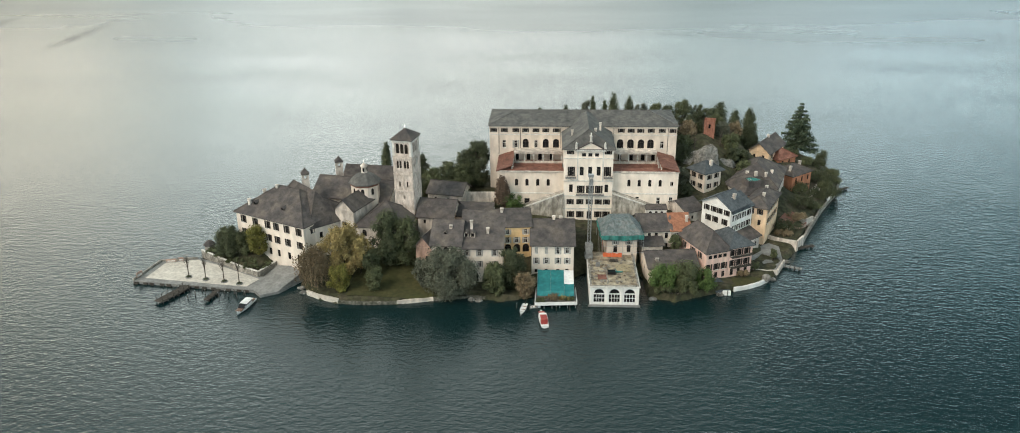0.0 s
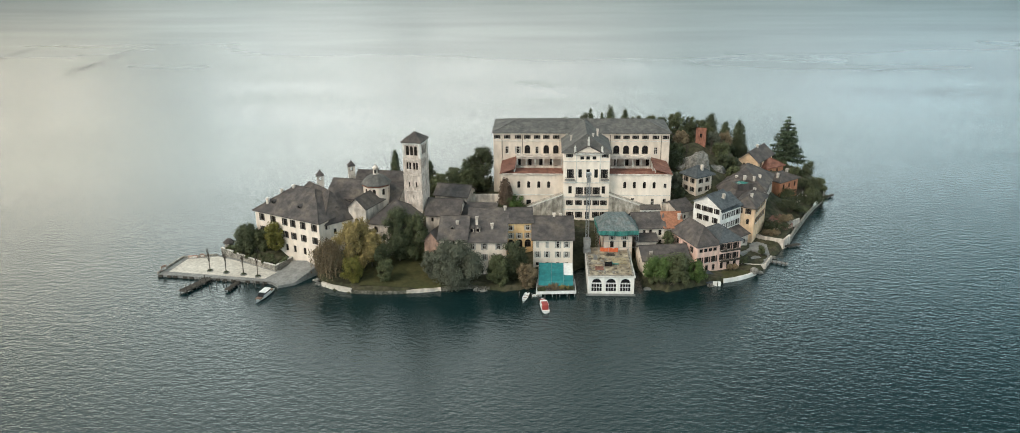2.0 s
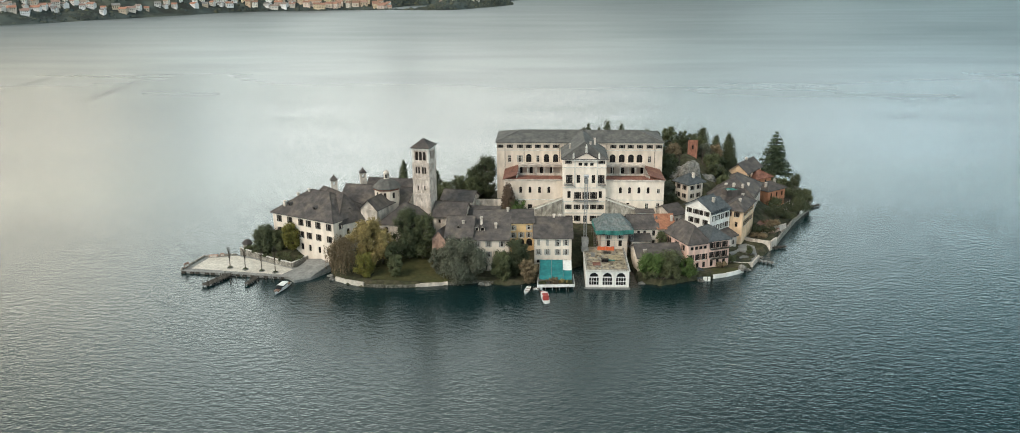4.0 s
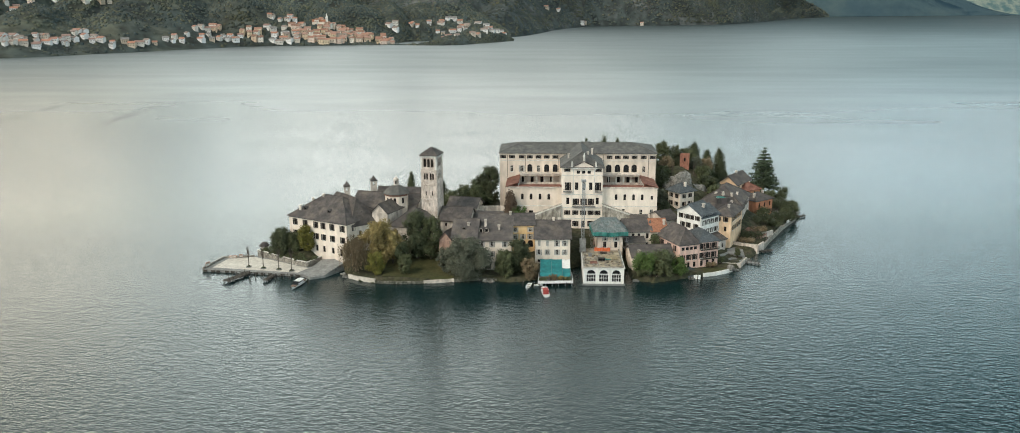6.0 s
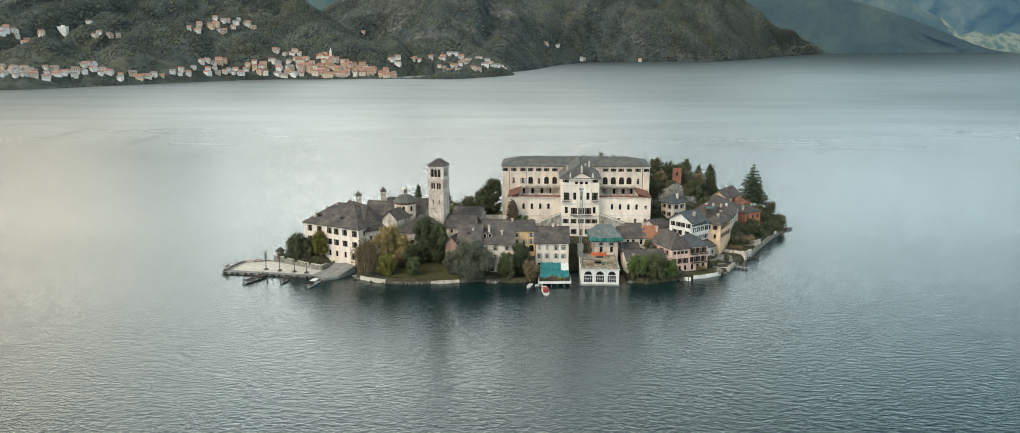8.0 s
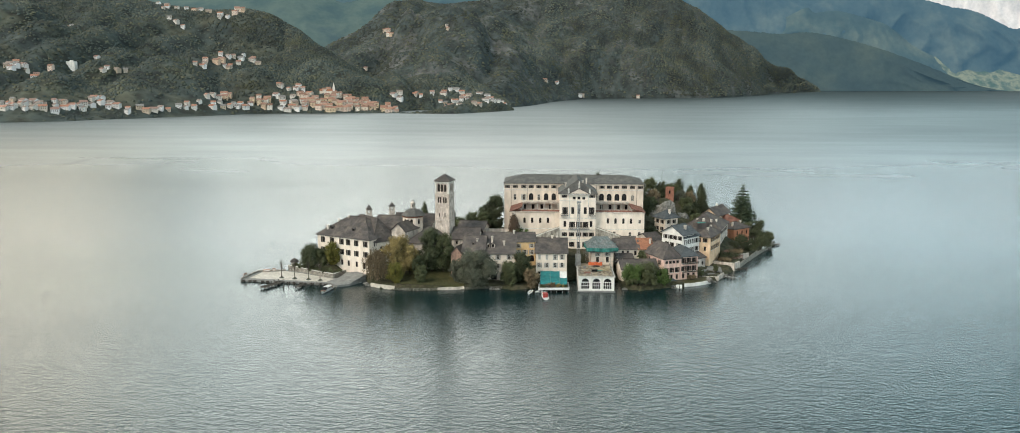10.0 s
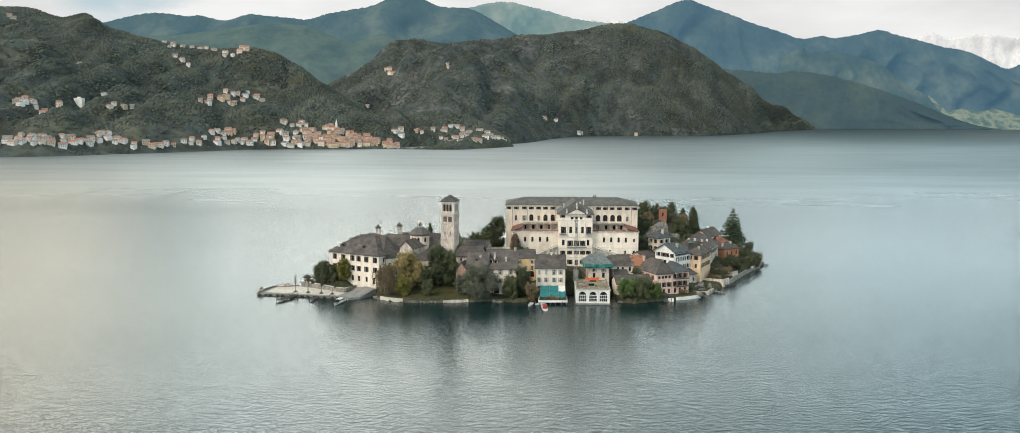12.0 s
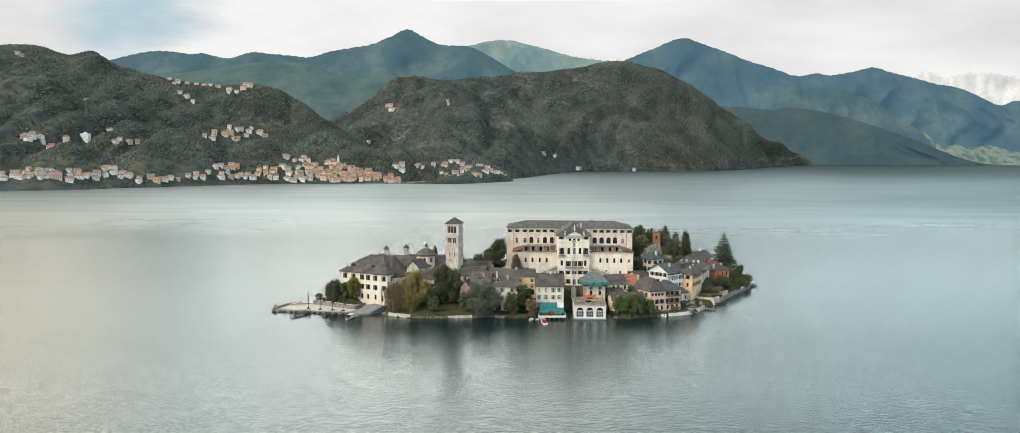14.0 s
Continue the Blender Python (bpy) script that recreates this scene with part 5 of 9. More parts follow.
VILLAGE = (
    # s0, s1, r0, r1 on the hillside, how many, old town or not
    (0.131, 0.154, 0.037, 0.067, 14, 0), (0.150, 0.192, 0.033, 0.060, 24, 0), (0.188, 0.231, 0.052, 0.074, 14, 0), (0.238, 0.281, 0.049, 0.074, 8, 0), (0.231, 0.262, 0.092, 0.108, 4, 0), (0.288, 0.308, 0.021, 0.037, 3, 0),
    (0.308, 0.331, 0.020, 0.033, 6, 0), (0.338, 0.362, 0.026, 0.047, 6, 0), (0.365, 0.408, 0.033, 0.070, 10, 0), (0.369, 0.400, 0.072, 0.095, 4, 0), (0.392, 0.415, 0.087, 0.119, 5, 1), (0.408, 0.431, 0.026, 0.056, 7, 0),
    (0.427, 0.462, 0.021, 0.065, 10, 1), (0.458, 0.515, 0.049, 0.108, 8, 0), (0.477, 0.542, 0.012, 0.065, 14, 0), (0.523, 0.623, 0.012, 0.114, 26, 1), (0.596, 0.708, 0.060, 0.200, 40, 1), (0.681, 0.750, 0.030, 0.230, 22, 1),
)
VILLAGE_EAST = (
    (0.588, 0.673, 0.171, 0.207, 10, 1), (0.765, 0.804, 0.330, 0.387, 5, 0), (0.808, 0.827, 0.460, 0.506, 4, 0), (0.838, 0.873, 0.519, 0.566, 6, 0), (0.854, 0.912, 0.443, 0.529, 10, 0), (0.877, 0.912, 0.620, 0.665, 5, 0),
    (0.908, 0.950, 0.399, 0.615, 7, 0), (0.892, 0.954, 0.095, 0.158, 9, 0), (0.846, 0.873, 0.097, 0.438, 6, 0), (0.950, 0.988, 0.810, 0.854, 2, 0),
)
HAMLETS = (
    (0.135, 0.154, 0.204, 0.253, 6, 0), (0.150, 0.173, 0.217, 0.231, 10, 0), (0.173, 0.196, 0.180, 0.290, 6, 1), (0.162, 0.181, 0.134, 0.174, 2, 0), (0.269, 0.308, 0.279, 0.290, 6, 0), (0.269, 0.277, 0.399, 0.408, 1, 0),
    (0.404, 0.427, 0.279, 0.306, 5, 1), (0.385, 0.415, 0.239, 0.260, 5, 0), (0.427, 0.454, 0.317, 0.345, 6, 0), (0.450, 0.496, 0.349, 0.408, 7, 0), (0.419, 0.442, 0.279, 0.290, 4, 0), (0.508, 0.535, 0.149, 0.171, 2, 0),
    (0.538, 0.565, 0.164, 0.187, 3, 0), (0.488, 0.512, 0.161, 0.174, 3, 0), (0.396, 0.423, 0.832, 0.915, 4, 0), (0.423, 0.446, 0.892, 0.960, 5, 0), (0.400, 0.423, 0.690, 0.700, 3, 0), (0.450, 0.473, 0.887, 0.960, 4, 0),
)
UPPER = ((0.462, 0.488, 0.794, 0.837, 3, 0), (0.492, 0.512, 0.848, 0.949, 6, 1), (0.196, 0.254, 0.465, 0.566, 4, 0), (0.104, 0.119, 0.843, 0.859, 2, 0))
STEEP_HILL = ((0.130, 0.140, 0.70, 0.77, 7, 1), (0.082, 0.088, 0.49, 0.51, 1, 0), (0.198, 0.203, 0.46, 0.48, 2, 0), (0.297, 0.303, 0.10, 0.11, 2, 0), (0.322, 0.332, 0.085, 0.095, 2, 0), (0.470, 0.475, 0.002, 0.004, 1, 0), (0.370, 0.385, 0.008, 0.014, 3, 0))


def village():
    rng = random.Random(11)
    pale = [village_house("pale village house with a brown tiled roof", *q, V_WALL, V_ROOF) for q in ((13, 11, 6.0, 3.2), (16, 12, 7.5, 3.4), (11, 10, 8.0, 3.0), (19, 12, 5.5, 3.4), (10, 9, 5.5, 2.8))]
    warm = [village_house("tall old town house with warm plaster and terracotta roof", *q, T_WALL, T_ROOF) for q in ((13, 12, 10, 3.6), (17, 13, 9, 3.8), (11, 11, 11.5, 3.4))]
    used, sites = set(), []

    def put(p, ob, ang):
        m = pose(p.x, p.y, p.z + 0.6, 0, 0, ang)
        if ob in used:
            copy_thing(ob, m)
        else:
            ob.matrix_basis = m
            used.add(ob)

    for hill, rows in (((LEFT_FOOT, LEFT_CREST, LEFT_ROUGH, 1.0, 1), VILLAGE + VILLAGE_EAST + HAMLETS + UPPER), ((MID_FOOT, MID_CREST, MID_ROUGH, 1.25, 2), STEEP_HILL)):
        foot, crest, *rest = hill
        for s0, s1, r0, r1, count, old in rows:
            for i in range(count if count < 4 else round(count * 0.68)):
                for attempt in range(12):
                    p = slope_point(foot, crest, rng.uniform(s0, s1), rng.uniform(r0, r1), *rest)
                    if all((p - q).length > (11 if old else 15) for q in sites):
                        break
                sites.append(p)
                put(p, rng.choice(warm if old else pale), rng.uniform(-35, 35) if not old else rng.uniform(-12, 18))
    # tall white block and the church with its spire
    p = slope_point(LEFT_FOOT, LEFT_CREST, 0.219, 0.325, LEFT_ROUGH, 1.0, 1)
    block = thing("apartment_block", "white apartment block on the wooded hillside", "building", pose(p.x, p.y, p.z))
    s = Shape()
    wall_side(s, (-11, 0), (11, 0), -6, 22, [(x, z, 2.2, 1.6, False) for z in np.arange(1.5, 20, 3.4) for x in spread_x(5, 1, 21)])
    s.box(-11, 0.45, -6, 11, 14, 22)
    s.box(-3, 4, 22, 4, 10, 25)
    part_of("wall", s.done("wall", WHITE), block)
    p = slope_point(LEFT_FOOT, LEFT_CREST, 0.612, 0.176, LEFT_ROUGH, 1.0, 1)
    ch = thing("village_church", "village church with orange roof and pointed spire", "church", pose(p.x, p.y, p.z, 0, 0, 5))
    s = Shape()
    s.box(-34, 0, -6, 0, 15, 15)
    part_of("wall", s.done("wall", CREAM), ch)
    me, _ = roof_mesh("gable_x", 34, 15, 15.2, 5, 0.8, TILE_BRIGHT)
    part_of("roof", me, ch, pose(-34, 0, 0))
    s = Shape()
    s.box(0.5, 3, -6, 6.5, 9, 24)
    part_of("bell_tower", s.done("bell_tower", MARBLE), ch)
    s = Shape()
    s.lathe([(4.4, 24), (2.6, 28), (0.2, 37)], (3.5, 6, 0), 4)
    part_of("spire", s.done("spire", MARBLE), ch)


village()


# ---- island ground ----
SHORE = [(-109.5, 24), (-103.5, 21), (-98.4, 15.6), (-95.6, 9), (-93.5, 4.6), (-88.9, 1.5), (-81.8, -1.1), (-73, -1.8), (-62.6, -1), (-51, 1.6), (-40, 4.2), (-34, 3), (-28.8, 1.5), (-18, 5.5), (-5, 6.5), (-4.7, 20), (-1, 24),
         (17, 24), (19, 20), (19.4, 6.6), (28, 3.2), (42, 9.6), (49, 12), (61.8, 20), (65.7, 24.3), (70.2, 33.2), (76.7, 43), (85.7, 60.2), (98.2, 84.4), (110, 103.8), (115, 117),
         (117, 136), (108, 157), (84, 164), (50, 152), (10, 140), (-30, 124), (-62, 106), (-92, 94), (-116, 70), (-128, 48), (-138, 33), (-124, 21), (-113, 16.4)]
HEIGHTS = [(62, 34, 1.2), (67, 42, 1.5), (58, 28, 1.0), (72, 54, 2.6), (54, 18, 0.9), (-90, 8, 2), (-60, 8, 1.8), (-30, 9, 1.6), (8, 12, 2), (40, 14, 2.2), (60, 26, 2.4), (75, 50, 3), (100, 98, 4), (105, 140, 7), (-130, 34, 3), (-112, 30, 5),
           (-98, 22, 5.5), (-92, 50, 9), (-66, 26, 4), (-70, 62, 10), (-42, 44, 12), (-15, 36, 8.5), (5, 44, 9), (-20, 62, 13), (0, 90, 14), (30, 50, 12.5), (55, 42, 7.5),
           (66, 66, 9), (47, 68, 14), (50, 82, 25), (54, 101, 28.5), (28, 118, 26), (-5, 124, 18), (-40, 80, 14), (-50, 104, 5), (-85, 82, 5), (80, 120, 13)]


def shore_distance(x, y):
    """Metres inside (+) or outside (-) the shoreline."""
    best, inside = 1e9, False
    n = len(SHORE)
    for k in range(n):
        (ax, ay), (bx, by) = SHORE[k], SHORE[(k + 1) % n]
        dx, dy = bx - ax, by - ay
        w = max(0.0, min(1.0, ((x - ax) * dx + (y - ay) * dy) / (dx * dx + dy * dy)))
        best = min(best, math.hypot(x - ax - w * dx, y - ay - w * dy))
        if (ay > y) != (by > y) and x < (bx - ax) * (y - ay) / (by - ay) + ax:
            inside = not inside
    return best if inside else -best


def ground_z(x, y):
    top = low = 0.0
    for px, py, pz in HEIGHTS:
        w = 1.0 / ((x - px) ** 2 + (y - py) ** 2 + 30.0) ** 2
        top, low = top + w * pz, low + w
    z = top / low
    d = shore_distance(x, y)
    q = max(0.0, min(1.0, (d + 1.0) / 2.2))
    return -2.0 + (min(z, 1.4 + max(0.0, d) * 0.55) + 2.0) * q * q * (3 - 2 * q)


def island_ground():
    xs, ys = np.arange(-144, 122, 2.0), np.arange(-6, 172, 2.0)
    verts = []
    for y in ys:
        for x in xs:
            z = ground_z(x, y)
            verts.append((x, y, z + (0.25 * noise.noise(Vector((x, y, 0)) * 0.3) if z > 1.5 else 0)))
    n = len(xs)
    faces = []
    for j in range(len(ys) - 1):
        for i in range(n - 1):
            q = (j * n + i, j * n + i + 1, (j + 1) * n + i + 1, (j + 1) * n + i)
            if max(verts[k][2] for k in q) > -1.95:
                faces.append(q)
    ob = new("ground", mesh_of("ground", verts, faces, SOIL))
    return tagged(ob, "sloping island ground of turf, soil and rock", "ground", kind="structure")


island_ground()


# ---- great palace ----
def seminary():
    ob = thing("palace", "huge cream palace with projecting centre and grey slab roofs", "palace")
    # main wing
    s = Shape()
    x0, x1, yf, yb = -36.6, 35.6, 72.7, 96.0
    zl, za = 30.4, 36.7
    left_x = [-31.0, -26.4, -22.6, -18.6, -14.8, -10.8]
    right_x = [14.0, 18.0, 22.0, 25.7, 30.1]
    attic = [-35.0, -30.9, -26.4, -22.6, -18.6, -14.8, -10.8, 14.2, 18.0, 21.7, 25.7, 29.9, 34.0]
    holes, styles = [], []
    for x in attic:
        holes.append((x - x0, za, 1.3, 1.5, False))
        styles.append("dshut")
    for k, x in enumerate(left_x):
        big = k in (2, 4, 5)
        holes.append((x - x0, zl, 2.3 if big else 1.3, 3.6 if big else 3.0, big))
        styles.append("dark" if big else "gshut" if k == 1 else "white")
    for k, x in enumerate(right_x):
        big = k < 4
        holes.append((x - x0, zl, 2.5 if big else 1.3, 3.6 if big else 2.8, big))
        styles.append("dark" if big else "white")
    for x in (-26, -21.5, -17, -12.5, 14, 18.5, 23, 27):
        holes.append((x - x0, 25.4, 1.4, 2.8, False))
        styles.append("dark")
    _, u = wall_side(s, (x0, yf), (x1, yf), 12.0, 39.2, holes)
    wall_side(s, (x1, yf), (x1, yb), 12.0, 39.2, side_holes := [(6, 36.7, 1.2, 1.5, False), (14, 36.7, 1.2, 1.5, False), (6, 30.4, 1.4, 3, False), (14, 30.4, 1.4, 3, False)])
    wall_side(s, (x1, yb), (x0, yb), 10.0, 39.2, [])
    wall_side(s, (x0, yb), (x0, yf), 12.0, 39.2, left_holes := [(5, 36.7, 1.2, 1.5, False), (12, 36.7, 1.2, 1.5, False), (5, 30.4, 1.4, 3, False), (12, 30.4, 1.4, 3, False)])
    part_of("wall", s.done("wall", CREAM), ob)
    fit_windows(ob, (x0, yf), u, holes, styles)
    fit_windows(ob, (x1, yf), Vector((0, 1, 0)), side_holes, ["dshut"] * 4)
    fit_windows(ob, (x0, yb), Vector((0, -1, 0)), left_holes, ["dshut"] * 4)
    me, top = roof_mesh("hip", x1 - x0, yb - yf, 39.5, 3.0, 0.6, SLATE_PALE, 10.0)
    part_of("roof", me, ob, pose(x0, yf, 0), "pale grey stone slab hip roof")
    holder = part_of("roof_ridge", None, ob, pose(x0, yf, 0))
    ridge_caps(holder, top, SLATE_PALE)
    # string courses and drainpipes of the wing
    s = Shape()
    s.box(x0 - 0.1, yf - 0.18, 35.6, -8.4, yf - 0.003, 35.9)
    part_of("string_course", s.done("string_course", MARBLE), ob)
    s = Shape()
    s.box(10.3, yf - 0.18, 35.6, x1 + 0.1, yf - 0.003, 35.9)
    part_of("string_course", s.done("string_course", MARBLE), ob)
    s = Shape()
    s.box(x0 - 0.3, yf - 0.4, 38.85, -8.4, yf - 0.004, 39.2)
    part_of("cornice", s.done("cornice", IVORY), ob)
    s = Shape()
    s.box(10.3, yf - 0.4, 38.85, x1 + 0.3, yf - 0.004, 39.2)
    part_of("cornice", s.done("cornice", IVORY), ob)
    for x in (-33.0, -24.6, -9.2, 11.4, 32.2):
        s = Shape()
        s.tube([(x, yf - 0.15, 28), (x, yf - 0.15, 38.4)], [0.09, 0.09], 6)
        part_of("drainpipe", s.done("drainpipe", SHUTTER), ob)
    # projecting centre
    cx0, cx1, cyf, cyb = -8.0, 9.9, 50.9, 73.5
    s = Shape()
    holes, styles = [], []
    rows = (
        (34.0, 1.4, 1.3, "dark", (-0.8, 1.5, 3.9)), (34.9, 1.3, 1.3, "dshut", (-5.7, 8.0)),
        (26.7, 1.4, 3.4, "dark", (-1.5, 1.6, 4.7)), (26.5, 1.3, 3.6, "dshut", (-5.3, 7.9)),
        (20.2, 1.3, 3.0, "dark", (-5.3, 7.7)), (19.9, 1.4, 2.9, "dshut", (-1.7, 1.7, 4.9)),
        (15.4, 1.3, 2.0, "dshut", (-5.5, -1.9, 1.6, 4.9, 7.9)), (10.2, 1.35, 2.4, "dshut", (-5.3, -1.8, 4.9, 7.9)), (9.6, 1.7, 3.0, "door", (1.6,)),
    )
    for zb, w, h, style, xs in rows:
        for x in xs:
            holes.append((x - cx0, zb, w, h, False))
            styles.append(style)
    _, u = wall_side(s, (cx0, cyf), (cx1, cyf), 7.5, 36.9, holes)
    wall_side(s, (cx1, cyf), (cx1, cyb), 7.5, 36.9, right := [(8, 30.5, 1.3, 3, False), (14, 30.5, 1.3, 3, False)])
    wall_side(s, (cx0, cyb), (cx0, cyf), 7.5, 36.9, left := [(8, 30.5, 1.3, 3, False), (14, 30.5, 1.3, 3, False)])
    part_of("wall", s.done("wall", IVORY), ob, label="ivory front of the projecting centre")
    fit_windows(ob, (cx0, cyf), u, holes, styles)
    fit_windows(ob, (cx1, cyf), Vector((0, 1, 0)), right, ["white"] * 2)
    fit_windows(ob, (cx0, cyb), Vector((0, -1, 0)), left, ["white"] * 2)
    L, D = cx1 - cx0, 34.0
    me, top = roof_mesh("hip", L, D, 37.2, 5.9, 0.8, SLATE_PALE, 4.0)
    part_of("roof", me, ob, pose(cx0, cyf, 0), "pale grey stone slab roof of the centre")
    holder = part_of("roof_ridge", None, ob, pose(cx0, cyf, 0))
    ridge_caps(holder, top, SLATE_PALE)
    # middle bay, pediment, bands and balconies
    s = Shape()
    s.box(-3.2, cyf - 0.25, 24.6, -2.8, cyf - 0.003, 36.6)
    part_of("pilaster", s.done("pilaster", MARBLE), ob)
    s = Shape()
    s.box(6.0, cyf - 0.25, 24.6, 6.4, cyf - 0.003, 36.6)
    part_of("pilaster", s.done("pilaster", MARBLE), ob)
    s = Shape()
    px0, px1, pz, ph = -3.6, 6.8, 36.7, 2.7
    m = (px0 + px1) / 2
    for y in (cyf - 0.7, cyf + 3.5):
        pts = [(px0, y, pz), (px1, y, pz), (m, y, pz + ph)]
        s.face(*(pts if y < cyf else reversed(pts)))
    s.face((px0, cyf - 0.7, pz), (px0, cyf + 3.5, pz), (px1, cyf + 3.5, pz), (px1, cyf - 0.7, pz))
    part_of("pediment", s.done("pediment", IVORY), ob)
    s = Shape()
    for a, b in (((px0 - 0.5, pz - 0.1), (m, pz + ph + 0.1)), ((m, pz + ph + 0.1), (px1 + 0.5, pz - 0.1))):
        s.face((a[0], cyf - 1.0, a[1]), (b[0], cyf - 1.0, b[1]), (b[0], cyf + 3.8, b[1]), (a[0], cyf + 3.8, a[1]))
        s.face((a[0], cyf - 1.0, a[1] + 0.3), (a[0], cyf + 3.8, a[1] + 0.3), (b[0], cyf + 3.8, b[1] + 0.3), (b[0], cyf - 1.0, b[1] + 0.3))
        s.face((a[0], cyf - 1.0, a[1]), (a[0], cyf - 1.0, a[1] + 0.3), (b[0], cyf - 1.0, b[1] + 0.3), (b[0], cyf - 1.0, b[1]))
    part_of("pediment_roof", s.done("pediment_roof", SLATE), ob)
    s = Shape()
    s.box(px0 - 0.5, cyf - 0.9, pz - 0.45, px1 + 0.5, cyf - 0.003, pz - 0.02)
    part_of("cornice", s.done("cornice", MARBLE), ob)
    for z in (33.2, 24.5, 18.6, 13.6):
        s = Shape()
        s.box(cx0 - 0.1, cyf - 0.2, z, cx1 + 0.1, cyf - 0.003, z + 0.3)
        part_of("string_course", s.done("string_course", MARBLE), ob)
    for bx0, bx1, z in ((-7.4, -3.6, 25.9), (6.6, 9.8, 25.9), (-3.4, 6.9, 19.2)):
        s = Shape()
        s.box(bx0, cyf - 1.3, z, bx1, cyf - 0.004, z + 0.25)
        bal = part_of("balcony", s.done("balcony", CONCRETE), ob)
        s = Shape()
        s.box(bx0, cyf - 1.3, z + 1.15, bx1, cyf - 1.24, z + 1.22)
        part_of("handrail", s.done("handrail", SHUTTER), bal)
        s = Shape()
        s.box(0, cyf - 1.29, z + 0.25, 0.06, cyf - 1.25, z + 1.15)
        bar = s.done("baluster", SHUTTER)
        for x in np.arange(bx0, bx1, 0.34):
            part_of("baluster", bar, bal, pose(x, 0, 0))
    for x, z, h in ((px0, pz + 0.3, 2.6), (m, pz + ph + 0.3, 3.4), (px1, pz + 0.3, 2.6)):
        s = Shape()
        s.box(x - 0.45, cyf - 0.8, z - 0.2, x + 0.45, cyf + 0.1, z + 0.7)
        s.lathe([(0.40, 0.7), (0.48, 1.1), (0.36, 1.6), (0.50, 2.0), (0.42, h * 0.72), (0.18, h * 0.80), (0.24, h * 0.88), (0.15, h)], (x, cyf - 0.35, z), 9)
        part_of("finial", s.done("finial", MARBLE), ob, label="pale stone figure on the gable")
    # lower blocks with roof terraces
    for side in (-1, 1):
        ax, bx = (-32.6, cx0) if side < 0 else (cx1, 34.3)
        yt, zt = 53.6, 27.0
        s = Shape()
        holes, styles = [], []
        for x in ((-25.5, -21.6, -17.6, -13.7) if side < 0 else (16.2, 20.0, 23.9, 27.7)):
            holes.append((x - ax, 21.6, 1.15, 2.7, True))
            styles.append("dark")
        if side < 0:
            holes += [(-21.6 - ax, 13.6, 1.9, 3.0, False), (-16.5 - ax, 15.2, 1.5, 1.0, False)]
            styles += ["dark", "dark"]
        else:
            holes += [(32.0 - ax, 21.8, 1.2, 1.8, False), (27.3 - ax, 13.4, 1.3, 3.9, False), (32.0 - ax, 13.2, 1.3, 4.2, False), (19.5 - ax, 16.8, 1.3, 0.7, False)]
            styles += ["white", "white", "white", "dark"]
        _, u = wall_side(s, (ax, yt), (bx, yt), 11.0, zt, holes)
        ex = ax if side < 0 else bx
        ends = [(5, 21.6, 1.1, 2.6, True), (10, 21.6, 1.1, 2.6, True), (15, 21.6, 1.1, 2.6, True)]
        if side < 0:
            wall_side(s, (ex, yf), (ex, yt), 11.0, zt, ends)
        else:
            wall_side(s, (ex, yt), (ex, yf), 11.0, zt, ends)
        part_of("wall", s.done("wall", CREAM if side < 0 else IVORY), ob, label="cream lower block with arched windows")
        fit_windows(ob, (ax, yt), u, holes, styles)
        if side < 0:
            fit_windows(ob, (ex, yf), Vector((0, -1, 0)), ends, ["dark"] * 3)
        else:
            fit_windows(ob, (ex, yt), Vector((0, 1, 0)), ends, ["dark"] * 3)
        s = Shape()
        s.box(ax + 0.5, yt + 0.5, zt - 1.9, bx - 0.5, yf - 0.01, zt - 1.6)
        part_of("terrace_floor", s.done("terrace_floor", TILE), ob, label="red tiled terrace floor")
        # tiled parapet strip, tiled end roof
        s = Shape()
        s.box(ax - 0.35, yt - 0.35, zt, bx + 0.35, yt + 0.5, zt + 0.35)
        part_of("parapet", s.done("parapet", GREYED), ob)
        s = Shape()
        s.face((ax, yt + 0.5, zt + 0.30), (bx, yt + 0.5, zt + 0.30), (bx, yt + 3.4, zt + 0.75), (ax, yt + 3.4, zt + 0.75))
        s.face((ax, yt + 3.4, zt + 0.75), (bx, yt + 3.4, zt + 0.75), (bx, yt + 3.4, zt - 1.6), (ax, yt + 3.4, zt - 1.6))
        part_of("parapet_roof", s.done("parapet_roof", TILE), ob, label="strip of red roof tiles")
        outer, inner = (ax - 0.5, ax + 5.6) if side < 0 else (bx + 0.5, bx - 6.4)
        lo, hi = zt + 0.4, zt + 2.3
        s = Shape()
        quad = [(outer, yt - 0.3, lo), (inner, yt - 0.3 + 1.4, hi), (inner, yf - 0.02, hi), (outer, yf - 0.02, lo)]
        s.face(*(quad if side < 0 else reversed(quad)))
        s.face((outer, yt - 0.3, lo), (outer, yt - 0.3, lo - 0.3), (inner, yt + 1.1, hi - 0.3), (inner, yt + 1.1, hi))
        s.face((inner, yt + 1.1, hi), (inner, yt + 1.1, hi - 0.35), (inner, yf - 0.02, hi - 0.35), (inner, yf - 0.02, hi))
        part_of("end_roof", s.done("end_roof", TILE), ob, label="red tiled lean-to roof")
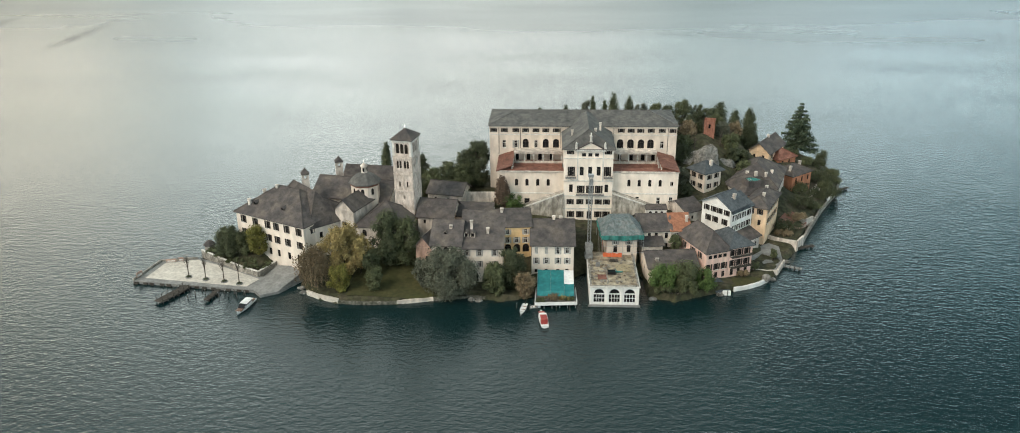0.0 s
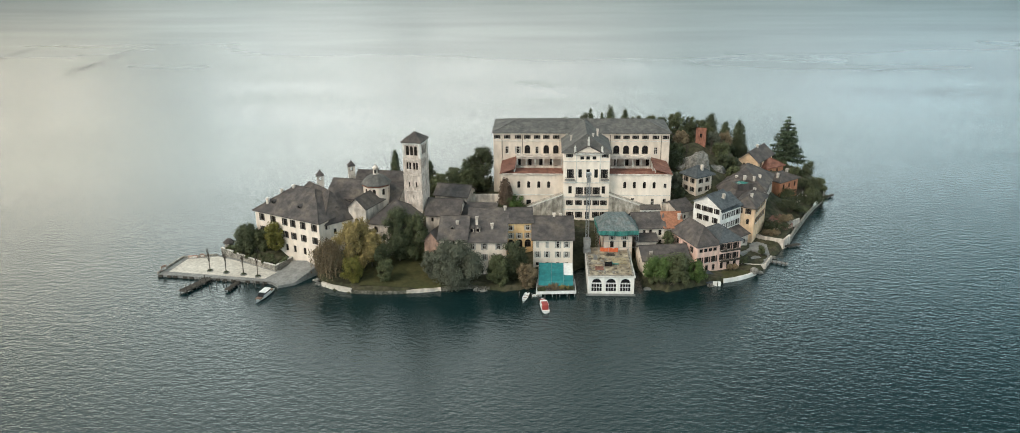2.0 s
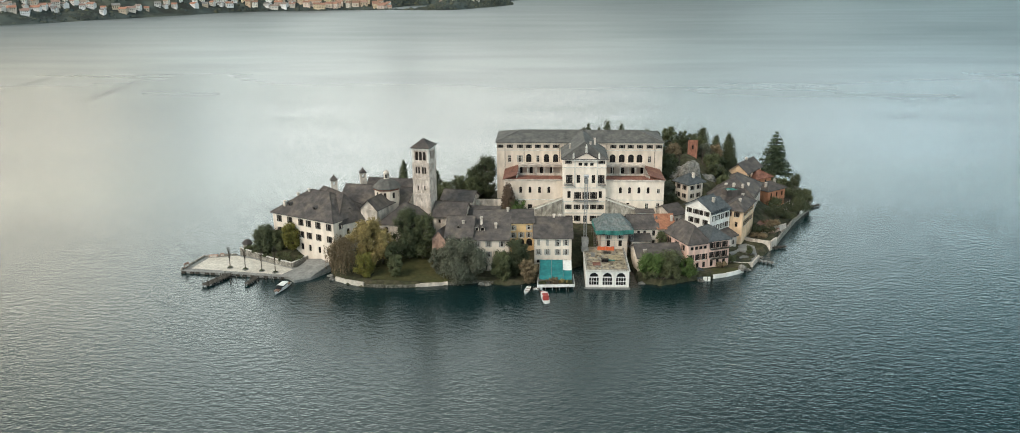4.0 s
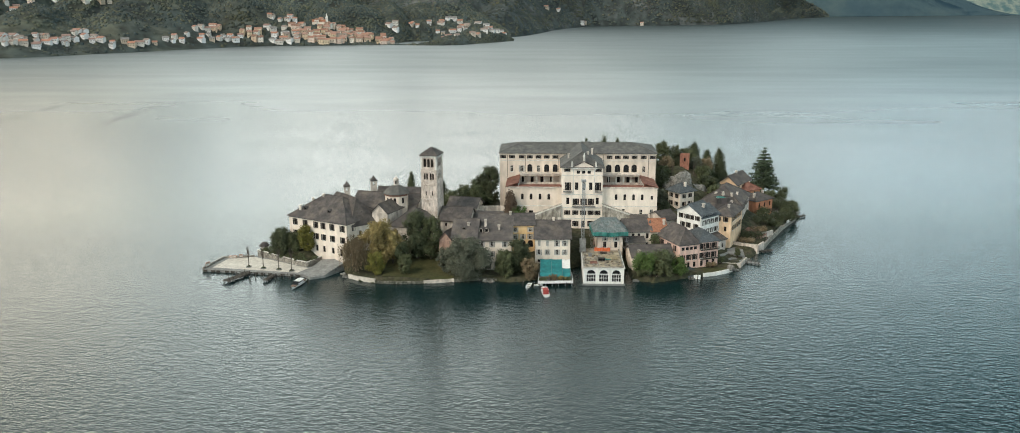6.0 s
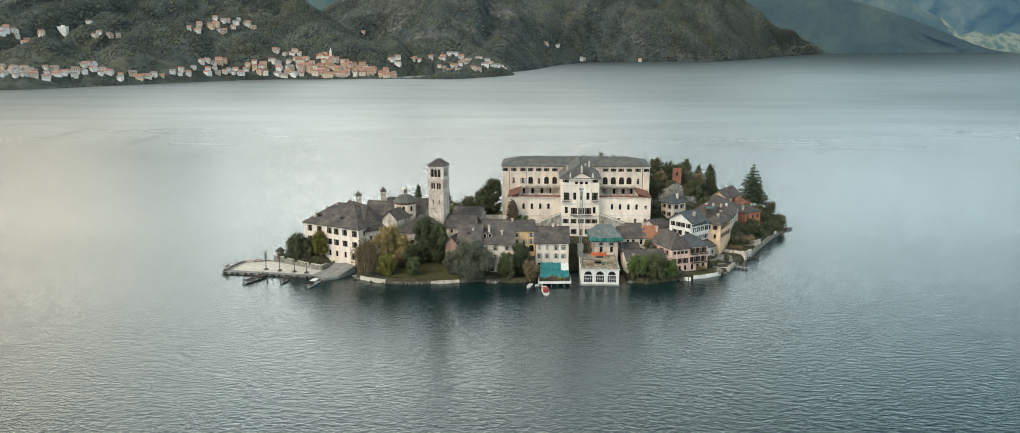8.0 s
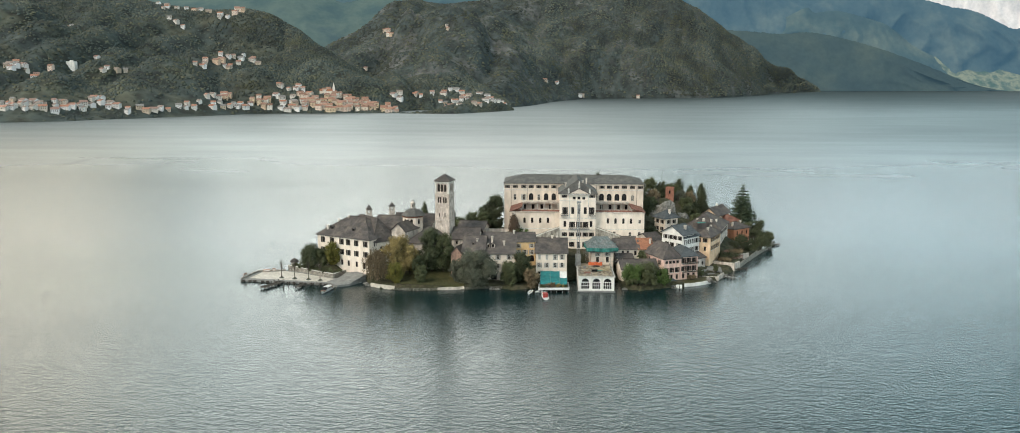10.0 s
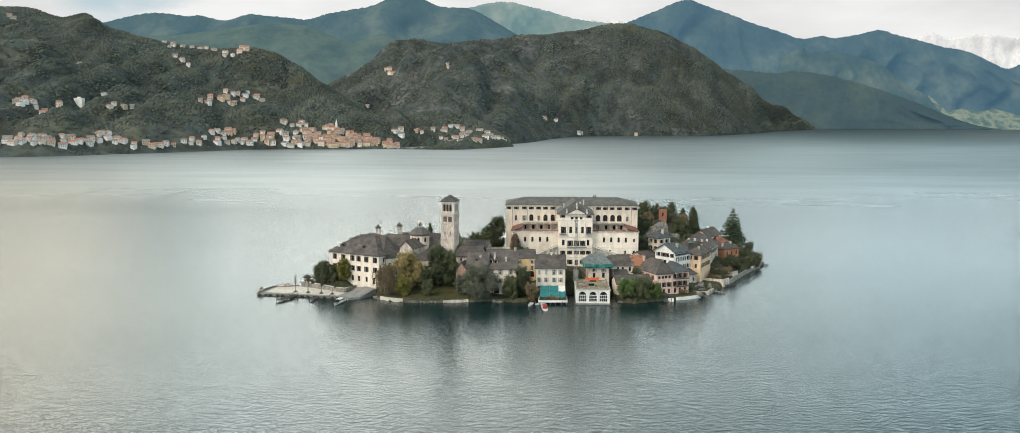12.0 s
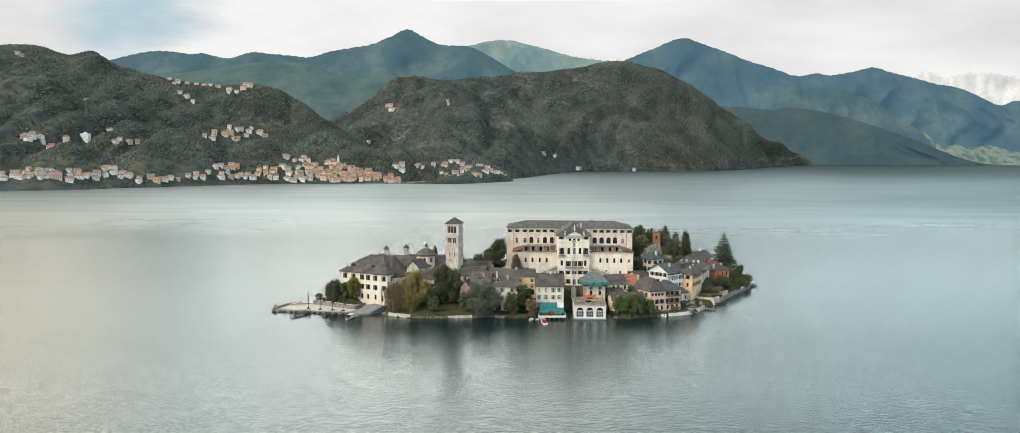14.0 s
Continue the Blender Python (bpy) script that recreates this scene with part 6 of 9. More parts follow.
        for y in np.linspace(yt + 2.0, yf - 4.5, 4):
            s = Shape()
            xx = inner - 0.3 * side * -1
            s.lathe([(0.26, 0), (0.22, 0.3), (0.19, 3.3), (0.28, 3.55)], (xx, y, zt - 1.6), 10)
            part_of("column", s.done("column", MARBLE), ob)
        # gallery along the wing
        gx0, gx1 = (ax + 5.6, cx0) if side < 0 else (cx1, bx - 6.4)
        s = Shape()
        s.box(gx0, 68.4, 29.3, gx1, yf - 0.004, 30.1)
        part_of("gallery_roof", s.done("gallery_roof", GREYED), ob)
        s = Shape()
        s.face((gx0, 68.2, 30.1), (gx1, 68.2, 30.1), (gx1, yf - 0.01, 30.35), (gx0, yf - 0.01, 30.35))
        part_of("gallery_deck", s.done("gallery_deck", GREYED), ob)
        n = 5
        for x in np.linspace(gx0 + 0.5, gx1 - 0.5, n + 1):
            s = Shape()
            s.lathe([(0.30, 0), (0.24, 0.3), (0.20, 3.5), (0.30, 3.9)], (x, 68.9, zt - 1.6), 10)
            part_of("column", s.done("column", MARBLE), ob)
        s = Shape()
        s.box(gx0, 68.6, zt - 1.6, gx1, 68.8, zt - 0.6)
        part_of("balustrade", s.done("balustrade", GREYED), ob)
        # string course of the lower block
        s = Shape()
        s.box(ax - 0.1, yt - 0.18, 18.6, bx - 0.02 if side < 0 else bx + 0.1, yt - 0.003, 18.9)
        part_of("string_course", s.done("string_course", MARBLE), ob)
        # buttressed stair ramp
        s = Shape()
        near, wide = (cx0, -23.5) if side < 0 else (cx1, 27.0)
        y0, y1 = yt - 3.4, yt - 0.01
        outline = [(near, 8.5), (near, 20.2), (wide, 14.2), (wide, 8.5)]
        for y in (y0, y1):
            pts = [(x, y, z) for x, z in outline]
            s.face(*(pts if (y == y0) == (side < 0) else reversed(pts)))
        for (xa, za_), (xb, zb_) in zip(outline, outline[1:] + outline[:1]):
            s.face((xa, y0, za_), (xb, y0, zb_), (xb, y1, zb_), (xa, y1, za_))
        part_of("stair_ramp", s.done("stair_ramp", RAMP), ob, label="stained stone ramp against the lower block")
        s = Shape()
        s.face((near, y0 - 0.15, 20.25), (near, y0 + 0.3, 20.25), (wide, y0 + 0.3, 14.25), (wide, y0 - 0.15, 14.25))
        s.face((near, y0 - 0.15, 19.8), (near, y0 - 0.15, 20.25), (wide, y0 - 0.15, 14.25), (wide, y0 - 0.15, 13.8))
        part_of("ramp_coping", s.done("ramp_coping", MARBLE), ob)
    for x, y, z in ((3.5, 58, 41.0), (-5.0, 60, 39.8), (5.6, 64, 41.4)):
        chimney(ob, x, y, z, 1.0, 0.7)
    return ob


seminary()


# ---- bell tower ----
def bell_tower():
    base, ang = Vector((-68.2, 37.0)), -11.0
    ob = thing("bell_tower", "tall pale stone bell tower with arched openings", "tower", pose(base.x, base.y, 0, 0, 0, ang))
    z0, ze = 4.0, 44.6
    s = Shape()
    depth = 8.3
    L = 7.0
    for a, b, n in (((0, 0), (L, 0), L), ((L, 0), (L, depth), depth), ((L, depth), (0, depth), L), ((0, depth), (0, 0), depth)):
        c = n / 2
        holes = [(c + d, 39.3, 1.3, 3.6, True) for d in (-1.6, 0, 1.6)]
        holes += [(c + d + e, 33.9, 0.85, 2.8, True) for d in (-1.35, 1.35) for e in (-0.52, 0.52)]
        holes += [(c + d, 27.0, 0.55, 2.0, False) for d in (-1.4, 1.4)]
        holes += [(c, 22.6, 0.5, 1.2, False), (c, 16.4, 0.5, 1.2, False)]
        wall_side(s, a, b, z0, ze, holes)
    part_of("wall", s.done("wall", TOWERSTONE), ob)
    for z in (25.0, 32.5, 38.3):
        s = Shape()
        s.box(0.5, 0.5, z, L - 0.5, depth - 0.5, z + 0.3)
        part_of("floor", s.done("floor", TIMBER), ob)
    # dark blocks added behind the openings, standing in for the unlit inside
    for z, top in ((38.7, 43.8), (32.9, 37.6), (26.0, 30.0)):
        s = Shape()
        for k in range(9):
            zz = z + (top - z) * k / 9
            s.box(1.0, 1.0, zz, L - 1.0, depth - 1.0, zz + (top - z) / 9 - 0.12)
        part_of("bell_frame", s.done("bell_frame", TIMBER), ob, label="dark block added to make the openings look unlit")
    # sunk panels framed by lesenes, and arched friezes
    for a, b, n in (((0, 0), (L, 0), L), ((L, 0), (L, depth), depth)):
        u = Vector((b[0] - a[0], b[1] - a[1], 0)).normalized()
        m = Matrix.Translation((*a, 0)) @ pose(0, 0, 0, 0, 0, math.degrees(math.atan2(u.y, u.x)))
        for zb, zt in ((20.6, 25.4), (26.0, 31.6), (32.6, 37.4), (38.4, 43.6)):
            s = Shape()
            for x in (0.0, n / 2 - 0.2 if zb == 26.0 else None, n - 0.75):
                if x is not None:
                    s.box(x, -0.14, zb, x + (0.75 if x in (0.0, n - 0.75) else 0.4), -0.004, zt, m)
            s.box(-0.14, -0.2, zt, n + 0.14, -0.004, zt + 0.5, m)
            for k in range(9):
                x = 0.9 + (n - 1.8) * k / 8
                s.box(x - 0.16, -0.13, zt - 0.4, x + 0.16, -0.005, zt, m)
            part_of("frieze", s.done("frieze", TOWERSTONE if zb < 37 else MARBLE), ob)
        for zb, xs in ((39.3, (-0.8, 0.8)), (33.9, (-1.3, 1.3))):
            for d in xs:
                s = Shape()
                s.tube([m @ Vector((n / 2 + d, 0.2, zb)), m @ Vector((n / 2 + d, 0.2, zb + 2.9))], [0.14, 0.12], 8)
                part_of("colonnette", s.done("colonnette", MARBLE), ob)
    me, top = roof_mesh("hip", L, depth, ze + 0.3, 2.8, 0.6, SLATE, depth / 2)
    part_of("roof", me, ob)
    s = Shape()
    s.lathe([(0.18, 0), (0.10, 0.5), (0.05, 1.6)], (L / 2, depth / 2, ze + 2.9), 8)
    part_of("finial", s.done("finial", MARBLE), ob)
    return ob


bell_tower()


# ---- church and western houses ----
house("villa", "large ivory three-storey villa with a grey slab hip roof", (-124.9, 32.5), (-96.7, 17.9), 22.5, 0.5, 19.0, "hip", 7.8, IVORY, SLATE, [
    ("front", (3.4, 9.1, 15.0, 29.4), 15.2, 1.3, 2.7, "dshut"), ("front", (19.0, 23.9), 15.2, 1.3, 2.7, "dshut"),
    ("front", (3.4, 9.1, 15.0, 19.0, 23.9, 29.4), 10.3, 1.3, 2.6, "dshut"), ("front", (3.4, 9.1, 15.0, 19.0, 23.9), 5.2, 1.3, 2.6, "dark"), ("front", (28.4,), 4.6, 1.5, 3.2, "door"),
    ("right", (4.5, 11.5), 15.2, 1.2, 2.5, "dshut"), ("left", (4, 9, 13), 15.2, 1.2, 2.5, "dshut"), ("left", (4, 9, 13), 10.3, 1.2, 2.5, "dshut")],
    ridge=11.0, category="villa", dormers=((6.6, 3.0, 21.3), (19.6, 3.2, 21.4)), chimneys=((4.2, 3.0, 20.8, 1.9), (11, 10.4, 25.2, 1.6), (7.0, 8.0, 23.6, 1.6)))
house("church_wing", "white wing with a steep dark slab roof beside the church", (-95.4, 21.5), (-85.8, 30.6), 29, 5.0, 17.2, "hip", 9.7, IVORY, SLATE, [
    ("front", (4.0, 8.0, 11.2), 12.4, 1.2, 2.2, "dark"), ("front", (4.0, 8.0), 8.0, 1.2, 2.2, "dark")], category="church", dormers=((6.6, 2.6, 20.4),))
house("church", "old church nave with a grey slab gable roof", (-101, 47), (-72, 41), 17, 6.0, 19.5, "gable_x", 5.0, GREYED, SLATE, [
    ("front", (5, 10, 14), 16.2, 1.0, 1.6, "dark", True), ("right", (5, 12), 14, 1.0, 2.0, "dark", True)], category="church")
house("church_transept", "church block with a high grey slab roof", (-94, 66), (-72, 63), 13, 5.0, 18.6, "gable_x", 4.4, GREYED, SLATE, [("front", (8, 16), 15, 1.2, 2.0, "dark", True)], category="church")
house("chapel", "white plastered chapel with a gabled slab roof", (-88.3, 29.6), (-81.4, 27.0), 14, 5.0, 21.6, "gable_y", 3.4, GREYED, SLATE, [
    ("front", (3.4,), 12.4, 2.0, 4.4, "dark"), ("front", (3.4,), 22.0, 0.0001, 0.0001, "void")], category="chapel")
house("church_aisle", "rubble church aisle with a broad slab hip roof", (-80.6, 26.2), (-63.5, 23.4), 17, 3.0, 16.4, "hip", 6.2, GREYED, SLATE, [
    ("front", (3.0, 8.5, 13.5), 12.6, 1.6, 2.4, "dark", True)], category="church", dormers=((12.6, 2.6, 18.4, 1.1, 0.9),))


def octagon_dome():
    ob = thing("church_dome", "octagonal cream drum with slab roof and small lantern", "dome", pose(-79.9, 42.2, 0))
    s = Shape()
    r = 5.1
    pts = [(r * math.cos(math.pi / 8 + k * math.pi / 4), r * math.sin(math.pi / 8 + k * math.pi / 4)) for k in range(8)]
    for a, b in zip(pts, pts[1:] + pts[:1]):
        n = math.hypot(b[0] - a[0], b[1] - a[1])
        _, u = wall_side(s, a, b, 17.0, 26.4, [(n / 2, 23.0, 1.2, 2.5, True)])
        fit_windows(ob, a, u, [(n / 2, 23.0, 1.2, 2.5, True)], ["dark"])
    part_of("wall", s.done("wall", CREAM), ob)
    s = Shape()
    s.lathe([(5.5, 26.2), (5.5, 26.9), (5.3, 26.9)], sides=8)
    part_of("cornice", s.done("cornice", TILE), ob, label="red tile edge under the roof")
    s = Shape()
    s.lathe([(6.0, 26.9), (6.0, 27.15), (3.6, 29.4), (1.3, 30.4)], sides=8)
    part_of("roof", s.done("roof", SLATE_PALE), ob)
    s = Shape()
    s.lathe([(1.2, 30.0), (1.25, 30.5), (1.05, 30.6), (1.05, 32.6), (1.35, 32.7), (1.3, 33.0), (0.5, 33.7), (0.12, 34.0), (0.06, 34.9)], sides=8)
    lantern = part_of("lantern", s.done("lantern", GREYED), ob)
    for k in range(4):
        s = Shape()
        q = math.pi / 4 * (2 * k) - math.pi / 2
        s.box(-0.3, -1.12, 30.9, 0.3, -0.9, 32.3, pose(0, 0, 0, 0, 0, math.degrees(q) + 90))
        part_of("lantern_window", s.done("lantern_window", GLASS), lantern)


octagon_dome()


def turret(x, y, z0, ztop, w, label):
    ob = thing("turret", label, "turret", pose(x, y, 0, 0, 0, 20), group="church turrets")
    s = Shape()
    h = w / 2
    ze = ztop - 2.4
    for a, b in (((-h, -h), (h, -h)), ((h, -h), (h, h)), ((h, h), (-h, h)), ((-h, h), (-h, -h))):
        wall_side(s, a, b, z0, ze, [(h, ze - 2.2, 0.9, 1.7, True)])
    part_of("wall", s.done("wall", GREYED), ob)
    s = Shape()
    s.lathe([(h * 1.75, ze), (h * 1.75, ze + 0.2), (h * 0.6, ze + 1.3), (0.1, ztop)], sides=4)
    part_of("roof", s.done("roof", SLATE), ob)


turret(-101.7, 42.6, 20, 32.0, 2.5, "small square plastered turret with pointed slab roof")
turret(-93.6, 60.4, 18, 30.8, 2.6, "small square plastered bell turret with pointed slab roof")

# ---- waterfront houses ----
house("rose_house", "faded rose plaster house with a low slab roof", (-58.5, 17.5), (-52.9, 15.6), 13, 2.0, 13.0, "gable_y", 3.4, ROSE, SLATE, [
    ("front", (4.2,), 8.0, 1.2, 1.6, "dark"), ("front", (2.0,), 3.6, 1.4, 2.4, "door")])
house("loggia_house", "old house with an arcaded top-floor loggia", (-52.6, 13.7), (-42.9, 13.3), 17, 1.5, 15.0, "gable_x", 5.6, GREYED, SLATE, [
    ("front", (2.6, 5.0, 7.4), 11.6, 1.9, 2.6, "dark", True), ("front", (2, 5, 8), 6.5, 1.2, 2.0, "dshut"), ("left", (8.5,), 13.0, 1.6, 2.4, "dark")], chimneys=((6.0, 5.5, 18.4, 0.8),), dormers=((4.4, 3.2, 17.3, 1.0, 0.8),))
house("white_house", "white waterfront house with grey shutters", (-42.5, 12.8), (-28.8, 13.0), 35, 1.5, 14.2, "gable_x", 6.5, IVORY, SLATE, [
    ("front", (1.9, 6.1, 11.2), 11.3, 1.1, 2.3, "gshut"), ("front", (1.9, 6.1, 11.2), 7.2, 1.1, 2.3, "gshut"), ("front", (4.2, 8.6), 2.0, 2.6, 3.6, "dark", True)],
    chimneys=((8.6, 6.5, 16.9, 1.3), (3.0, 8.6, 17.6, 2.4), (13.0, 16.5, 20.4, 1.0)), dormers=((1.4, 4.6, 16.1, 1.4, 1.5, IVORY), (3.6, 4.6, 16.1, 1.5, 1.5, IVORY)))
house("yellow_house", "yellow house with an arcaded ground floor", (-28.7, 22.6), (-19.4, 23.4), 17, 1.5, 17.8, "gable_x", 2.8, YELLOW, SLATE, [
    ("front", (1.3, 4.4, 7.5), 8.4, 2.3, 3.0, "dark", True), ("front", (1.3, 7.5), 15.0, 1.2, 1.9, "gshut"), ("front", (1.3, 4.4, 7.5), 11.8, 1.2, 2.2, "gshut"), ("front", (1.3, 4.4, 7.5), 3.0, 2.0, 3.2, "dark", True)], over=0.5)
house("white_house", "tall white house with slab roof beside the awning", (-19.1, 16.1), (-4.9, 16.3), 23, 1.5, 14.1, "gable_x", 4.6, IVORY, SLATE, [
    ("front", (1.6, 5.0), 11.0, 1.1, 2.3, "closed"), ("front", (8.9,), 10.8, 1.1, 2.6, "gshut"), ("front", (12.0,), 11.0, 1.1, 2.3, "gshut"),
    ("front", (1.6, 5.0, 8.9, 12.0), 7.2, 1.1, 2.3, "gshut"), ("front", (1.6, 5.0, 8.9, 12.0), 4.0, 1.1, 1.3, "dark"), ("right", (4, 9), 11.0, 1.1, 2.0, "gshut"), ("right", (4, 9), 7.0, 1.1, 2.0, "gshut")],
    chimneys=((7.6, 11.4, 18.6, 0.9), (10.0, 12.0, 18.4, 0.7)))
house("stone_cottage", "low cottage with a mossy slab roof behind the tower", (-60, 34), (-47.5, 32.5), 13, 5.0, 17.0, "gable_x", 4.2, GREYED, SLATE, [("front", (2.5, 6.5, 10), 14.2, 0.9, 1.5, "dark")])
house("stone_cottage", "dark-roofed cottage above the church garden", (-59, 54), (-46, 51), 10, 7.0, 18.5, "gable_x", 3.0, GREYED, SLATE, [("front", (3, 8), 15.5, 0.9, 1.5, "dark")])
house("stone_cottage", "long low building with a slab roof", (-46.8, 37.5), (-34.4, 36.5), 7, 6.0, 15.8, "shed", 2.2, GREYED, SLATE, [("front", (3, 8), 12.5, 0.9, 1.4, "dark")])

# ---- eastern houses ----
house("low_house", "low white outbuilding with a grey slab roof", (20.3, 13.8), (36.6, 15.8), 13, 1.0, 7.3, "gable_x", 3.0, IVORY, SLATE, [("front", (3, 7, 12), 3.6, 1.0, 1.6, "dark"), ("left", (6,), 3.6, 1.0, 1.8, "dark")], chimneys=((3.0, 2.2, 8.6, 0.4),))
house("row_house", "white two-storey house with a grey slab roof", (18.4, 31.0), (29.6, 32.0), 13, 2.5, 13.3, "gable_x", 3.6, IVORY, SLATE, [
    ("front", (3.6, 6.0, 9.6), 10.2, 1.1, 2.2, "dark"), ("front", (6.0, 9.6), 6.2, 1.1, 2.2, "dark")])
house("row_house", "cream house with an orange tiled roof", (29.75, 32.0), (36.2, 32.6), 13, 2.5, 13.3, "gable_x", 3.6, CREAM, TILE_BRIGHT, [("front", (1.8, 4.6), 10.2, 1.0, 2.0, "gshut"), ("front", (1.8, 4.6), 6.2, 1.0, 2.0, "gshut")], chimneys=((5.8, 3.2, 15.2, 1.6),))
house("garden_pavilion", "small white pavilion with three arched openings", (22.3, 47), (29.8, 47.2), 3.4, 8.0, 15.0, "shed", 0.6, WHITE, SLATE, [("front", (1.6, 3.7, 5.8), 12.9, 1.1, 1.5, "dark", True)], over=0.3)
house("annex", "small white annex with a lean-to roof", (18.9, 26.3), (26.2, 26.9), 4.5, 2.5, 9.8, "shed", 1.2, IVORY, SLATE, [("front", (2.0, 4.5), 6.6, 1.3, 1.6, "dark")])
house("pink_house", "pale pink house with loggia and slab roof", (39.4, 15.9), (47.6, 19.3), 18, 1.5, 12.0, "hip", 5.6, PINK, SLATE, [
    ("front", (1.5, 3.4, 5.3, 7.2), 9.4, 1.4, 1.3, "dark"), ("front", (1.2, 4.2, 7.0), 5.2, 1.2, 2.3, "dshut"), ("front", (1.2, 4.2, 7.0), 2.0, 1.2, 2.2, "dark"), ("left", (4, 9, 14), 8.4, 1.1, 2.2, "dshut")], ridge=4.0, chimneys=((4.6, 5.0, 15.2, 1.2),))
house("pink_house", "deep pink house with balconies and blue-grey slab roof", (47.7, 19.35), (56.0, 22.8), 13, 1.5, 12.4, "hip", 3.4, PINK, SLATE_BLUE, [
    ("front", (1.4, 4.1, 6.9), 9.2, 1.2, 2.3, "dshut"), ("front", (1.4, 4.1, 6.9), 5.4, 1.2, 2.3, "dshut"), ("front", (1.4, 4.1, 6.9), 2.0, 1.3, 2.4, "dark"), ("right", (3, 7), 9.2, 1.2, 2.2, "dshut")], balconies=((0.3, 8.8, 8.9), (0.3, 8.8, 5.0)))
house("white_villa", "white gabled villa with dark shutters", (42.4, 46.4), (51.0, 37.6), 9, 6.0, 19.2, "gable_y", 3.5, WHITE, SLATE_BLUE, [
    ("front", (2.0, 5.0, 7.6, 10.6), 16.2, 1.2, 2.0, "dshut"), ("front", (3.0, 6.0, 10.0), 12.4, 1.2, 2.2, "dshut"), ("right", (2, 4.6, 7), 15.8, 1.1, 2.2, "dshut"), ("right", (2, 4.6, 7), 11.8, 1.1, 2.2, "dshut")], over=1.1, chimneys=((9.5, 5.5, 20.6, 1.6),))
house("white_villa", "lower white wing with dark shutters", (51.6, 38.0), (60.6, 46.6), 12, 4.0, 17.6, "gable_x", 3.4, WHITE, SLATE_BLUE, [
    ("front", (1.6, 4.4, 7.4, 10.4), 14.2, 1.1, 2.1, "dshut"), ("front", (1.6, 4.4, 7.4, 10.4), 10.2, 1.1, 2.1, "dshut"), ("right", (3, 8), 14.0, 1.1, 2.0, "dshut")], over=0.7, chimneys=((4.5, 4.0, 19.6, 1.3),))
house("slab_house", "stone house with a broad grey slab roof among the eastern roofs", (60.8, 60.5), (72.8, 64.5), 15, 5.0, 16.2, "hip", 4.6, GREYED, SLATE, [("front", (3, 8), 12.8, 1.0, 1.8, "dark"), ("right", (4, 9), 12.8, 1.0, 1.8, "dark")], over=0.8, chimneys=((4, 4, 18.4, 1.3), (9, 8, 20.0, 1.2)))
house("amber_house", "long amber-yellow house with a slab roof", (65.4, 44.6), (73.6, 60.6), 8.2, 2.5, 17.0, "hip", 2.6, AMBER, SLATE, [
    ("front", spread_x(5, 1.5, 16.5), 14.0, 1.1, 2.1, "dshut"), ("front", spread_x(5, 1.5, 16.5), 9.8, 1.1, 2.2, "dshut"), ("left", (2.5, 5.8), 14.0, 1.1, 2.1, "dshut"), ("left", (2.5, 5.8), 9.8, 1.1, 2.1, "dark")], over=0.8, chimneys=((6, 3, 18.6, 1.2), (14, 4, 18.8, 1.0)))
house("slab_house", "big house with a broad dark slab roof", (74.2, 66.5), (83.6, 91.0), 19, 2.5, 16.8, "hip", 6.0, GREYED, SLATE, [
    ("front", spread_x(6, 2, 24), 13.2, 1.1, 2.0, "dshut"), ("front", spread_x(6, 2, 24), 9.2, 1.1, 2.0, "dark")], chimneys=((4, 5, 19.2, 1.3), (10, 3.5, 18.6, 1.2), (2.5, 12, 19.4, 1.2)))
house("amber_house", "cream-yellow gabled house with a grey roof", (73.6, 113.5), (81.0, 108.5), 18, 6.0, 17.4, "gable_y", 3.6, AMBER, SLATE, [("front", (2.5, 6.5), 13.6, 1.0, 2.2, "dark"), ("right", (4, 9, 14), 13.6, 1.0, 2.2, "dshut")], over=1.0, chimneys=((4.4, 10, 20.8, 1.0),))
house("orange_house", "orange plaster house with a tiled roof", (87.6, 92.6), (97.4, 100.6), 10, 3.0, 12.4, "hip", 2.6, ORANGE, SLATE, [
    ("front", (2.6, 6.6, 10.6), 8.8, 1.1, 2.2, "dark"), ("front", (2.6, 6.6, 10.6), 5.0, 1.1, 2.2, "dark")], chimneys=((2.0, 3.0, 13.6, 1.4), (11.0, 5.0, 13.6, 1.4)))
house("tiled_house", "house with a red-orange tiled roof", (86, 111), (95, 117), 9, 4.0, 13.6, "hip", 2.8, ORANGE, TILE, [("front", (3, 7), 10.4, 1.1, 2.0, "dark")])
house("small_villa", "small cream villa with a blue-grey hip roof", (41.9, 73.8), (46.6, 67.2), 8.6, 12.5, 22.6, "hip", 2.8, CREAM, SLATE_BLUE, [
    ("front", (2.2, 5.8), 19.2, 1.1, 1.9, "dshut"), ("front", (2.2, 5.8), 15.6, 1.1, 1.9, "dshut"), ("right", (2.4, 6.2), 19.2, 1.1, 1.9, "dshut"), ("right", (2.4, 6.2), 15.6, 1.1, 1.9, "dshut")], over=1.1, chimneys=((6.2, 4.6, 24.6, 1.0),))
house("stone_shed", "stone shed with a dark slab roof", (36.8, 45.5), (43.2, 49.5), 12, 8.0, 14.6, "gable_x", 2.6, GREYED, SLATE, [("front", (3,), 11.5, 1.0, 1.4, "dark")])
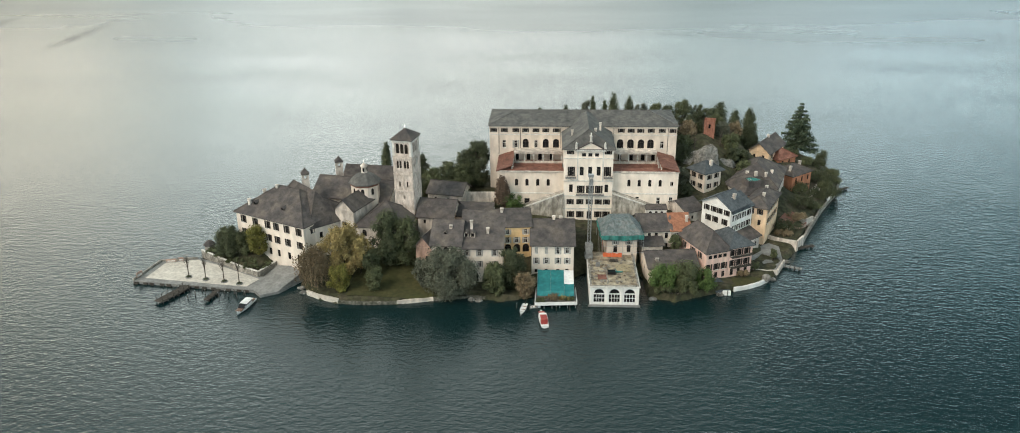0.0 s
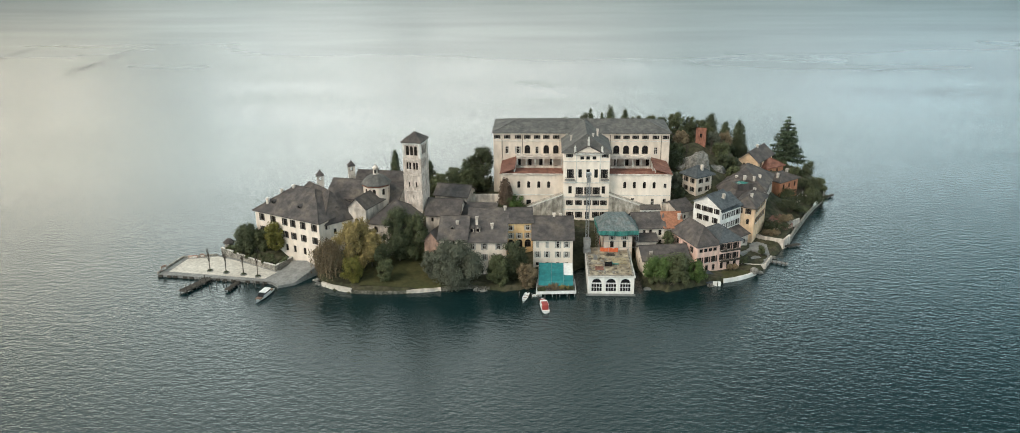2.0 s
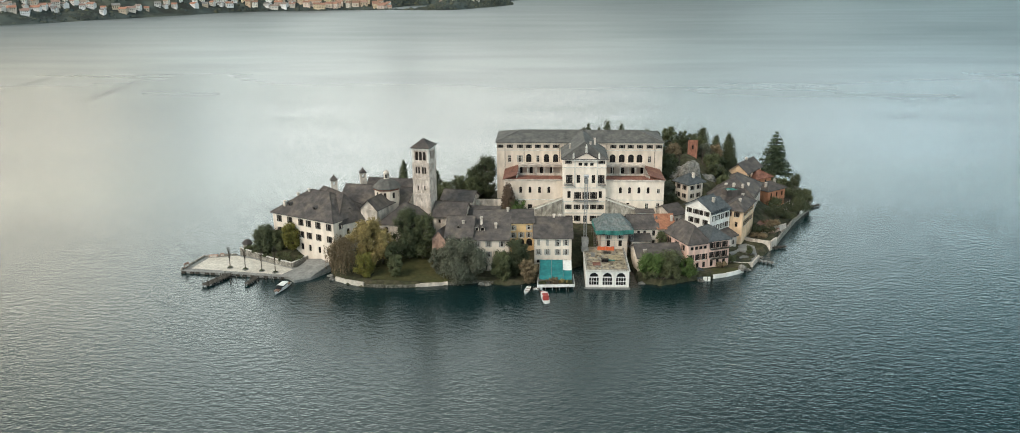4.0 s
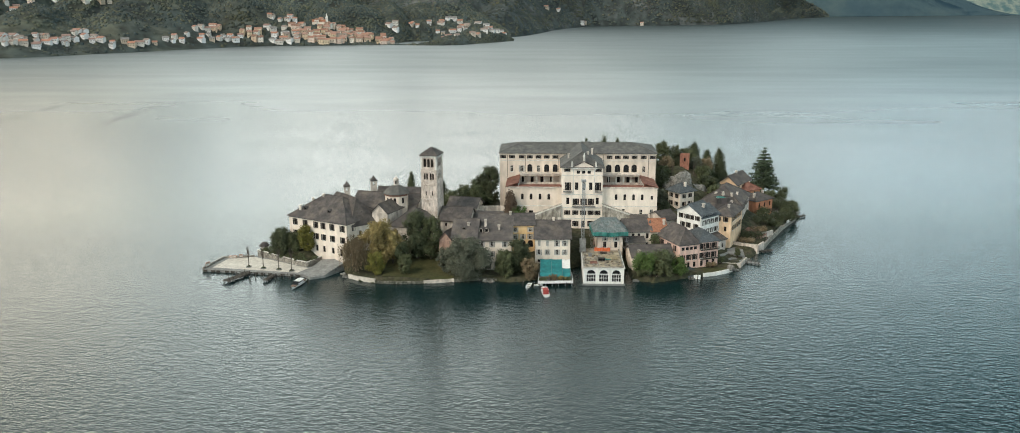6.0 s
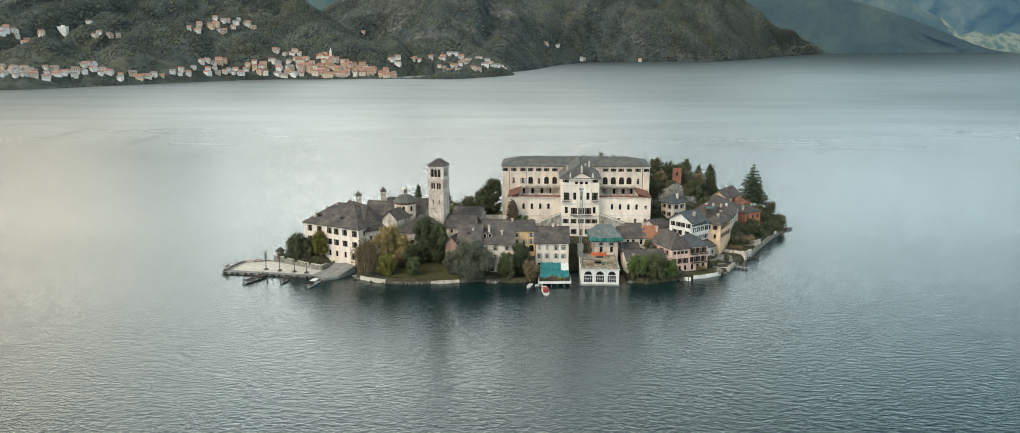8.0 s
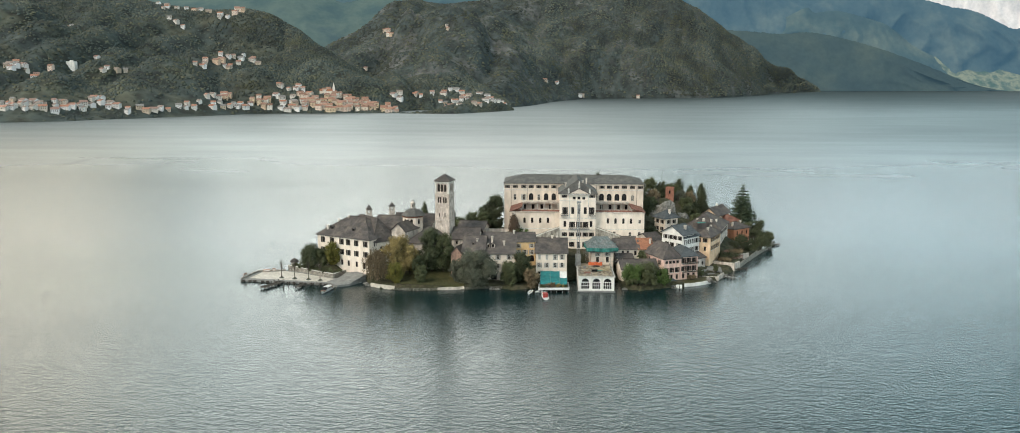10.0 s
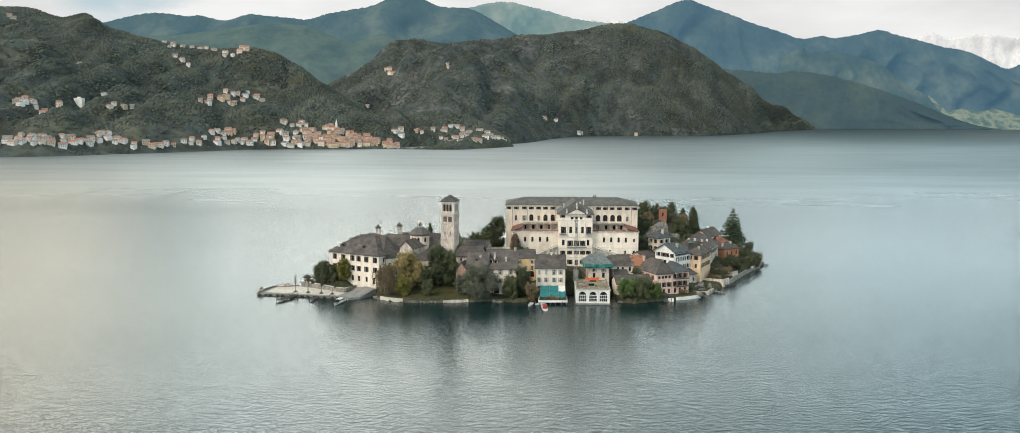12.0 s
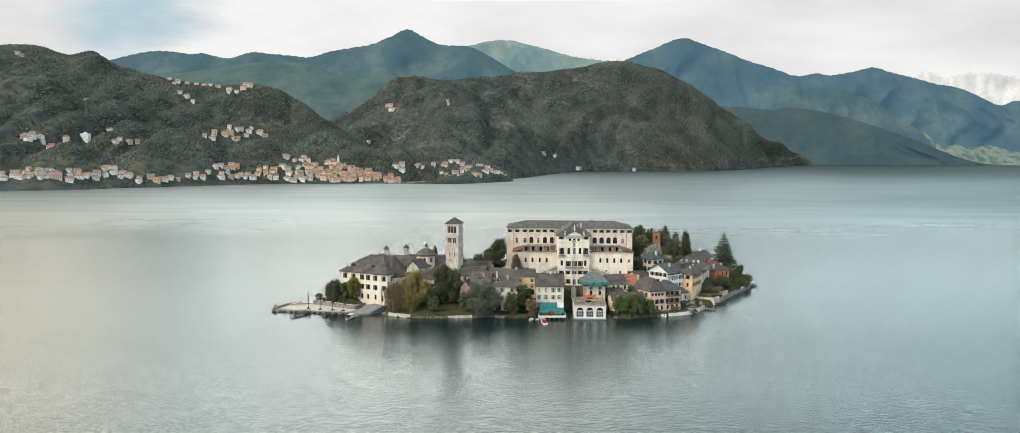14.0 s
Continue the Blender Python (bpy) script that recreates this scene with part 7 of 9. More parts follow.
house("brick_tower", "square red brick tower on the wooded hill", (50.9, 100.2), (55.2, 99.4), 4.4, 24.0, 34.0, "none", 1.2, BRICK, TILE, [("front", (2.2,), 30.6, 0.9, 1.8, "dark"), ("right", (2.2,), 30.6, 0.9, 1.8, "dark")], category="tower")


def roof_terrace():
    ob = thing("roof_terrace", "sunken roof terrace with rubble parapet and a teal cover", "terrace", pose(60.8, 60.5, 0, 0, 0, 18.4))
    s = Shape()
    for q in ((2.2, 1.6, 10.6, 2.0), (2.2, 6.0, 10.6, 6.4), (2.2, 2.0, 2.6, 6.0), (10.2, 2.0, 10.6, 6.0)):
        s.box(q[0], q[1], 16.2, q[2], q[3], 20.5)
    part_of("parapet", s.done("parapet", SLATE), ob)
    s = Shape()
    s.box(2.6, 2.0, 19.7, 10.2, 6.0, 19.9)
    part_of("floor", s.done("floor", TIMBER), ob)
    s = Shape()
    rows = [[(3.0 + 4.6 * i / 6, 2.4 + 3.2 * j / 4, 20.45 + 0.2 * math.sin(i * 1.3 + j)) for i in range(7)] for j in range(5)]
    for j in range(4):
        for i in range(6):
            s.face(rows[j][i], rows[j][i + 1], rows[j + 1][i + 1], rows[j + 1][i])
    part_of("cover", s.done("cover", NET), ob, label="faded teal plastic cover")


roof_terrace()


# ---- boathouse with ruined roof terrace, and the netted house ----
def boathouse():
    ob = thing("boathouse", "white arched boathouse with a bare rubble-strewn roof", "boathouse")
    s = Shape()
    arches = [(2.95, 1.3, 3.6, 5.0, True), (7.85, 1.3, 3.6, 5.0, True), (12.75, 1.3, 3.6, 5.0, True)]
    _, u = wall_side(s, (0, 0), (15.7, 0), -1.5, 7.0, arches)
    wall_side(s, (15.7, 0), (15.7, 27), -1.5, 7.0, [(6, 3.0, 1.4, 2.4, True), (13, 3.0, 1.4, 2.4, True)])
    wall_side(s, (15.7, 27), (0, 27), -1.5, 7.0, [])
    wall_side(s, (0, 27), (0, 0), -1.5, 7.0, [(14, 3.0, 1.4, 2.4, True), (21, 3.0, 1.4, 2.4, True)])
    part_of("wall", s.done("wall", WHITE), ob)
    for x, zb, w, h, _ in arches:
        s = Shape()
        for k in range(5):
            xx = x - w / 2 + w * k / 4
            s.box(xx - 0.07, 0.14, zb, xx + 0.07, 0.26, zb + 3.3)
        for z in (zb, zb + 1.5, zb + 2.9, zb + 3.15):
            s.box(x - w / 2, 0.13, z, x + w / 2, 0.27, z + 0.14)
        for q in np.linspace(0, math.pi, 10):
            m = pose(x, 0.14, zb + 3.2, 0, -math.degrees(q), 0)
            s.box(1.60, 0.0, -0.3, 1.78, 0.1, 0.3, m)
        win = part_of("window", s.done("window_frame", BOAT_WHITE), ob)
        s = Shape()
        s.box(x - w / 2, 0.29, zb, x + w / 2, 0.32, zb + h)
        part_of("pane", s.done("pane", GLASS), win)
    s = Shape()
    s.box(-0.35, -0.35, 6.75, 16.05, -0.003, 7.15)
    s.box(15.703, 0.0, 6.75, 16.05, 27, 7.15)
    s.box(-0.35, 0.0, 6.75, -0.003, 27, 7.15)
    part_of("cornice", s.done("cornice", MARBLE), ob)
    for x in (0.0, 5.1, 10.0, 15.0):
        s = Shape()
        s.box(x, -0.22, 0.2, x + 0.7, -0.003, 6.75)
        part_of("pilaster", s.done("pilaster", WHITE), ob)
    s = Shape()
    s.box(-0.5, -0.6, -1.5, 16.2, -0.23, 0.7)
    part_of("plinth", s.done("plinth", CONCRETE), ob)
    s = Shape()
    n, k = 20, 34
    rng = random.Random(4)
    grid = [[len(s.v) + j * (n + 1) + i for i in range(n + 1)] for j in range(k + 1)]
    for j in range(k + 1):
        for i in range(n + 1):
            edge = i in (0, n) or j in (0, k)
            s.v.append((15.7 * i / n, 27 * j / k, 7.0 if edge else 7.02 + max(0, 0.35 * noise.noise(Vector((i * 0.35, j * 0.35, 3)))) + rng.uniform(0, 0.08)))
    s.f += [(grid[j][i], grid[j][i + 1], grid[j + 1][i + 1], grid[j + 1][i]) for j in range(k) for i in range(n)]
    part_of("roof_deck", s.done("roof_deck", surface("bare_roof_screed", [(0.22, 0.185, 0.14), (0.36, 0.30, 0.21), (0.46, 0.41, 0.31)], 0.5, 0.95, 0.6, stain=0.4, streak=(1, 1, 1), fine=3)), ob, label="bare brown screed roof")
    # broken parapets and cross walls
    for x0, y0, x1, y1, h in ((0.05, 0.3, 0.55, 26.5, 0.55), (15.1, 0.3, 15.6, 26.5, 0.6), (0.6, 0.1, 15.0, 0.6, 0.45), (0.6, 11.0, 9.0, 11.4, 0.45), (5.6, 2.0, 6.0, 16.0, 0.4), (0.6, 18.5, 5.0, 18.9, 0.5)):
        long_x = x1 - x0 > y1 - y0
        n = int(max(x1 - x0, y1 - y0) / 1.3)
        for i in range(n):
            hh = h * rng.uniform(0.6, 1.2)
            a, b = i / n, (i + 1) / n
            s = Shape()
            if long_x:
                s.box(x0 + (x1 - x0) * a, y0, 7.0, x0 + (x1 - x0) * b - 0.02, y1, 7.0 + hh)
            else:
                s.box(x0, y0 + (y1 - y0) * a, 7.0, x1, y0 + (y1 - y0) * b - 0.02, 7.0 + hh)
            part_of("wall_block", s.done("wall_block", RUBBLE), ob)


boathouse()


def roof_rubble():
    """Loose building debris on the bare roof."""
    s = Shape()
    rng = random.Random(8)
    for k in range(95):
        x, y = 0.9 + 13.7 * rng.random() ** 1.5, rng.uniform(1.5, 21.0)
        w, d, h = rng.uniform(0.2, 1.3), rng.uniform(0.15, 0.7), rng.uniform(0.08, 0.45)
        s.box(-w / 2, -d / 2, 0, w / 2, d / 2, h, pose(x, y, 7.2, rng.uniform(-8, 8), rng.uniform(-8, 8), rng.uniform(0, 180)))
    me = s.done("roof_rubble", wood_leaves("mixed_debris", [(0.11, 0.09, 0.07), (0.26, 0.24, 0.21), (0.20, 0.15, 0.10), (0.33, 0.31, 0.27), (0.16, 0.14, 0.12)]))
    tagged(new("roof_rubble", me), "scattered planks, blocks and rubble on the boathouse roof", "rubble", kind="stuff")


roof_rubble()
YELLOWISH = surface("tan_screed", [(0.32, 0.26, 0.16), (0.40, 0.34, 0.22)], 0.8, 0.95, 0.3, stain=0.25)
# the GLASS block is solid; its black stands in for a hatch's shaded inside
for x, y, w, d, h, mat, what in ((7.4, 9.4, 2.6, 2.0, 0.9, GLASS, "solid dark block standing for an open hatch in the boathouse roof"), (11.6, 13.4, 5.0, 5.4, 0.15, YELLOWISH, "tan patch of new screed on the boathouse roof"),
                                 (9.6, 11.0, 3.2, 2.0, 0.12, NET, "faded teal sheet lying on the boathouse roof"), (4.2, 6.5, 3.0, 3.6, 0.12, TILE, "patch of terracotta tiles on the boathouse roof"),
                                 (3.2, 15.0, 1.6, 1.6, 1.2, CONCRETE, "grey bags stacked on the boathouse roof"), (8.8, 18.6, 3.0, 1.2, 0.7, TIMBER, "stack of boards on the boathouse roof")):
    s = Shape()
    n = 3 if mat is not GLASS else 1
    for k in range(n):
        s.box(x - w / 2 + 0.1 * k, y - d / 2 + 0.07 * k, 7.3 + h * k / n, x + w / 2 - 0.08 * k, y + d / 2 - 0.1 * k, 7.3 + h * (k + 0.92) / n)
    tagged(new("building_material", s.done("building_material", mat)), what, "building material")
house("annex", "low stone annex with a brown slab lean-to roof", (57.0, 36.4), (63.0, 41.8), 5.0, 1.5, 7.6, "shed", 1.8, GREYED, SLATE, [("front", (2, 6), 4.0, 1.0, 1.8, "dark")])


# ---- netted house, crane, awning ----
def netted_house():
    ob = house("scaffolded_house", "pale house under repair with a green-netted roof", (6.6, 23.8), (17.0, 24.3), 12.5, 2.0, 14.0, "hip", 4.4, CREAM, SLATE_BLUE, [
        ("front", (3.0, 7.6), 8.2, 1.3, 2.6, "dark"), ("front", (3.0, 7.6), 11.2, 1.2, 1.6, "gshut"), ("right", (3, 8), 8.6, 1.2, 2.2, "dark")], over=1.2)
    # net draped round the eaves on scaffold poles
    L, D = 10.4, 12.5
    rng = random.Random(6)
    ring = [(-2.2, -2.2), (L + 2.0, -2.2), (L + 2.0, D + 1.5), (-2.2, D + 1.5)]
    for k, (a, b) in enumerate(zip(ring, ring[1:] + ring[:1])):
        s = Shape()
        n = 14
        top, low = [], []
        for i in range(n + 1):
            q = i / n
            x, y = a[0] + (b[0] - a[0]) * q, a[1] + (b[1] - a[1]) * q
            sag = 0.25 * math.sin(q * 9 + k)
            top.append((x, y, 15.4 + sag * 0.5))
            low.append((x + 0.2 * math.sin(i * 1.7), y + 0.2 * math.cos(i * 2.1), 13.7 + sag))
        for i in range(n):
            s.face(low[i], low[i + 1], top[i + 1], top[i])
            s.face(top[i], top[i + 1], low[i + 1], low[i])
        part_of("net", s.done("net", NET), ob, label="green scaffold netting")
    top = [(1.8, 4.0, 18.9), (8.6, 4.0, 18.9), (8.6, 9.0, 19.0), (1.8, 9.0, 19.0)]
    for k in range(4):
        a, b = ring[k], ring[(k + 1) % 4]
        p, q = top[k], top[(k + 1) % 4]
        s = Shape()
        n = 8
        rows = []
        for j in range(n + 1):
            row = []
            for i in range(n + 1):
                u = Vector((*a, 15.2)).lerp(Vector((*b, 15.2)), i / n)
                v = Vector(p).lerp(Vector(q), i / n)
                w = u.lerp(v, j / n)
                if 0 < j < n:
                    w.z += rng.uniform(-0.12, 0.12) - 0.35 * math.sin(math.pi * j / n)
                row.append(len(s.v))
                s.v.append(tuple(w))
            rows.append(row)
        s.f += [(rows[j][i], rows[j][i + 1], rows[j + 1][i + 1], rows[j + 1][i]) for j in range(n) for i in range(n)]
        part_of("net", s.done("net", NET_ROOF), ob, label="grey-green net over the roof slabs")
    s = Shape()
    s.face(*top)
    part_of("net", s.done("net", NET_ROOF), ob)
    poles = [(x, y) for x in (-2.1, 1.6, 5.2, 8.8, 12.3) for y in (-2.1, D + 1.4)] + [(x, y) for x in (-2.1, 12.3) for y in (2.5, 7.0)]
    for x, y in poles:
        s = Shape()
        s.tube([(x, y, 5.0 if y < 0 else 3.0), (x, y, 15.6)], [0.05, 0.05], 6)
        part_of("scaffold_pole", s.done("scaffold_pole", STEEL), ob)
    for z in (9.0, 11.4, 13.2):
        s = Shape()
        s.tube([(-2.1, -2.1, z), (12.3, -2.1, z)], [0.05, 0.05], 6)
        part_of("scaffold_rail", s.done("scaffold_rail", STEEL), ob)


netted_house()


def safety_net(label, pts, h):
    ob = new("safety_net")
    s = Shape()
    for (a, b) in zip(pts, pts[1:]):
        n = 8
        for i in range(n):
            p, q = Vector(a).lerp(Vector(b), i / n), Vector(a).lerp(Vector(b), (i + 1) / n)
            hp, hq = h + 0.25 * math.sin(i * 1.9), h + 0.25 * math.sin((i + 1) * 1.9)
            s.face(p, q, q + Vector((0, 0, hq)), p + Vector((0, 0, hp)))
            s.face(p + Vector((0, 0.06, 0)), p + Vector((0, 0.06, hp)), q + Vector((0, 0.06, hq)), q + Vector((0, 0.06, 0)))
    ob.data = None
    part_of("mesh_sheet", s.done("mesh_sheet", ORANGE_NET), ob)
    for p in pts:
        s = Shape()
        s.tube([p, (p[0], p[1], p[2] + h + 0.3)], [0.04, 0.04], 6)
        part_of("post", s.done("post", STEEL), ob)
    return tagged(ob, label, "safety net")


safety_net("orange plastic safety net on the boathouse roof", [(5.4, 26.0, 7.1), (5.3, 22.7, 7.1), (11.8, 22.3, 7.1)], 1.5)
safety_net("tall orange safety net at the corner of the netted house", [(5.1, 22.9, 8.9), (5.2, 26.6, 8.9)], 3.4)


def tower_crane():
    ob = thing("construction_crane", "slim grey lattice construction crane standing on a ballast block", "crane", pose(0.4, 22.0, 0, 0, 0, 4))
    s = Shape()
    s.box(-1.3, -1.3, 7.0, 1.3, 1.3, 8.6)
    s.box(-1.1, -1.1, 8.65, 1.1, 1.1, 10.2)
    s.box(-1.25, -1.25, 10.25, 1.25, 1.25, 12.4)
    part_of("ballast", s.done("ballast", CONCRETE), ob)
    for x, y in ((-0.5, -0.5), (0.5, -0.5), (0.5, 0.5), (-0.5, 0.5)):
        s = Shape()
        s.tube([(x, y, 12.4), (x, y, 36.5)], [0.08, 0.08], 6)
        part_of("mast_chord", s.done("mast_chord", STEEL), ob)
    for k in range(20):
        z = 12.6 + k * 1.2
        s = Shape()
        c = [(-0.5, -0.5), (0.5, -0.5), (0.5, 0.5), (-0.5, 0.5)]
        for i in range(4):
            a, b = c[i], c[(i + 1) % 4]
            s.tube([(*a, z), (*b, z + 1.2)], [0.035, 0.035], 4)
            s.tube([(*a, z), (*b, z)], [0.03, 0.03], 4)
        part_of("lattice", s.done("lattice", STEEL), ob)
    s = Shape()
    s.box(-0.9, -0.9, 36.5, 0.9, 0.9, 37.3)
    s.box(-0.6, -1.8, 34.2, 0.6, -0.6, 36.0)
    part_of("slewing_head", s.done("slewing_head", STEEL), ob)
    for d in (-0.35, 0.35):
        s = Shape()
        s.tube([(d, 0, 37.2), (d + 0.2, -1.4, 31.0), (d, -1.7, 24.0)], [0.07, 0.07, 0.07], 6)
        part_of("folded_jib", s.done("folded_jib", STEEL), ob)


tower_crane()


def awning_terrace():
    ob = thing("terrace_raft", "white floating terrace on piles under a teal awning", "terrace")
    s = Shape()
    s.prism([(-17.6, -2.6), (-4.2, -1.6), (-4.4, 8.5), (-17.4, 8.0)], 1.2, 1.5)
    part_of("deck", s.done("deck", CONCRETE), ob)
    s = Shape()
    for a, b in (((-17.6, -2.6), (-4.2, -1.6)), ((-4.2, -1.6), (-4.4, 8.5)), ((-17.4, 8.0), (-17.6, -2.6))):
        u = Vector((b[0] - a[0], b[1] - a[1], 0))
        m = Matrix.Translation((*a, 0)) @ pose(0, 0, 0, 0, 0, math.degrees(math.atan2(u.y, u.x)))
        s.box(0, -0.15, 1.25, u.length, 0.1, 2.3, m)
    part_of("parapet", s.done("parapet", BOAT_WHITE), ob)
    for x in np.linspace(-17.2, -4.6, 6):
        s = Shape()
        s.tube([(x, -2.4 + (x + 17.6) * 0.075, -2.0), (x, -2.4 + (x + 17.6) * 0.075, 1.3)], [0.14, 0.14], 7)
        part_of("pile", s.done("pile", STEEL), ob)
    # cloth in three sloping bays
    bays = ((-17.0, -12.6, TARP), (-12.5, -8.3, TARP), (-8.2, -5.0, BOAT_WHITE))
    for x0, x1, mat in bays:
        s = Shape()
        n = 10
        rows = []
        for j in range(n + 1):
            q = j / n
            row = []
            for i in range(7):
                w = i / 6
                z = 4.3 + 1.9 * q - 0.25 * math.sin(math.pi * w) * (1 - 0.3 * q) - (0.9 * (q < 0.01))
                row.append(len(s.v))
                s.v.append((x0 + (x1 - x0) * w, 0.4 + 13.4 * q, z))
            rows.append(row)
        s.f += [(rows[j][i], rows[j][i + 1], rows[j + 1][i + 1], rows[j + 1][i]) for j in range(n) for i in range(6)]
        if mat is BOAT_WHITE:
            half = [f for f in s.f if s.v[f[0]][1] > 5.5]
            white = Shape()
            white.v, white.f = list(s.v), half
            part_of("awning_cloth", white.done("awning_cloth", BOAT_WHITE), ob, label="white awning panel")
            s.f = [f for f in s.f if s.v[f[0]][1] <= 5.5]
            mat = TARP
        part_of("awning_cloth", s.done("awning_cloth", mat), ob, label="teal awning cloth")
    for x in (-17.0, -12.55, -8.25, -5.0):
        s = Shape()
        s.tube([(x, 0.4, 1.2), (x, 0.4, 4.3), (x, 13.8, 6.25), (x, 13.8, 1.3)], [0.05, 0.05, 0.05, 0.05], 6)
        part_of("awning_frame", s.done("awning_frame", STEEL), ob)


awning_terrace()


# ---- quay, walls and jetties ----
def quay():
    ob = new("pavement")
    tagged(ob, "pale paved landing quay with worn concrete edges", "quay", kind="structure")
    s = Shape()
    s.prism([(-156, 11.6), (-140, 9.6), (-112, 6.0), (-108.7, 2.4), (-103.4, 5.4), (-97.8, 15), (-103, 27), (-109, 30), (-112, 16), (-131, 26.5), (-140, 30.5), (-153, 27.6), (-156.2, 15.2)], -1.5, 1.0)
    part_of("quay_slab", s.done("quay_slab", CONCRETE), ob)
    s = Shape()
    s.prism([(-152.6, 14.0), (-115.4, 8.4), (-112.6, 14.2), (-131.6, 25.2), (-140, 28.9), (-150.5, 26.4)], 0.9, 1.06)
    part_of("paving", s.done("paving", PAVING), ob, label="pale stone paving")
    # dark timber blocks added along the water's edge, to darken the quay's front
    s = Shape()
    s.box(-0.75, -0.42, -1.2, 0.75, 0.0, 0.82)
    fender = s.done("fender", TIMBER)
    for x in (-154.6, -151.2, -148.9, -145.1, -142.6, -138.0, -132.4, -129.6, -126.4, -121.0, -117.2, -114.4):
        y = 11.6 - (x + 156) * 0.125 if x < -140 else 9.6 - (x + 140) * 0.1286
        part_of("fender", fender, ob, pose(x, y - 0.01, 0, 0, 0, -7.3), label="dark timber block added along the quay edge")
    # grey ramp in front of the villa
    s = Shape()
    a = [(-111.8, 8.0, 1.02), (-108.6, 2.8, 1.02), (-103.6, 5.6, 1.02), (-98.0, 15.2, 3.2), (-103.2, 20.5, 3.2), (-109.2, 23.0, 2.2)]
    s.face(*a)
    for p, q in zip(a, a[1:] + a[:1]):
        s.face((p[0], p[1], 0.0), (q[0], q[1], 0.0), q, p)
    part_of("ramp", s.done("ramp", CONCRETE), ob)
    for k, (x0, y0, x1, y1) in enumerate(((-156, 11.9, -153, 27.4), (-153, 27.4, -140.4, 30.2))):
        u = Vector((x1 - x0, y1 - y0, 0))
        s = Shape()
        s.box(0, -0.5, 0.9, u.length, 0.1, 1.7, Matrix.Translation((x0, y0, 0)) @ pose(0, 0, 0, 0, 0, math.degrees(math.atan2(u.y, u.x))))
        part_of("edge_wall", s.done("edge_wall", RUBBLE), ob)


quay()


def stone_wall(name, label, pts, z0, h, w, material, cap=None):
    """A wall along points; each stretch steps a little in height."""
    ob = thing(name, label, "wall", kind="structure")
    for a, b in zip(pts, pts[1:]):
        u = Vector((b[0] - a[0], b[1] - a[1], 0))
        m = Matrix.Translation((a[0], a[1], 0)) @ pose(0, 0, 0, 0, 0, math.degrees(math.atan2(u.y, u.x)))
        za, zb = (a[2], b[2]) if len(a) > 2 else (z0, z0)
        s = Shape()
        n = max(1, int(u.length / 2.0))
        for i in range(n):
            t = z0 + h + (za + (zb - za) * (i + 0.5) / n - z0 if len(a) > 2 else 0) + random.uniform(-0.06, 0.06)
            s.box(u.length * i / n, -w / 2 + random.uniform(-0.04, 0.04), z0 - 2.5, u.length * (i + 1) / n - 0.004, w / 2, t, m)
        part_of("wall_stretch", s.done("wall_stretch", material), ob)
        if cap:
            s = Shape()
            s.box(0, -w / 2 - 0.08, z0 + h + 0.05, u.length - 0.004, w / 2 + 0.08, z0 + h + 0.2, m)
            part_of("coping", s.done("coping", cap), ob)
    return ob


stone_wall("garden_wall", "low pale stone wall along the garden shore", [(-93.6, 5.2), (-88.9, 2.1), (-81.8, -0.6)], 0.0, 1.7, 0.7, PAVING)
stone_wall("garden_wall", "mossy stone embankment along the garden shore", [(-81.8, -0.6), (-73, -1.3), (-62.6, -0.5)], 0.0, 1.0, 0.7, MOSSY)
stone_wall("garden_wall", "greyed stone embankment below the lawn", [(-62.6, -0.5), (-51, 2.1)], 0.0, 1.2, 0.8, GREYED)
stone_wall("garden_wall", "dark stained stone embankment under the willow", [(-51, 2.1), (-40, 4.6), (-34, 3.6)], 0.0, 1.0, 0.8, MOSSY)
stone_wall("planter_wall", "stone retaining wall round the raised garden", [(-140, 33.4), (-131, 27.0), (-122.4, 20.9), (-113.4, 15.9), (-109.2, 26.0)], 1.0, 2.0, 0.6, RUBBLE, MARBLE)
stone_wall("retaining_wall", "long rubble retaining wall below the palace garden", [(-52, 46.5), (-42, 45.5), (-33.2, 45.0)], 12.0, 4.2, 0.8, RUBBLE)
stone_wall("retaining_wall", "rubble retaining wall stepping up the slope", [(-50, 41.5), (-40, 41.0), (-34, 40.5)], 10.0, 3.4, 0.8, RUBBLE)
stone_wall("terrace_wall", "curved white wall of the lakeside terrace", [(48.4, 11.6), (53.5, 13.6), (57.6, 16.0), (61.4, 19.2)], 0.0, 1.5, 0.5, WHITE)
stone_wall("quay_wall", "pale stone wall of a small harbour quay", [(57.5, 25.5), (61.5, 24.2), (65.8, 24.6), (70.2, 33.0)], 0.0, 2.0, 0.6, GREYED)
stone_wall("quay_wall", "pale high wall of the lakeside walled garden", [(66.4, 51.4), (72.0, 47.6), (77.6, 44.8), (81.4, 50.4)], 0.0, 4.0, 0.7, GREYED)
stone_wall("quay_wall", "stained wall along the eastern shore", [(81.4, 50.4), (85.9, 60.4), (92.0, 72.0), (98.4, 84.6)], 0.0, 2.4, 0.7, RUBBLE)
stone_wall("quay_wall", "rough shore wall below the eastern gardens", [(98.4, 84.6), (104.5, 95.0), (110.2, 104.0), (115.2, 117.0)], 0.0, 1.6, 0.8, RUBBLE)
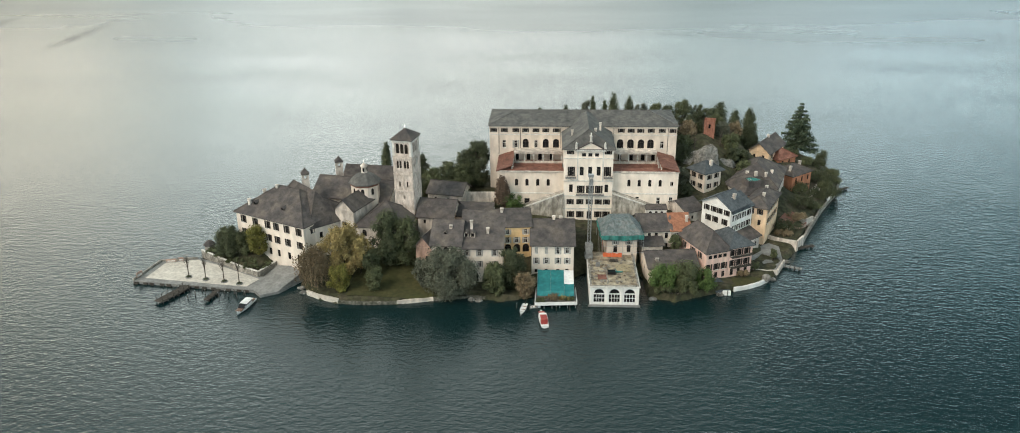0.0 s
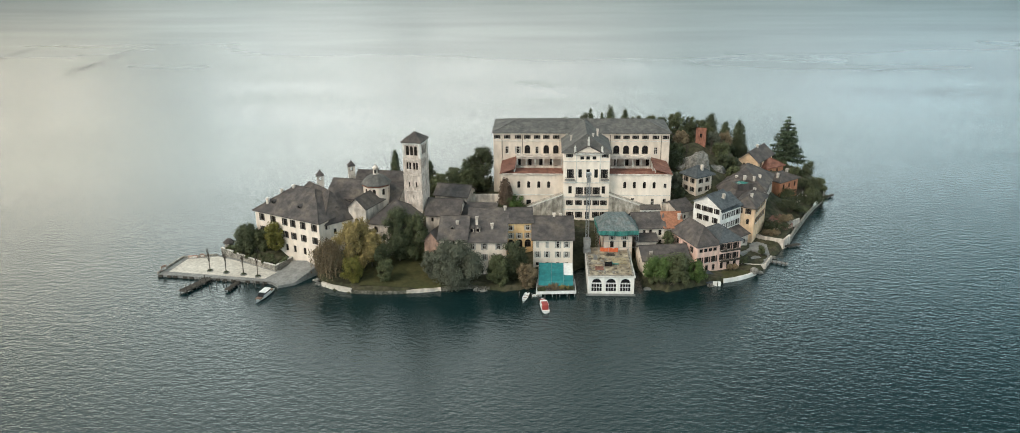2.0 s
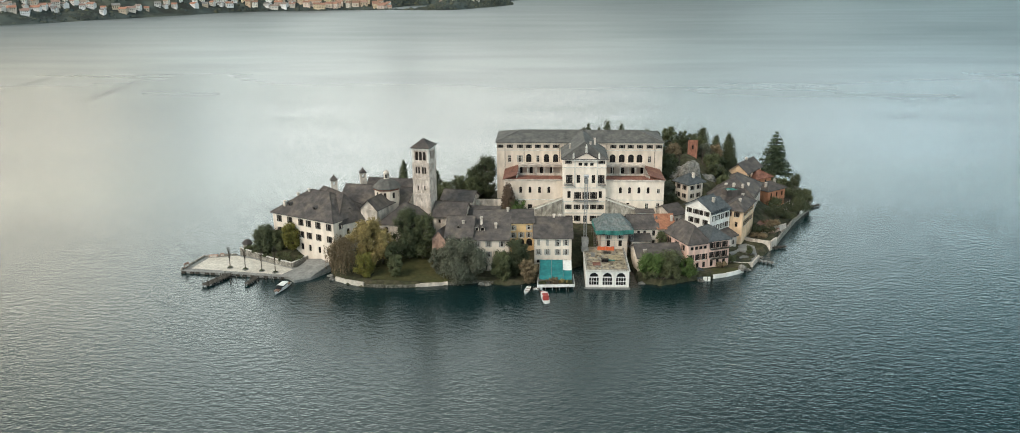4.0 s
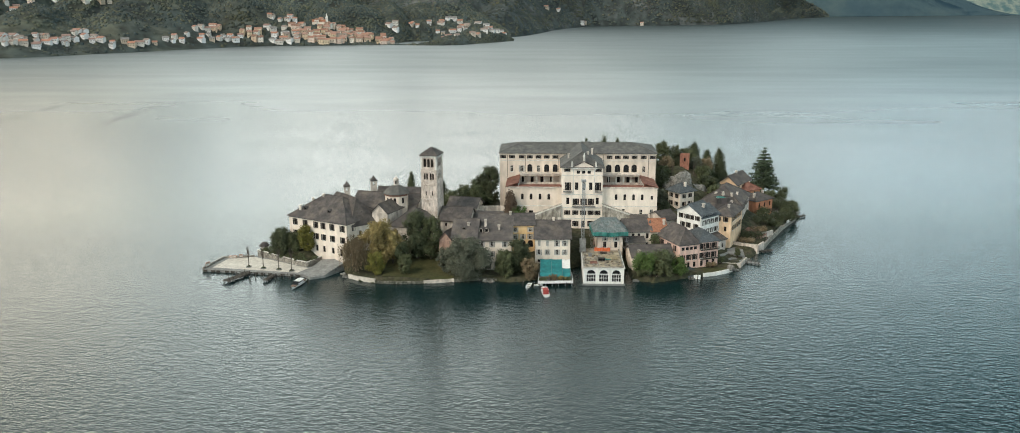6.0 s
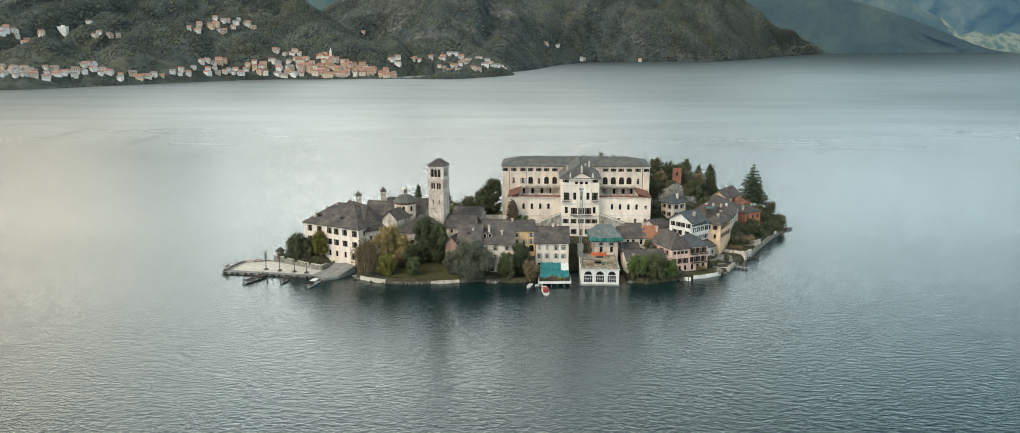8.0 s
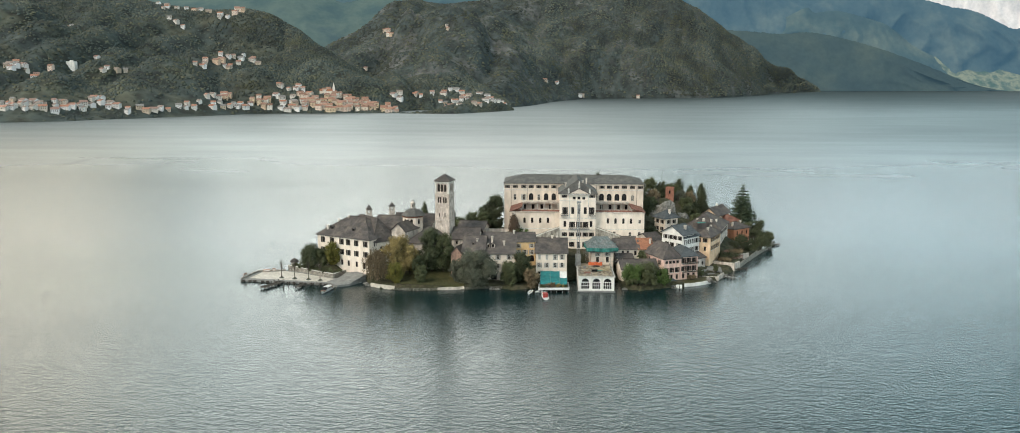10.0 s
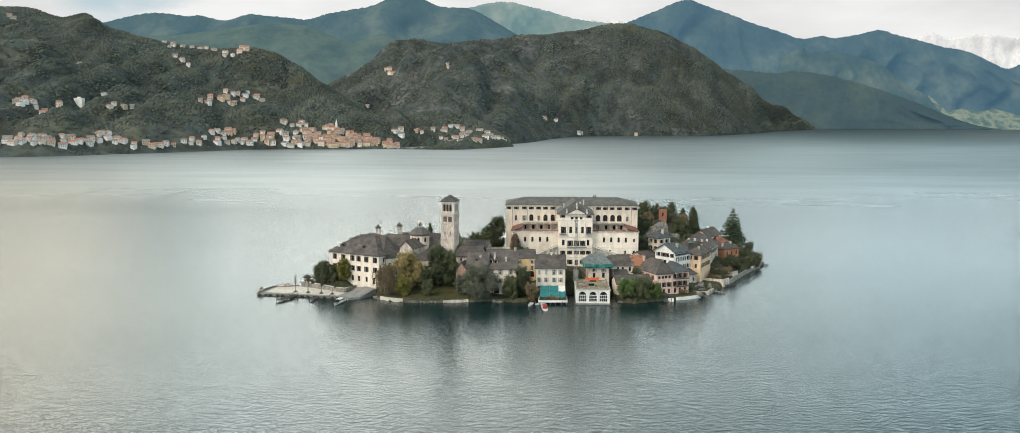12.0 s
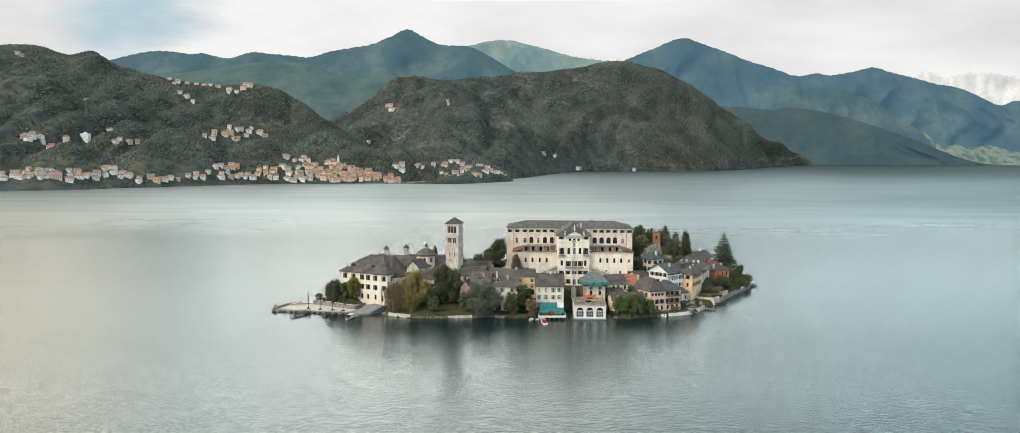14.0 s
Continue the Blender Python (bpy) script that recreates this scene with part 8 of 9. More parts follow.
stone_wall("retaining_wall", "pale rubble retaining wall of the upper palace garden", [(-52, 56.5), (-43, 56.0), (-33.4, 56.2)], 13.0, 5.0, 0.8, GREYED)
stone_wall("terrace_wall", "pale wall of a terrace among the eastern gardens", [(93.5, 88.0), (97.5, 93.5), (101.5, 99.5)], 2.0, 2.6, 0.5, GREYED)
stone_wall("terrace_wall", "pale cross wall between the eastern gardens", [(80.5, 68.0), (86.0, 65.0), (90.0, 68.5)], 1.5, 3.0, 0.5, GREYED)
stone_wall("terrace_wall", "low white parapet beside the jetty", [(103.0, 92.5), (106.5, 98.0)], 0.5, 2.2, 0.5, WHITE)
house("garden_shed", "long garden shed with a brown tiled lean-to roof", (78.2, 57.4), (84.4, 68.2), 4.2, 1.5, 4.4, "shed", 1.5, GREYED, TILE, [("front", (3, 8), 2.2, 1.0, 1.4, "dark")], over=0.4)


def pergola(label, x, y, z, ang):
    ob = thing("pergola", label, "pergola", pose(x, y, z, 0, 0, ang))
    for px in (0.0, 2.5, 5.0, 7.5):
        for py in (0.0, 4.0):
            s = Shape()
            s.tube([(px, py, -1.5), (px, py, 2.6)], [0.1, 0.09], 6)
            part_of("post", s.done("post", MARBLE), ob)
    for py in (0.0, 4.0):
        s = Shape()
        s.box(-0.4, py - 0.08, 2.6, 7.9, py + 0.08, 2.78)
        part_of("beam", s.done("beam", TIMBER), ob)
    for k in range(9):
        s = Shape()
        s.box(k * 0.94 - 0.05, -0.5, 2.8, k * 0.94 + 0.05, 4.5, 2.92)
        part_of("rafter", s.done("rafter", TIMBER), ob)


pergola("weathered timber pergola on a garden terrace", 95.5, 92.5, 4.2, 57)
stone_wall("garden_wall", "tiled garden wall between two eastern terraces", [(76.0, 60.5), (82.0, 57.5), (85.2, 61.0)], 2.0, 2.6, 0.5, ROSE, TILE)


def slab(name, label, outline, z0, z1, material, category):
    s = Shape()
    s.prism(outline, z0, z1)
    return tagged(new(name, s.done(name, material)), label, category, kind="structure")


slab("terrace_lawn", "small green lawn behind the lakeside wall", [(47.5, 13.2), (53.2, 14.2), (57.2, 16.6), (60.6, 19.6), (57.0, 22.0), (49.0, 18.6)], 0.4, 1.3, LAWN, "lawn")
slab("harbour_floor", "worn paving of the small harbour quay", [(57.6, 26), (61.5, 24.8), (65.6, 25.2), (69.6, 33.0), (64.0, 38.5), (58.0, 30.0)], 0.2, 1.5, CONCRETE, "paving")
slab("walled_lawn", "grass of the lakeside walled garden", [(67.0, 51.8), (72.2, 48.2), (77.4, 45.6), (85.2, 60.6), (80.0, 62.0), (72.0, 62.0)], 0.5, 3.4, SOIL, "lawn")


slab("harbour_yard", "worn stone yard between the lakeside houses", [(57.2, 30.0), (63.5, 38.0), (69.6, 33.4), (71.0, 44.0), (66.2, 50.6), (60.4, 45.6), (55.0, 34.0)], 0.2, 2.2, CONCRETE, "paving")


def lawn():
    xs, ys = np.arange(-79.5, -50.5, 1.5), np.arange(0.4, 25, 1.5)
    verts = [(x, y, ground_z(x, y) + 0.12) for y in ys for x in xs]
    n = len(xs)
    faces = [(j * n + i, j * n + i + 1, (j + 1) * n + i + 1, (j + 1) * n + i) for j in range(len(ys) - 1) for i in range(n - 1)]
    tagged(new("garden_lawn", mesh_of("garden_lawn", verts, faces, LAWN)), "dull green lawn behind the garden wall", "lawn", kind="structure")


lawn()


def jetty(label, a, b, w, z, posts=5, railed=False, material=None):
    u = Vector((b[0] - a[0], b[1] - a[1], 0))
    ob = thing("jetty", label, "jetty", Matrix.Translation((a[0], a[1], 0)) @ pose(0, 0, 0, 0, 0, math.degrees(math.atan2(u.y, u.x))), group="jetties")
    L = u.length
    n = max(2, int(L / 0.45))
    s = Shape()
    s.box(0, -w / 2, -0.12, L / n - 0.03, w / 2, 0)
    board = s.done("board", material or TIMBER)
    for i in range(n):
        part_of("board", board, ob, pose(L * i / n, 0, z + random.uniform(-0.015, 0.015)))
    for y in (-w / 2, w / 2):
        s = Shape()
        s.box(0, y - 0.1, z - 0.35, L, y + 0.1, z - 0.13)
        part_of("beam", s.done("beam", material or TIMBER), ob)
        for i in range(posts):
            s = Shape()
            x = L * (i + 0.5) / posts
            s.tube([(x, y, -2.0), (x + random.uniform(-0.08, 0.08), y, z + (1.1 if railed else 0.5))], [0.16, 0.13], 7)
            part_of("post", s.done("post", TIMBER), ob)
        if railed:
            s = Shape()
            s.tube([(0, y, z + 0.95), (L, y, z + 0.95)], [0.05, 0.05], 5)
            part_of("rail", s.done("rail", TIMBER), ob)
    return ob


jetty("dark timber landing stage with railings and thick posts", (-135.4, 8.6), (-141.0, -3.2), 3.0, 1.1, 6, True)
jetty("short dark timber landing stage", (-124.2, 6.4), (-125.6, -1.4), 1.7, 1.0, 5, False)
jetty("narrow boat jetty on the eastern shore", (77.5, 45.8), (85.2, 48.6), 1.2, 0.9, 4)
jetty("narrow boat jetty beside the harbour quay", (69.6, 31.0), (75.2, 28.2), 1.2, 0.9, 4, material=CONCRETE)
jetty("small jetty reaching out below the palace gardens", (112.5, 108.0), (117.6, 112.0), 1.0, 0.9, 3)


def mooring_posts():
    one = thing("mooring_post", "leaning dark timber mooring post in the water", "post", pose(-131, 3.4, 0), group="mooring posts")
    s = Shape()
    s.tube([(0, 0, -2.2), (0.03, 0.02, 1.0), (0.06, 0.0, 1.9)], [0.15, 0.15, 0.12], 7)
    part_of("shaft", s.done("shaft", TIMBER), one)
    s = Shape()
    s.lathe([(0.14, 1.86), (0.15, 1.96), (0.04, 2.04)], (0.06, 0, 0), 7)
    part_of("cap", s.done("cap", STEEL), one)
    spots = [(-129.8, 6.4), (-128.0, 4.6), (-121.4, 4.6), (-119.6, 2.8), (-118.2, 4.9), (-116.4, 2.0), (-115.0, 4.6), (-122.6, 2.2), (-114.0, 3.4), (-132.6, 1.0),
             (-38.2, 1.0), (-35.4, 2.0), (-23.6, -2.6), (-19.2, -3.4), (-16.9, -4.4), (-10.8, -3.6), (-6.4, -3.4), (-3.2, -3.0), (42.8, 7.6), (45.6, 8.4), (107, 95.4)]
    for x, y in spots:
        copy_thing(one, pose(x, y, random.uniform(-0.4, 0.2), random.uniform(-4, 4), random.uniform(-4, 4), random.uniform(0, 360)))


mooring_posts()


def gangway():
    ob = thing("boat_ramp", "sloping slate-roofed boat ramp beside the pink house", "ramp")
    s = Shape()
    s.face((40.0, 11.6, 1.0), (44.0, 8.6, 0.6), (47.8, 12.6, 0.9), (43.6, 16.2, 3.0))
    for a, b in (((40.0, 11.6, 1.0), (44.0, 8.6, 0.6)), ((44.0, 8.6, 0.6), (47.8, 12.6, 0.9)), ((47.8, 12.6, 0.9), (43.6, 16.2, 3.0)), ((43.6, 16.2, 3.0), (40.0, 11.6, 1.0))):
        s.face((a[0], a[1], -1.5), (b[0], b[1], -1.5), b, a)
    part_of("slope", s.done("slope", SLATE_BLUE), ob)
    s = Shape()
    s.box(44.2, 8.6, 0.0, 46.8, 9.2, 1.6, pose(0, 0, 0))
    part_of("kerb_wall", s.done("kerb_wall", WHITE), ob)


gangway()


# ---- boats ----
def hull(s, L, W, H, sheer=0.25, n=12):
    """Open hull along x from stern to bow."""
    rings = []
    for i in range(n + 1):
        q = i / n
        half = W / 2 * (1 - max(0, (q - 0.45) / 0.55) ** 2.2) * (0.88 + 0.12 * min(1, q * 4))
        half = max(half, 0.02)
        z = H * (1 + sheer * q * q)
        x = L * (q - 0.5)
        rings.append([len(s.v) + k for k in range(5)])
        s.v += [(x, -half, z), (x, -half * 0.86, z * 0.35), (x, 0, -0.25), (x, half * 0.86, z * 0.35), (x, half, z)]
    for a, b in zip(rings, rings[1:]):
        s.f += [(a[k], b[k], b[k + 1], a[k + 1]) for k in range(4)]
    s.f.append(tuple(rings[0]))
    # deck set below the rail
    low = []
    for r in rings:
        pa, pb = s.v[r[0]], s.v[r[4]]
        low.append((len(s.v), len(s.v) + 1))
        s.v += [(pa[0], pa[1] * 0.92, pa[2] - 0.22), (pb[0], pb[1] * 0.92, pb[2] - 0.22)]
    for (a, b), (c, d) in zip(low, low[1:]):
        s.f.append((a, c, d, b))
    for i in range(n):
        s.f.append((rings[i][0], low[i][0], low[i + 1][0], rings[i + 1][0]))
        s.f.append((rings[i][4], rings[i + 1][4], low[i + 1][1], low[i][1]))


def motor_launch(label, x, y, ang, L, W, hull_mat, roof_mat, cover, aft=(-0.46, -0.28)):
    ob = thing("motorboat", label, "boat", pose(x, y, 0, 0, 0, ang), group="moored boats")
    s = Shape()
    hull(s, L, W, 0.95)
    part_of("hull", s.done("hull", hull_mat), ob)
    s = Shape()
    s.box(-L * 0.26, -W * 0.38, 0.8, L * 0.16, W * 0.38, 1.45)
    part_of("cabin", s.done("cabin", BOAT_WHITE), ob)
    s = Shape()
    for k in range(4):
        x0 = -L * 0.25 + k * L * 0.10
        for y0 in (-W * 0.385, W * 0.37):
            s.box(x0, y0, 1.5, x0 + L * 0.085, y0 + 0.04, 2.0)
    s.face((L * 0.24, -W * 0.36, 1.1), (L * 0.24, W * 0.36, 1.1), (L * 0.10, W * 0.38, 2.06), (L * 0.10, -W * 0.38, 2.06))
    part_of("cabin_windows", s.done("cabin_windows", GLASS), ob)
    s = Shape()
    n = 8
    for i in range(n):
        a, b = i / n, (i + 1) / n
        f = lambda q: (W * 0.44 * (2 * q - 1), 2.05 + 0.18 * math.sin(math.pi * q))
        (ya, za), (yb, zb) = f(a), f(b)
        s.face((-L * 0.30, ya, za), (L * 0.105, ya, za), (L * 0.105, yb, zb), (-L * 0.30, yb, zb))
    part_of("canopy", s.done("canopy", roof_mat), ob)
    if cover:
        s = Shape()
        s.box(L * aft[0], -W * 0.36, 0.85, L * aft[1], W * 0.36, 1.1 if aft[1] < -0.2 else 2.4)
        s.box(L * 0.245, -W * 0.34, 0.9, L * 0.40, W * 0.34, 1.15)
        part_of("deck_cover", s.done("deck_cover", cover), ob)
    for y0 in (-W * 0.4, W * 0.4):
        for x0 in (-L * 0.28, L * 0.12):
            s = Shape()
            s.tube([(x0, y0, 0.9), (x0, y0, 2.08)], [0.03, 0.03], 5)
            part_of("canopy_post", s.done("canopy_post", STEEL), ob)
    s = Shape()
    s.tube([(L * 0.28, -W * 0.3, 1.1), (L * 0.47, 0, 1.75), (L * 0.28, W * 0.3, 1.1)], [0.03, 0.03, 0.03], 5)
    part_of("bow_rail", s.done("bow_rail", STEEL), ob)
    return ob


motor_launch("white motor launch with pale canopy moored at the quay", -111.4, -4.6, -100, 10.5, 3.0, BOAT_WHITE, BOAT_WHITE, BOAT_WOOD)
motor_launch("wooden motor launch with red and white canopy", -15.0, -10.0, 98, 10.0, 2.8, BOAT_WHITE, BOAT_WHITE, BOAT_RED, (-0.38, -0.05))


def rowing_boat(label, x, y, ang, L, W):
    ob = thing("rowing_boat", label, "boat", pose(x, y, 0, 0, 0, ang), group="moored boats")
    s = Shape()
    hull(s, L, W, 0.6, 0.35)
    part_of("hull", s.done("hull", BOAT_WHITE), ob)
    for q in (-0.25, 0.02, 0.25):
        s = Shape()
        s.box(L * q - 0.15, -W * 0.42, 0.45, L * q + 0.15, W * 0.42, 0.5)
        part_of("thwart", s.done("thwart", BOAT_WOOD), ob)
    s = Shape()
    s.box(-L * 0.56, -0.2, 0.3, -L * 0.49, 0.2, 0.95)
    part_of("outboard", s.done("outboard", SHUTTER), ob)


rowing_boat("slim white open boat moored below the trees", -21.4, -3.6, -100, 7.6, 1.9)
rowing_boat("small white tender beside the terrace piles", -17.6, -1.9, 10, 3.6, 1.3)


def kiosk():
    ob = thing("garden_kiosk", "small round stone kiosk with a dark roof", "kiosk", pose(-137.6, 35.2, 0))
    s = Shape()
    s.lathe([(1.7, 1.0), (1.7, 4.4)], sides=8)
    part_of("wall", s.done("wall", RUBBLE), ob)
    s = Shape()
    s.lathe([(2.3, 4.4), (2.2, 4.7), (1.2, 5.7), (0.15, 6.2)], sides=8)
    part_of("roof", s.done("roof", SLATE), ob)


kiosk()


def signs():
    for x, y, w, h, ang in ((-154.6, 14.2, 2.6, 1.8, 70), (-148.4, 26.0, 3.4, 1.1, 12), (-145.2, 27.0, 1.6, 1.4, 12)):
        ob = thing("notice_stand", "faded red and white notice stand on the quay", "sign", pose(x, y, 1.0, 0, 0, ang), group="notice stands")
        s = Shape()
        s.box(-w / 2, -0.06, 0.5, w / 2, 0.06, 0.5 + h)
        part_of("panel", s.done("panel", ROSE), ob)
        s = Shape()
        s.box(-w * 0.4, -0.075, 0.7, w * 0.4, -0.062, 0.5 + h * 0.55)
        part_of("plain_bar", s.done("plain_bar", MARBLE), ob)
        for q in (-0.4, 0.4):
            s = Shape()
            s.box(w * q - 0.05, -0.05, 0, w * q + 0.05, 0.05, 0.5)
            part_of("leg", s.done("leg", STEEL), ob)


signs()


# ---- trees and shrubs ----
def planted(x, y, lift=0.0):
    return (x, y, ground_z(x, y) + lift)


for k, (x, y) in enumerate(((-137.6, 14.8), (-131.0, 13.2), (-124.1, 11.8), (-118.3, 10.2))):
    bare_tree("slender leafless plane tree on the paved quay", (x, y, 1.05), 10.4, seed=20 + k, group="quay trees")
    ob = thing("tree_grate", "dark round planting ring at a tree's foot", "planter", pose(x, y, 1.06), group="quay planters")
    s = Shape()
    s.lathe([(1.15, 0), (1.15, 0.35), (0.95, 0.35), (0.95, 0.12)], sides=12)
    part_of("ring", s.done("ring", CONCRETE), ob)
    part_of("plants", leaf_cloud("plants", [(0, 0, 0.35), (0.4, 0.2, 0.3), (-0.4, -0.1, 0.3)], [0.5, 0.4, 0.4], 160, 0.3, G_DARK, seed=k), ob)

broad_tree("broadleaf_tree", "round dense dark green tree in the raised garden", planted(-127.5, 28.8), 11.5, 11.5, G_DARK, 3200, 2, low=0.1)
broad_tree("broadleaf_tree", "dark green bushy tree beside the villa", planted(-121.5, 27.5), 8.5, 8, G_OLIVE, 1800, 12, low=0.08)
broad_tree("broadleaf_tree", "yellow-green pointed tree in front of the villa", planted(-115.5, 25.8), 11.5, 8.5, G_YELLOW, 2400, 4, low=0.1)
for k, (x, y, sx, sy, h) in enumerate(((-131, 28.6, 7, 3, 1.6), (-124.5, 24, 7, 3, 1.6), (-117, 19.5, 7, 3, 1.5), (-111.8, 20.5, 3, 8, 1.5), (-135.5, 32.2, 6, 3, 1.8), (-119, 23.4, 8, 4, 2.2))):
    shrub("clipped green hedge in the raised garden", (x, y, 2.6), (sx, sy, h), G_OLIVE, 30 + k, 700, 0.4)
weeping_tree("weeping_tree", "russet weeping tree on the shore", planted(-91.3, 7.5), 15.0, 10.5, G_BROWN, 300, 5, low=0.06)
broad_tree("weeping_tree", "tall gold-leaved weeping willow by the church", planted(-82.6, 13.0), 19.5, 14, G_GOLD, 5200, 6, trunk=0.45, low=0.10, droop=0.35, leaf=0.8)
broad_tree("broadleaf_tree", "yellowing slender tree by the church", planted(-77.5, 15.5), 15, 9, G_GOLD, 2600, 7, droop=0.3, low=0.2)
broad_tree("broadleaf_tree", "small bright yellow-green tree on the shore", planted(-82.3, 4.0), 9.0, 8.5, G_YELLOW, 2400, 8, low=0.06, leaf=0.6)
broad_tree("broadleaf_tree", "dark green garden tree", planted(-73.5, 14.5), 9.5, 8.0, G_DARK, 2000, 9, low=0.06)
broad_tree("broadleaf_tree", "low olive-green tree on the lawn", planted(-71.0, 6.0), 7.5, 7.0, G_OLIVE, 1500, 10, low=0.05)
broad_tree("broadleaf_tree", "tall dark broadleaf tree under the bell tower", planted(-68.0, 20.0), 20.5, 13.5, G_DARK, 5000, 11, low=0.08, trunk=0.4)
broad_tree("broadleaf_tree", "dark tree beside the bell tower's foot", planted(-62.5, 20.5), 18.5, 11.5, G_OLIVE, 3200, 13, low=0.08, trunk=0.35)
broad_tree("willow_tree", "wide grey-green willow hanging over the water", planted(-46.4, 5.0), 14.5, 18.5, G_WILLOW, 7500, 3, trunk=0.5, low=0.03, droop=0.3, leaf=0.8)
broad_tree("willow_tree", "smaller grey-green willow by the rose house", planted(-54.8, 9.5), 9.5, 8.5, G_WILLOW, 2000, 14, droop=0.4, low=0.06)
broad_tree("broadleaf_tree", "dark olive tree at the water's edge", planted(-30.8, 5.0), 11.0, 9.0, G_OLIVE, 2800, 15, low=0.03)
broad_tree("broadleaf_tree", "tall dark tree before the yellow house", planted(-25.6, 9.2), 14.5, 10.5, G_DARK, 3600, 16, low=0.06)
broad_tree("broadleaf_tree", "russet shrubby tree by the moored boats", planted(-20.9, 4.8), 9.0, 7.0, G_BROWN, 2200, 17, low=0.03, leaf=0.55)
for k, (x, y, sx, h, mat) in enumerate(((-12.4, 0.2, 5.0, 3.6, G_BROWN), (-8.4, 0.6, 5.0, 2.6, G_GOLD), (-6.6, 0.9, 3.6, 2.0, G_OLIVE), (-15.9, -0.4, 3.0, 2.0, G_OLIVE))):
    shrub("potted shrubs along the terrace parapet", (x, y, 1.3), (sx, 2.2, h), mat, 50 + k, 420, 0.4)
broad_tree("broadleaf_tree", "spreading fresh green tree over the shore", planted(24.5, 8.4), 8.0, 10.5, G_BRIGHT, 2600, 18, low=0.02)
broad_tree("broadleaf_tree", "wide olive-green tree over the shore", planted(31.5, 8.8), 9.0, 12.0, G_OLIVE, 3000, 19, low=0.02)
broad_tree("broadleaf_tree", "low green tree beside the boat ramp", planted(37.8, 9.8), 6.2, 8.0, G_BRIGHT, 1600, 21, low=0.02)
shrub("low reeds and bushes at the water's edge", planted(28.0, 5.2), (18, 3.5, 3.2), G_OLIVE, 22, 1400, 0.5)
broad_tree("broadleaf_tree", "small dark tree in a courtyard", planted(30.8, 29.0), 8.2, 4.6, G_OLIVE, 900, 23, low=0.25)
cypress("russet columnar conifer against the palace", planted(-30.7, 50.0), 26.2 - ground_z(-30.7, 50.0), 5.4, 24, G_RUSSET, "columnar_tree")
shrub("round bright green bush below the palace", planted(-26.3, 49.6), (9.5, 6.0, 21.8 - ground_z(-26.3, 49.6)), G_BRIGHT, 25, 1700, 0.55)
shrub("dark shrub on the ramp", planted(-32.4, 49.0), (4.4, 4.0, 6.5), G_DARK, 26, 500, 0.5)
broad_tree("broadleaf_tree", "big dark evergreen at the palace corner", planted(-41.5, 74.0), 19.0, 12.0, G_DARK, 4600, 27, low=0.05, trunk=0.45)
for k, (x, y, h, w, mat) in enumerate(((-47, 69, 12, 9, G_OLIVE), (-54, 73, 11, 10, G_DARK), (-60, 78, 10, 9, G_OLIVE), (-46, 82, 13, 9, G_DARK), (-63, 71, 8, 8, G_DARK), (-52, 66, 8, 8, G_OLIVE), (-45, 60, 6, 6, G_DARK), (-53, 75, 24.2 - ground_z(-53, 75), 10, G_OLIVE), (-46.8, 75.5, 26.4 - ground_z(-46.8, 75.5), 11, G_DARK), (-58.5, 71, 9.5, 9, G_OLIVE))):
    broad_tree("broadleaf_tree", "mixed green tree in the palace garden", planted(x, y), h, w, mat, 1700, 60 + k, low=0.06, group="palace garden trees")
palm("tall fan palm in the palace garden", (-49.5, 84.0, ground_z(-49.5, 84.0)), 24.0 - ground_z(-49.5, 84.0), 1)
palm("fan palm beside the dark evergreens", (-45.2, 84.0, ground_z(-45.2, 84.0)), 25.2 - ground_z(-45.2, 84.0), 2)
shrub("trimmed hedge along the palace garden", planted(-44, 54), (14, 3, 2.6), G_OLIVE, 70, 900, 0.5)
cypress("tall narrow cypress behind the church", planted(-81.5, 92.0, -0.5), 22.5, 4.6, 71)
broad_tree("broadleaf_tree", "dark tree behind the bell tower", planted(-65.6, 84.0), 17.0, 7.5, G_DARK, 2000, 72, low=0.1)
for k, (x, y, top, w) in enumerate(((5.8, 124, 38.9, 3.8), (11.0, 124, 36.9, 3.4), (14.9, 124, 39.8, 7.0), (21.8, 124, 38.4, 5.8), (-6.1, 124, 34.4, 4.6), (-17.6, 122, 34.2, 4.4))):
    z = ground_z(x, y)
    cypress("dark columnar cypress behind the palace", (x, y, z), top - z, w, 80 + k)
# wooded hill behind the palace
rng = random.Random(5)
spots = [(39, 82), (42, 92), (36, 100), (30, 108), (40, 108), (46, 112), (52, 116), (58, 112), (60, 104), (62, 96), (60, 88), (66, 110), 
         (66, 90), (64, 82), (38, 74), (62, 74), (40, 64), (45, 100), (68, 116), (76, 122)]
for k, (x, y) in enumerate(spots):
    mat = (G_DARK, G_OLIVE, G_WILLOW, G_OLIVE, G_DARK, G_BROWN)[k % 6]
    broad_tree("broadleaf_tree", "shaggy tree on the wooded hill", planted(x + rng.uniform(-1, 1), y + rng.uniform(-1, 1)), rng.uniform(4.5, 7.0) + max(0.0, y - 102) * 0.26, rng.uniform(6.0, 9.0), mat, 1400, 100 + k, low=0.03, group="hill trees")
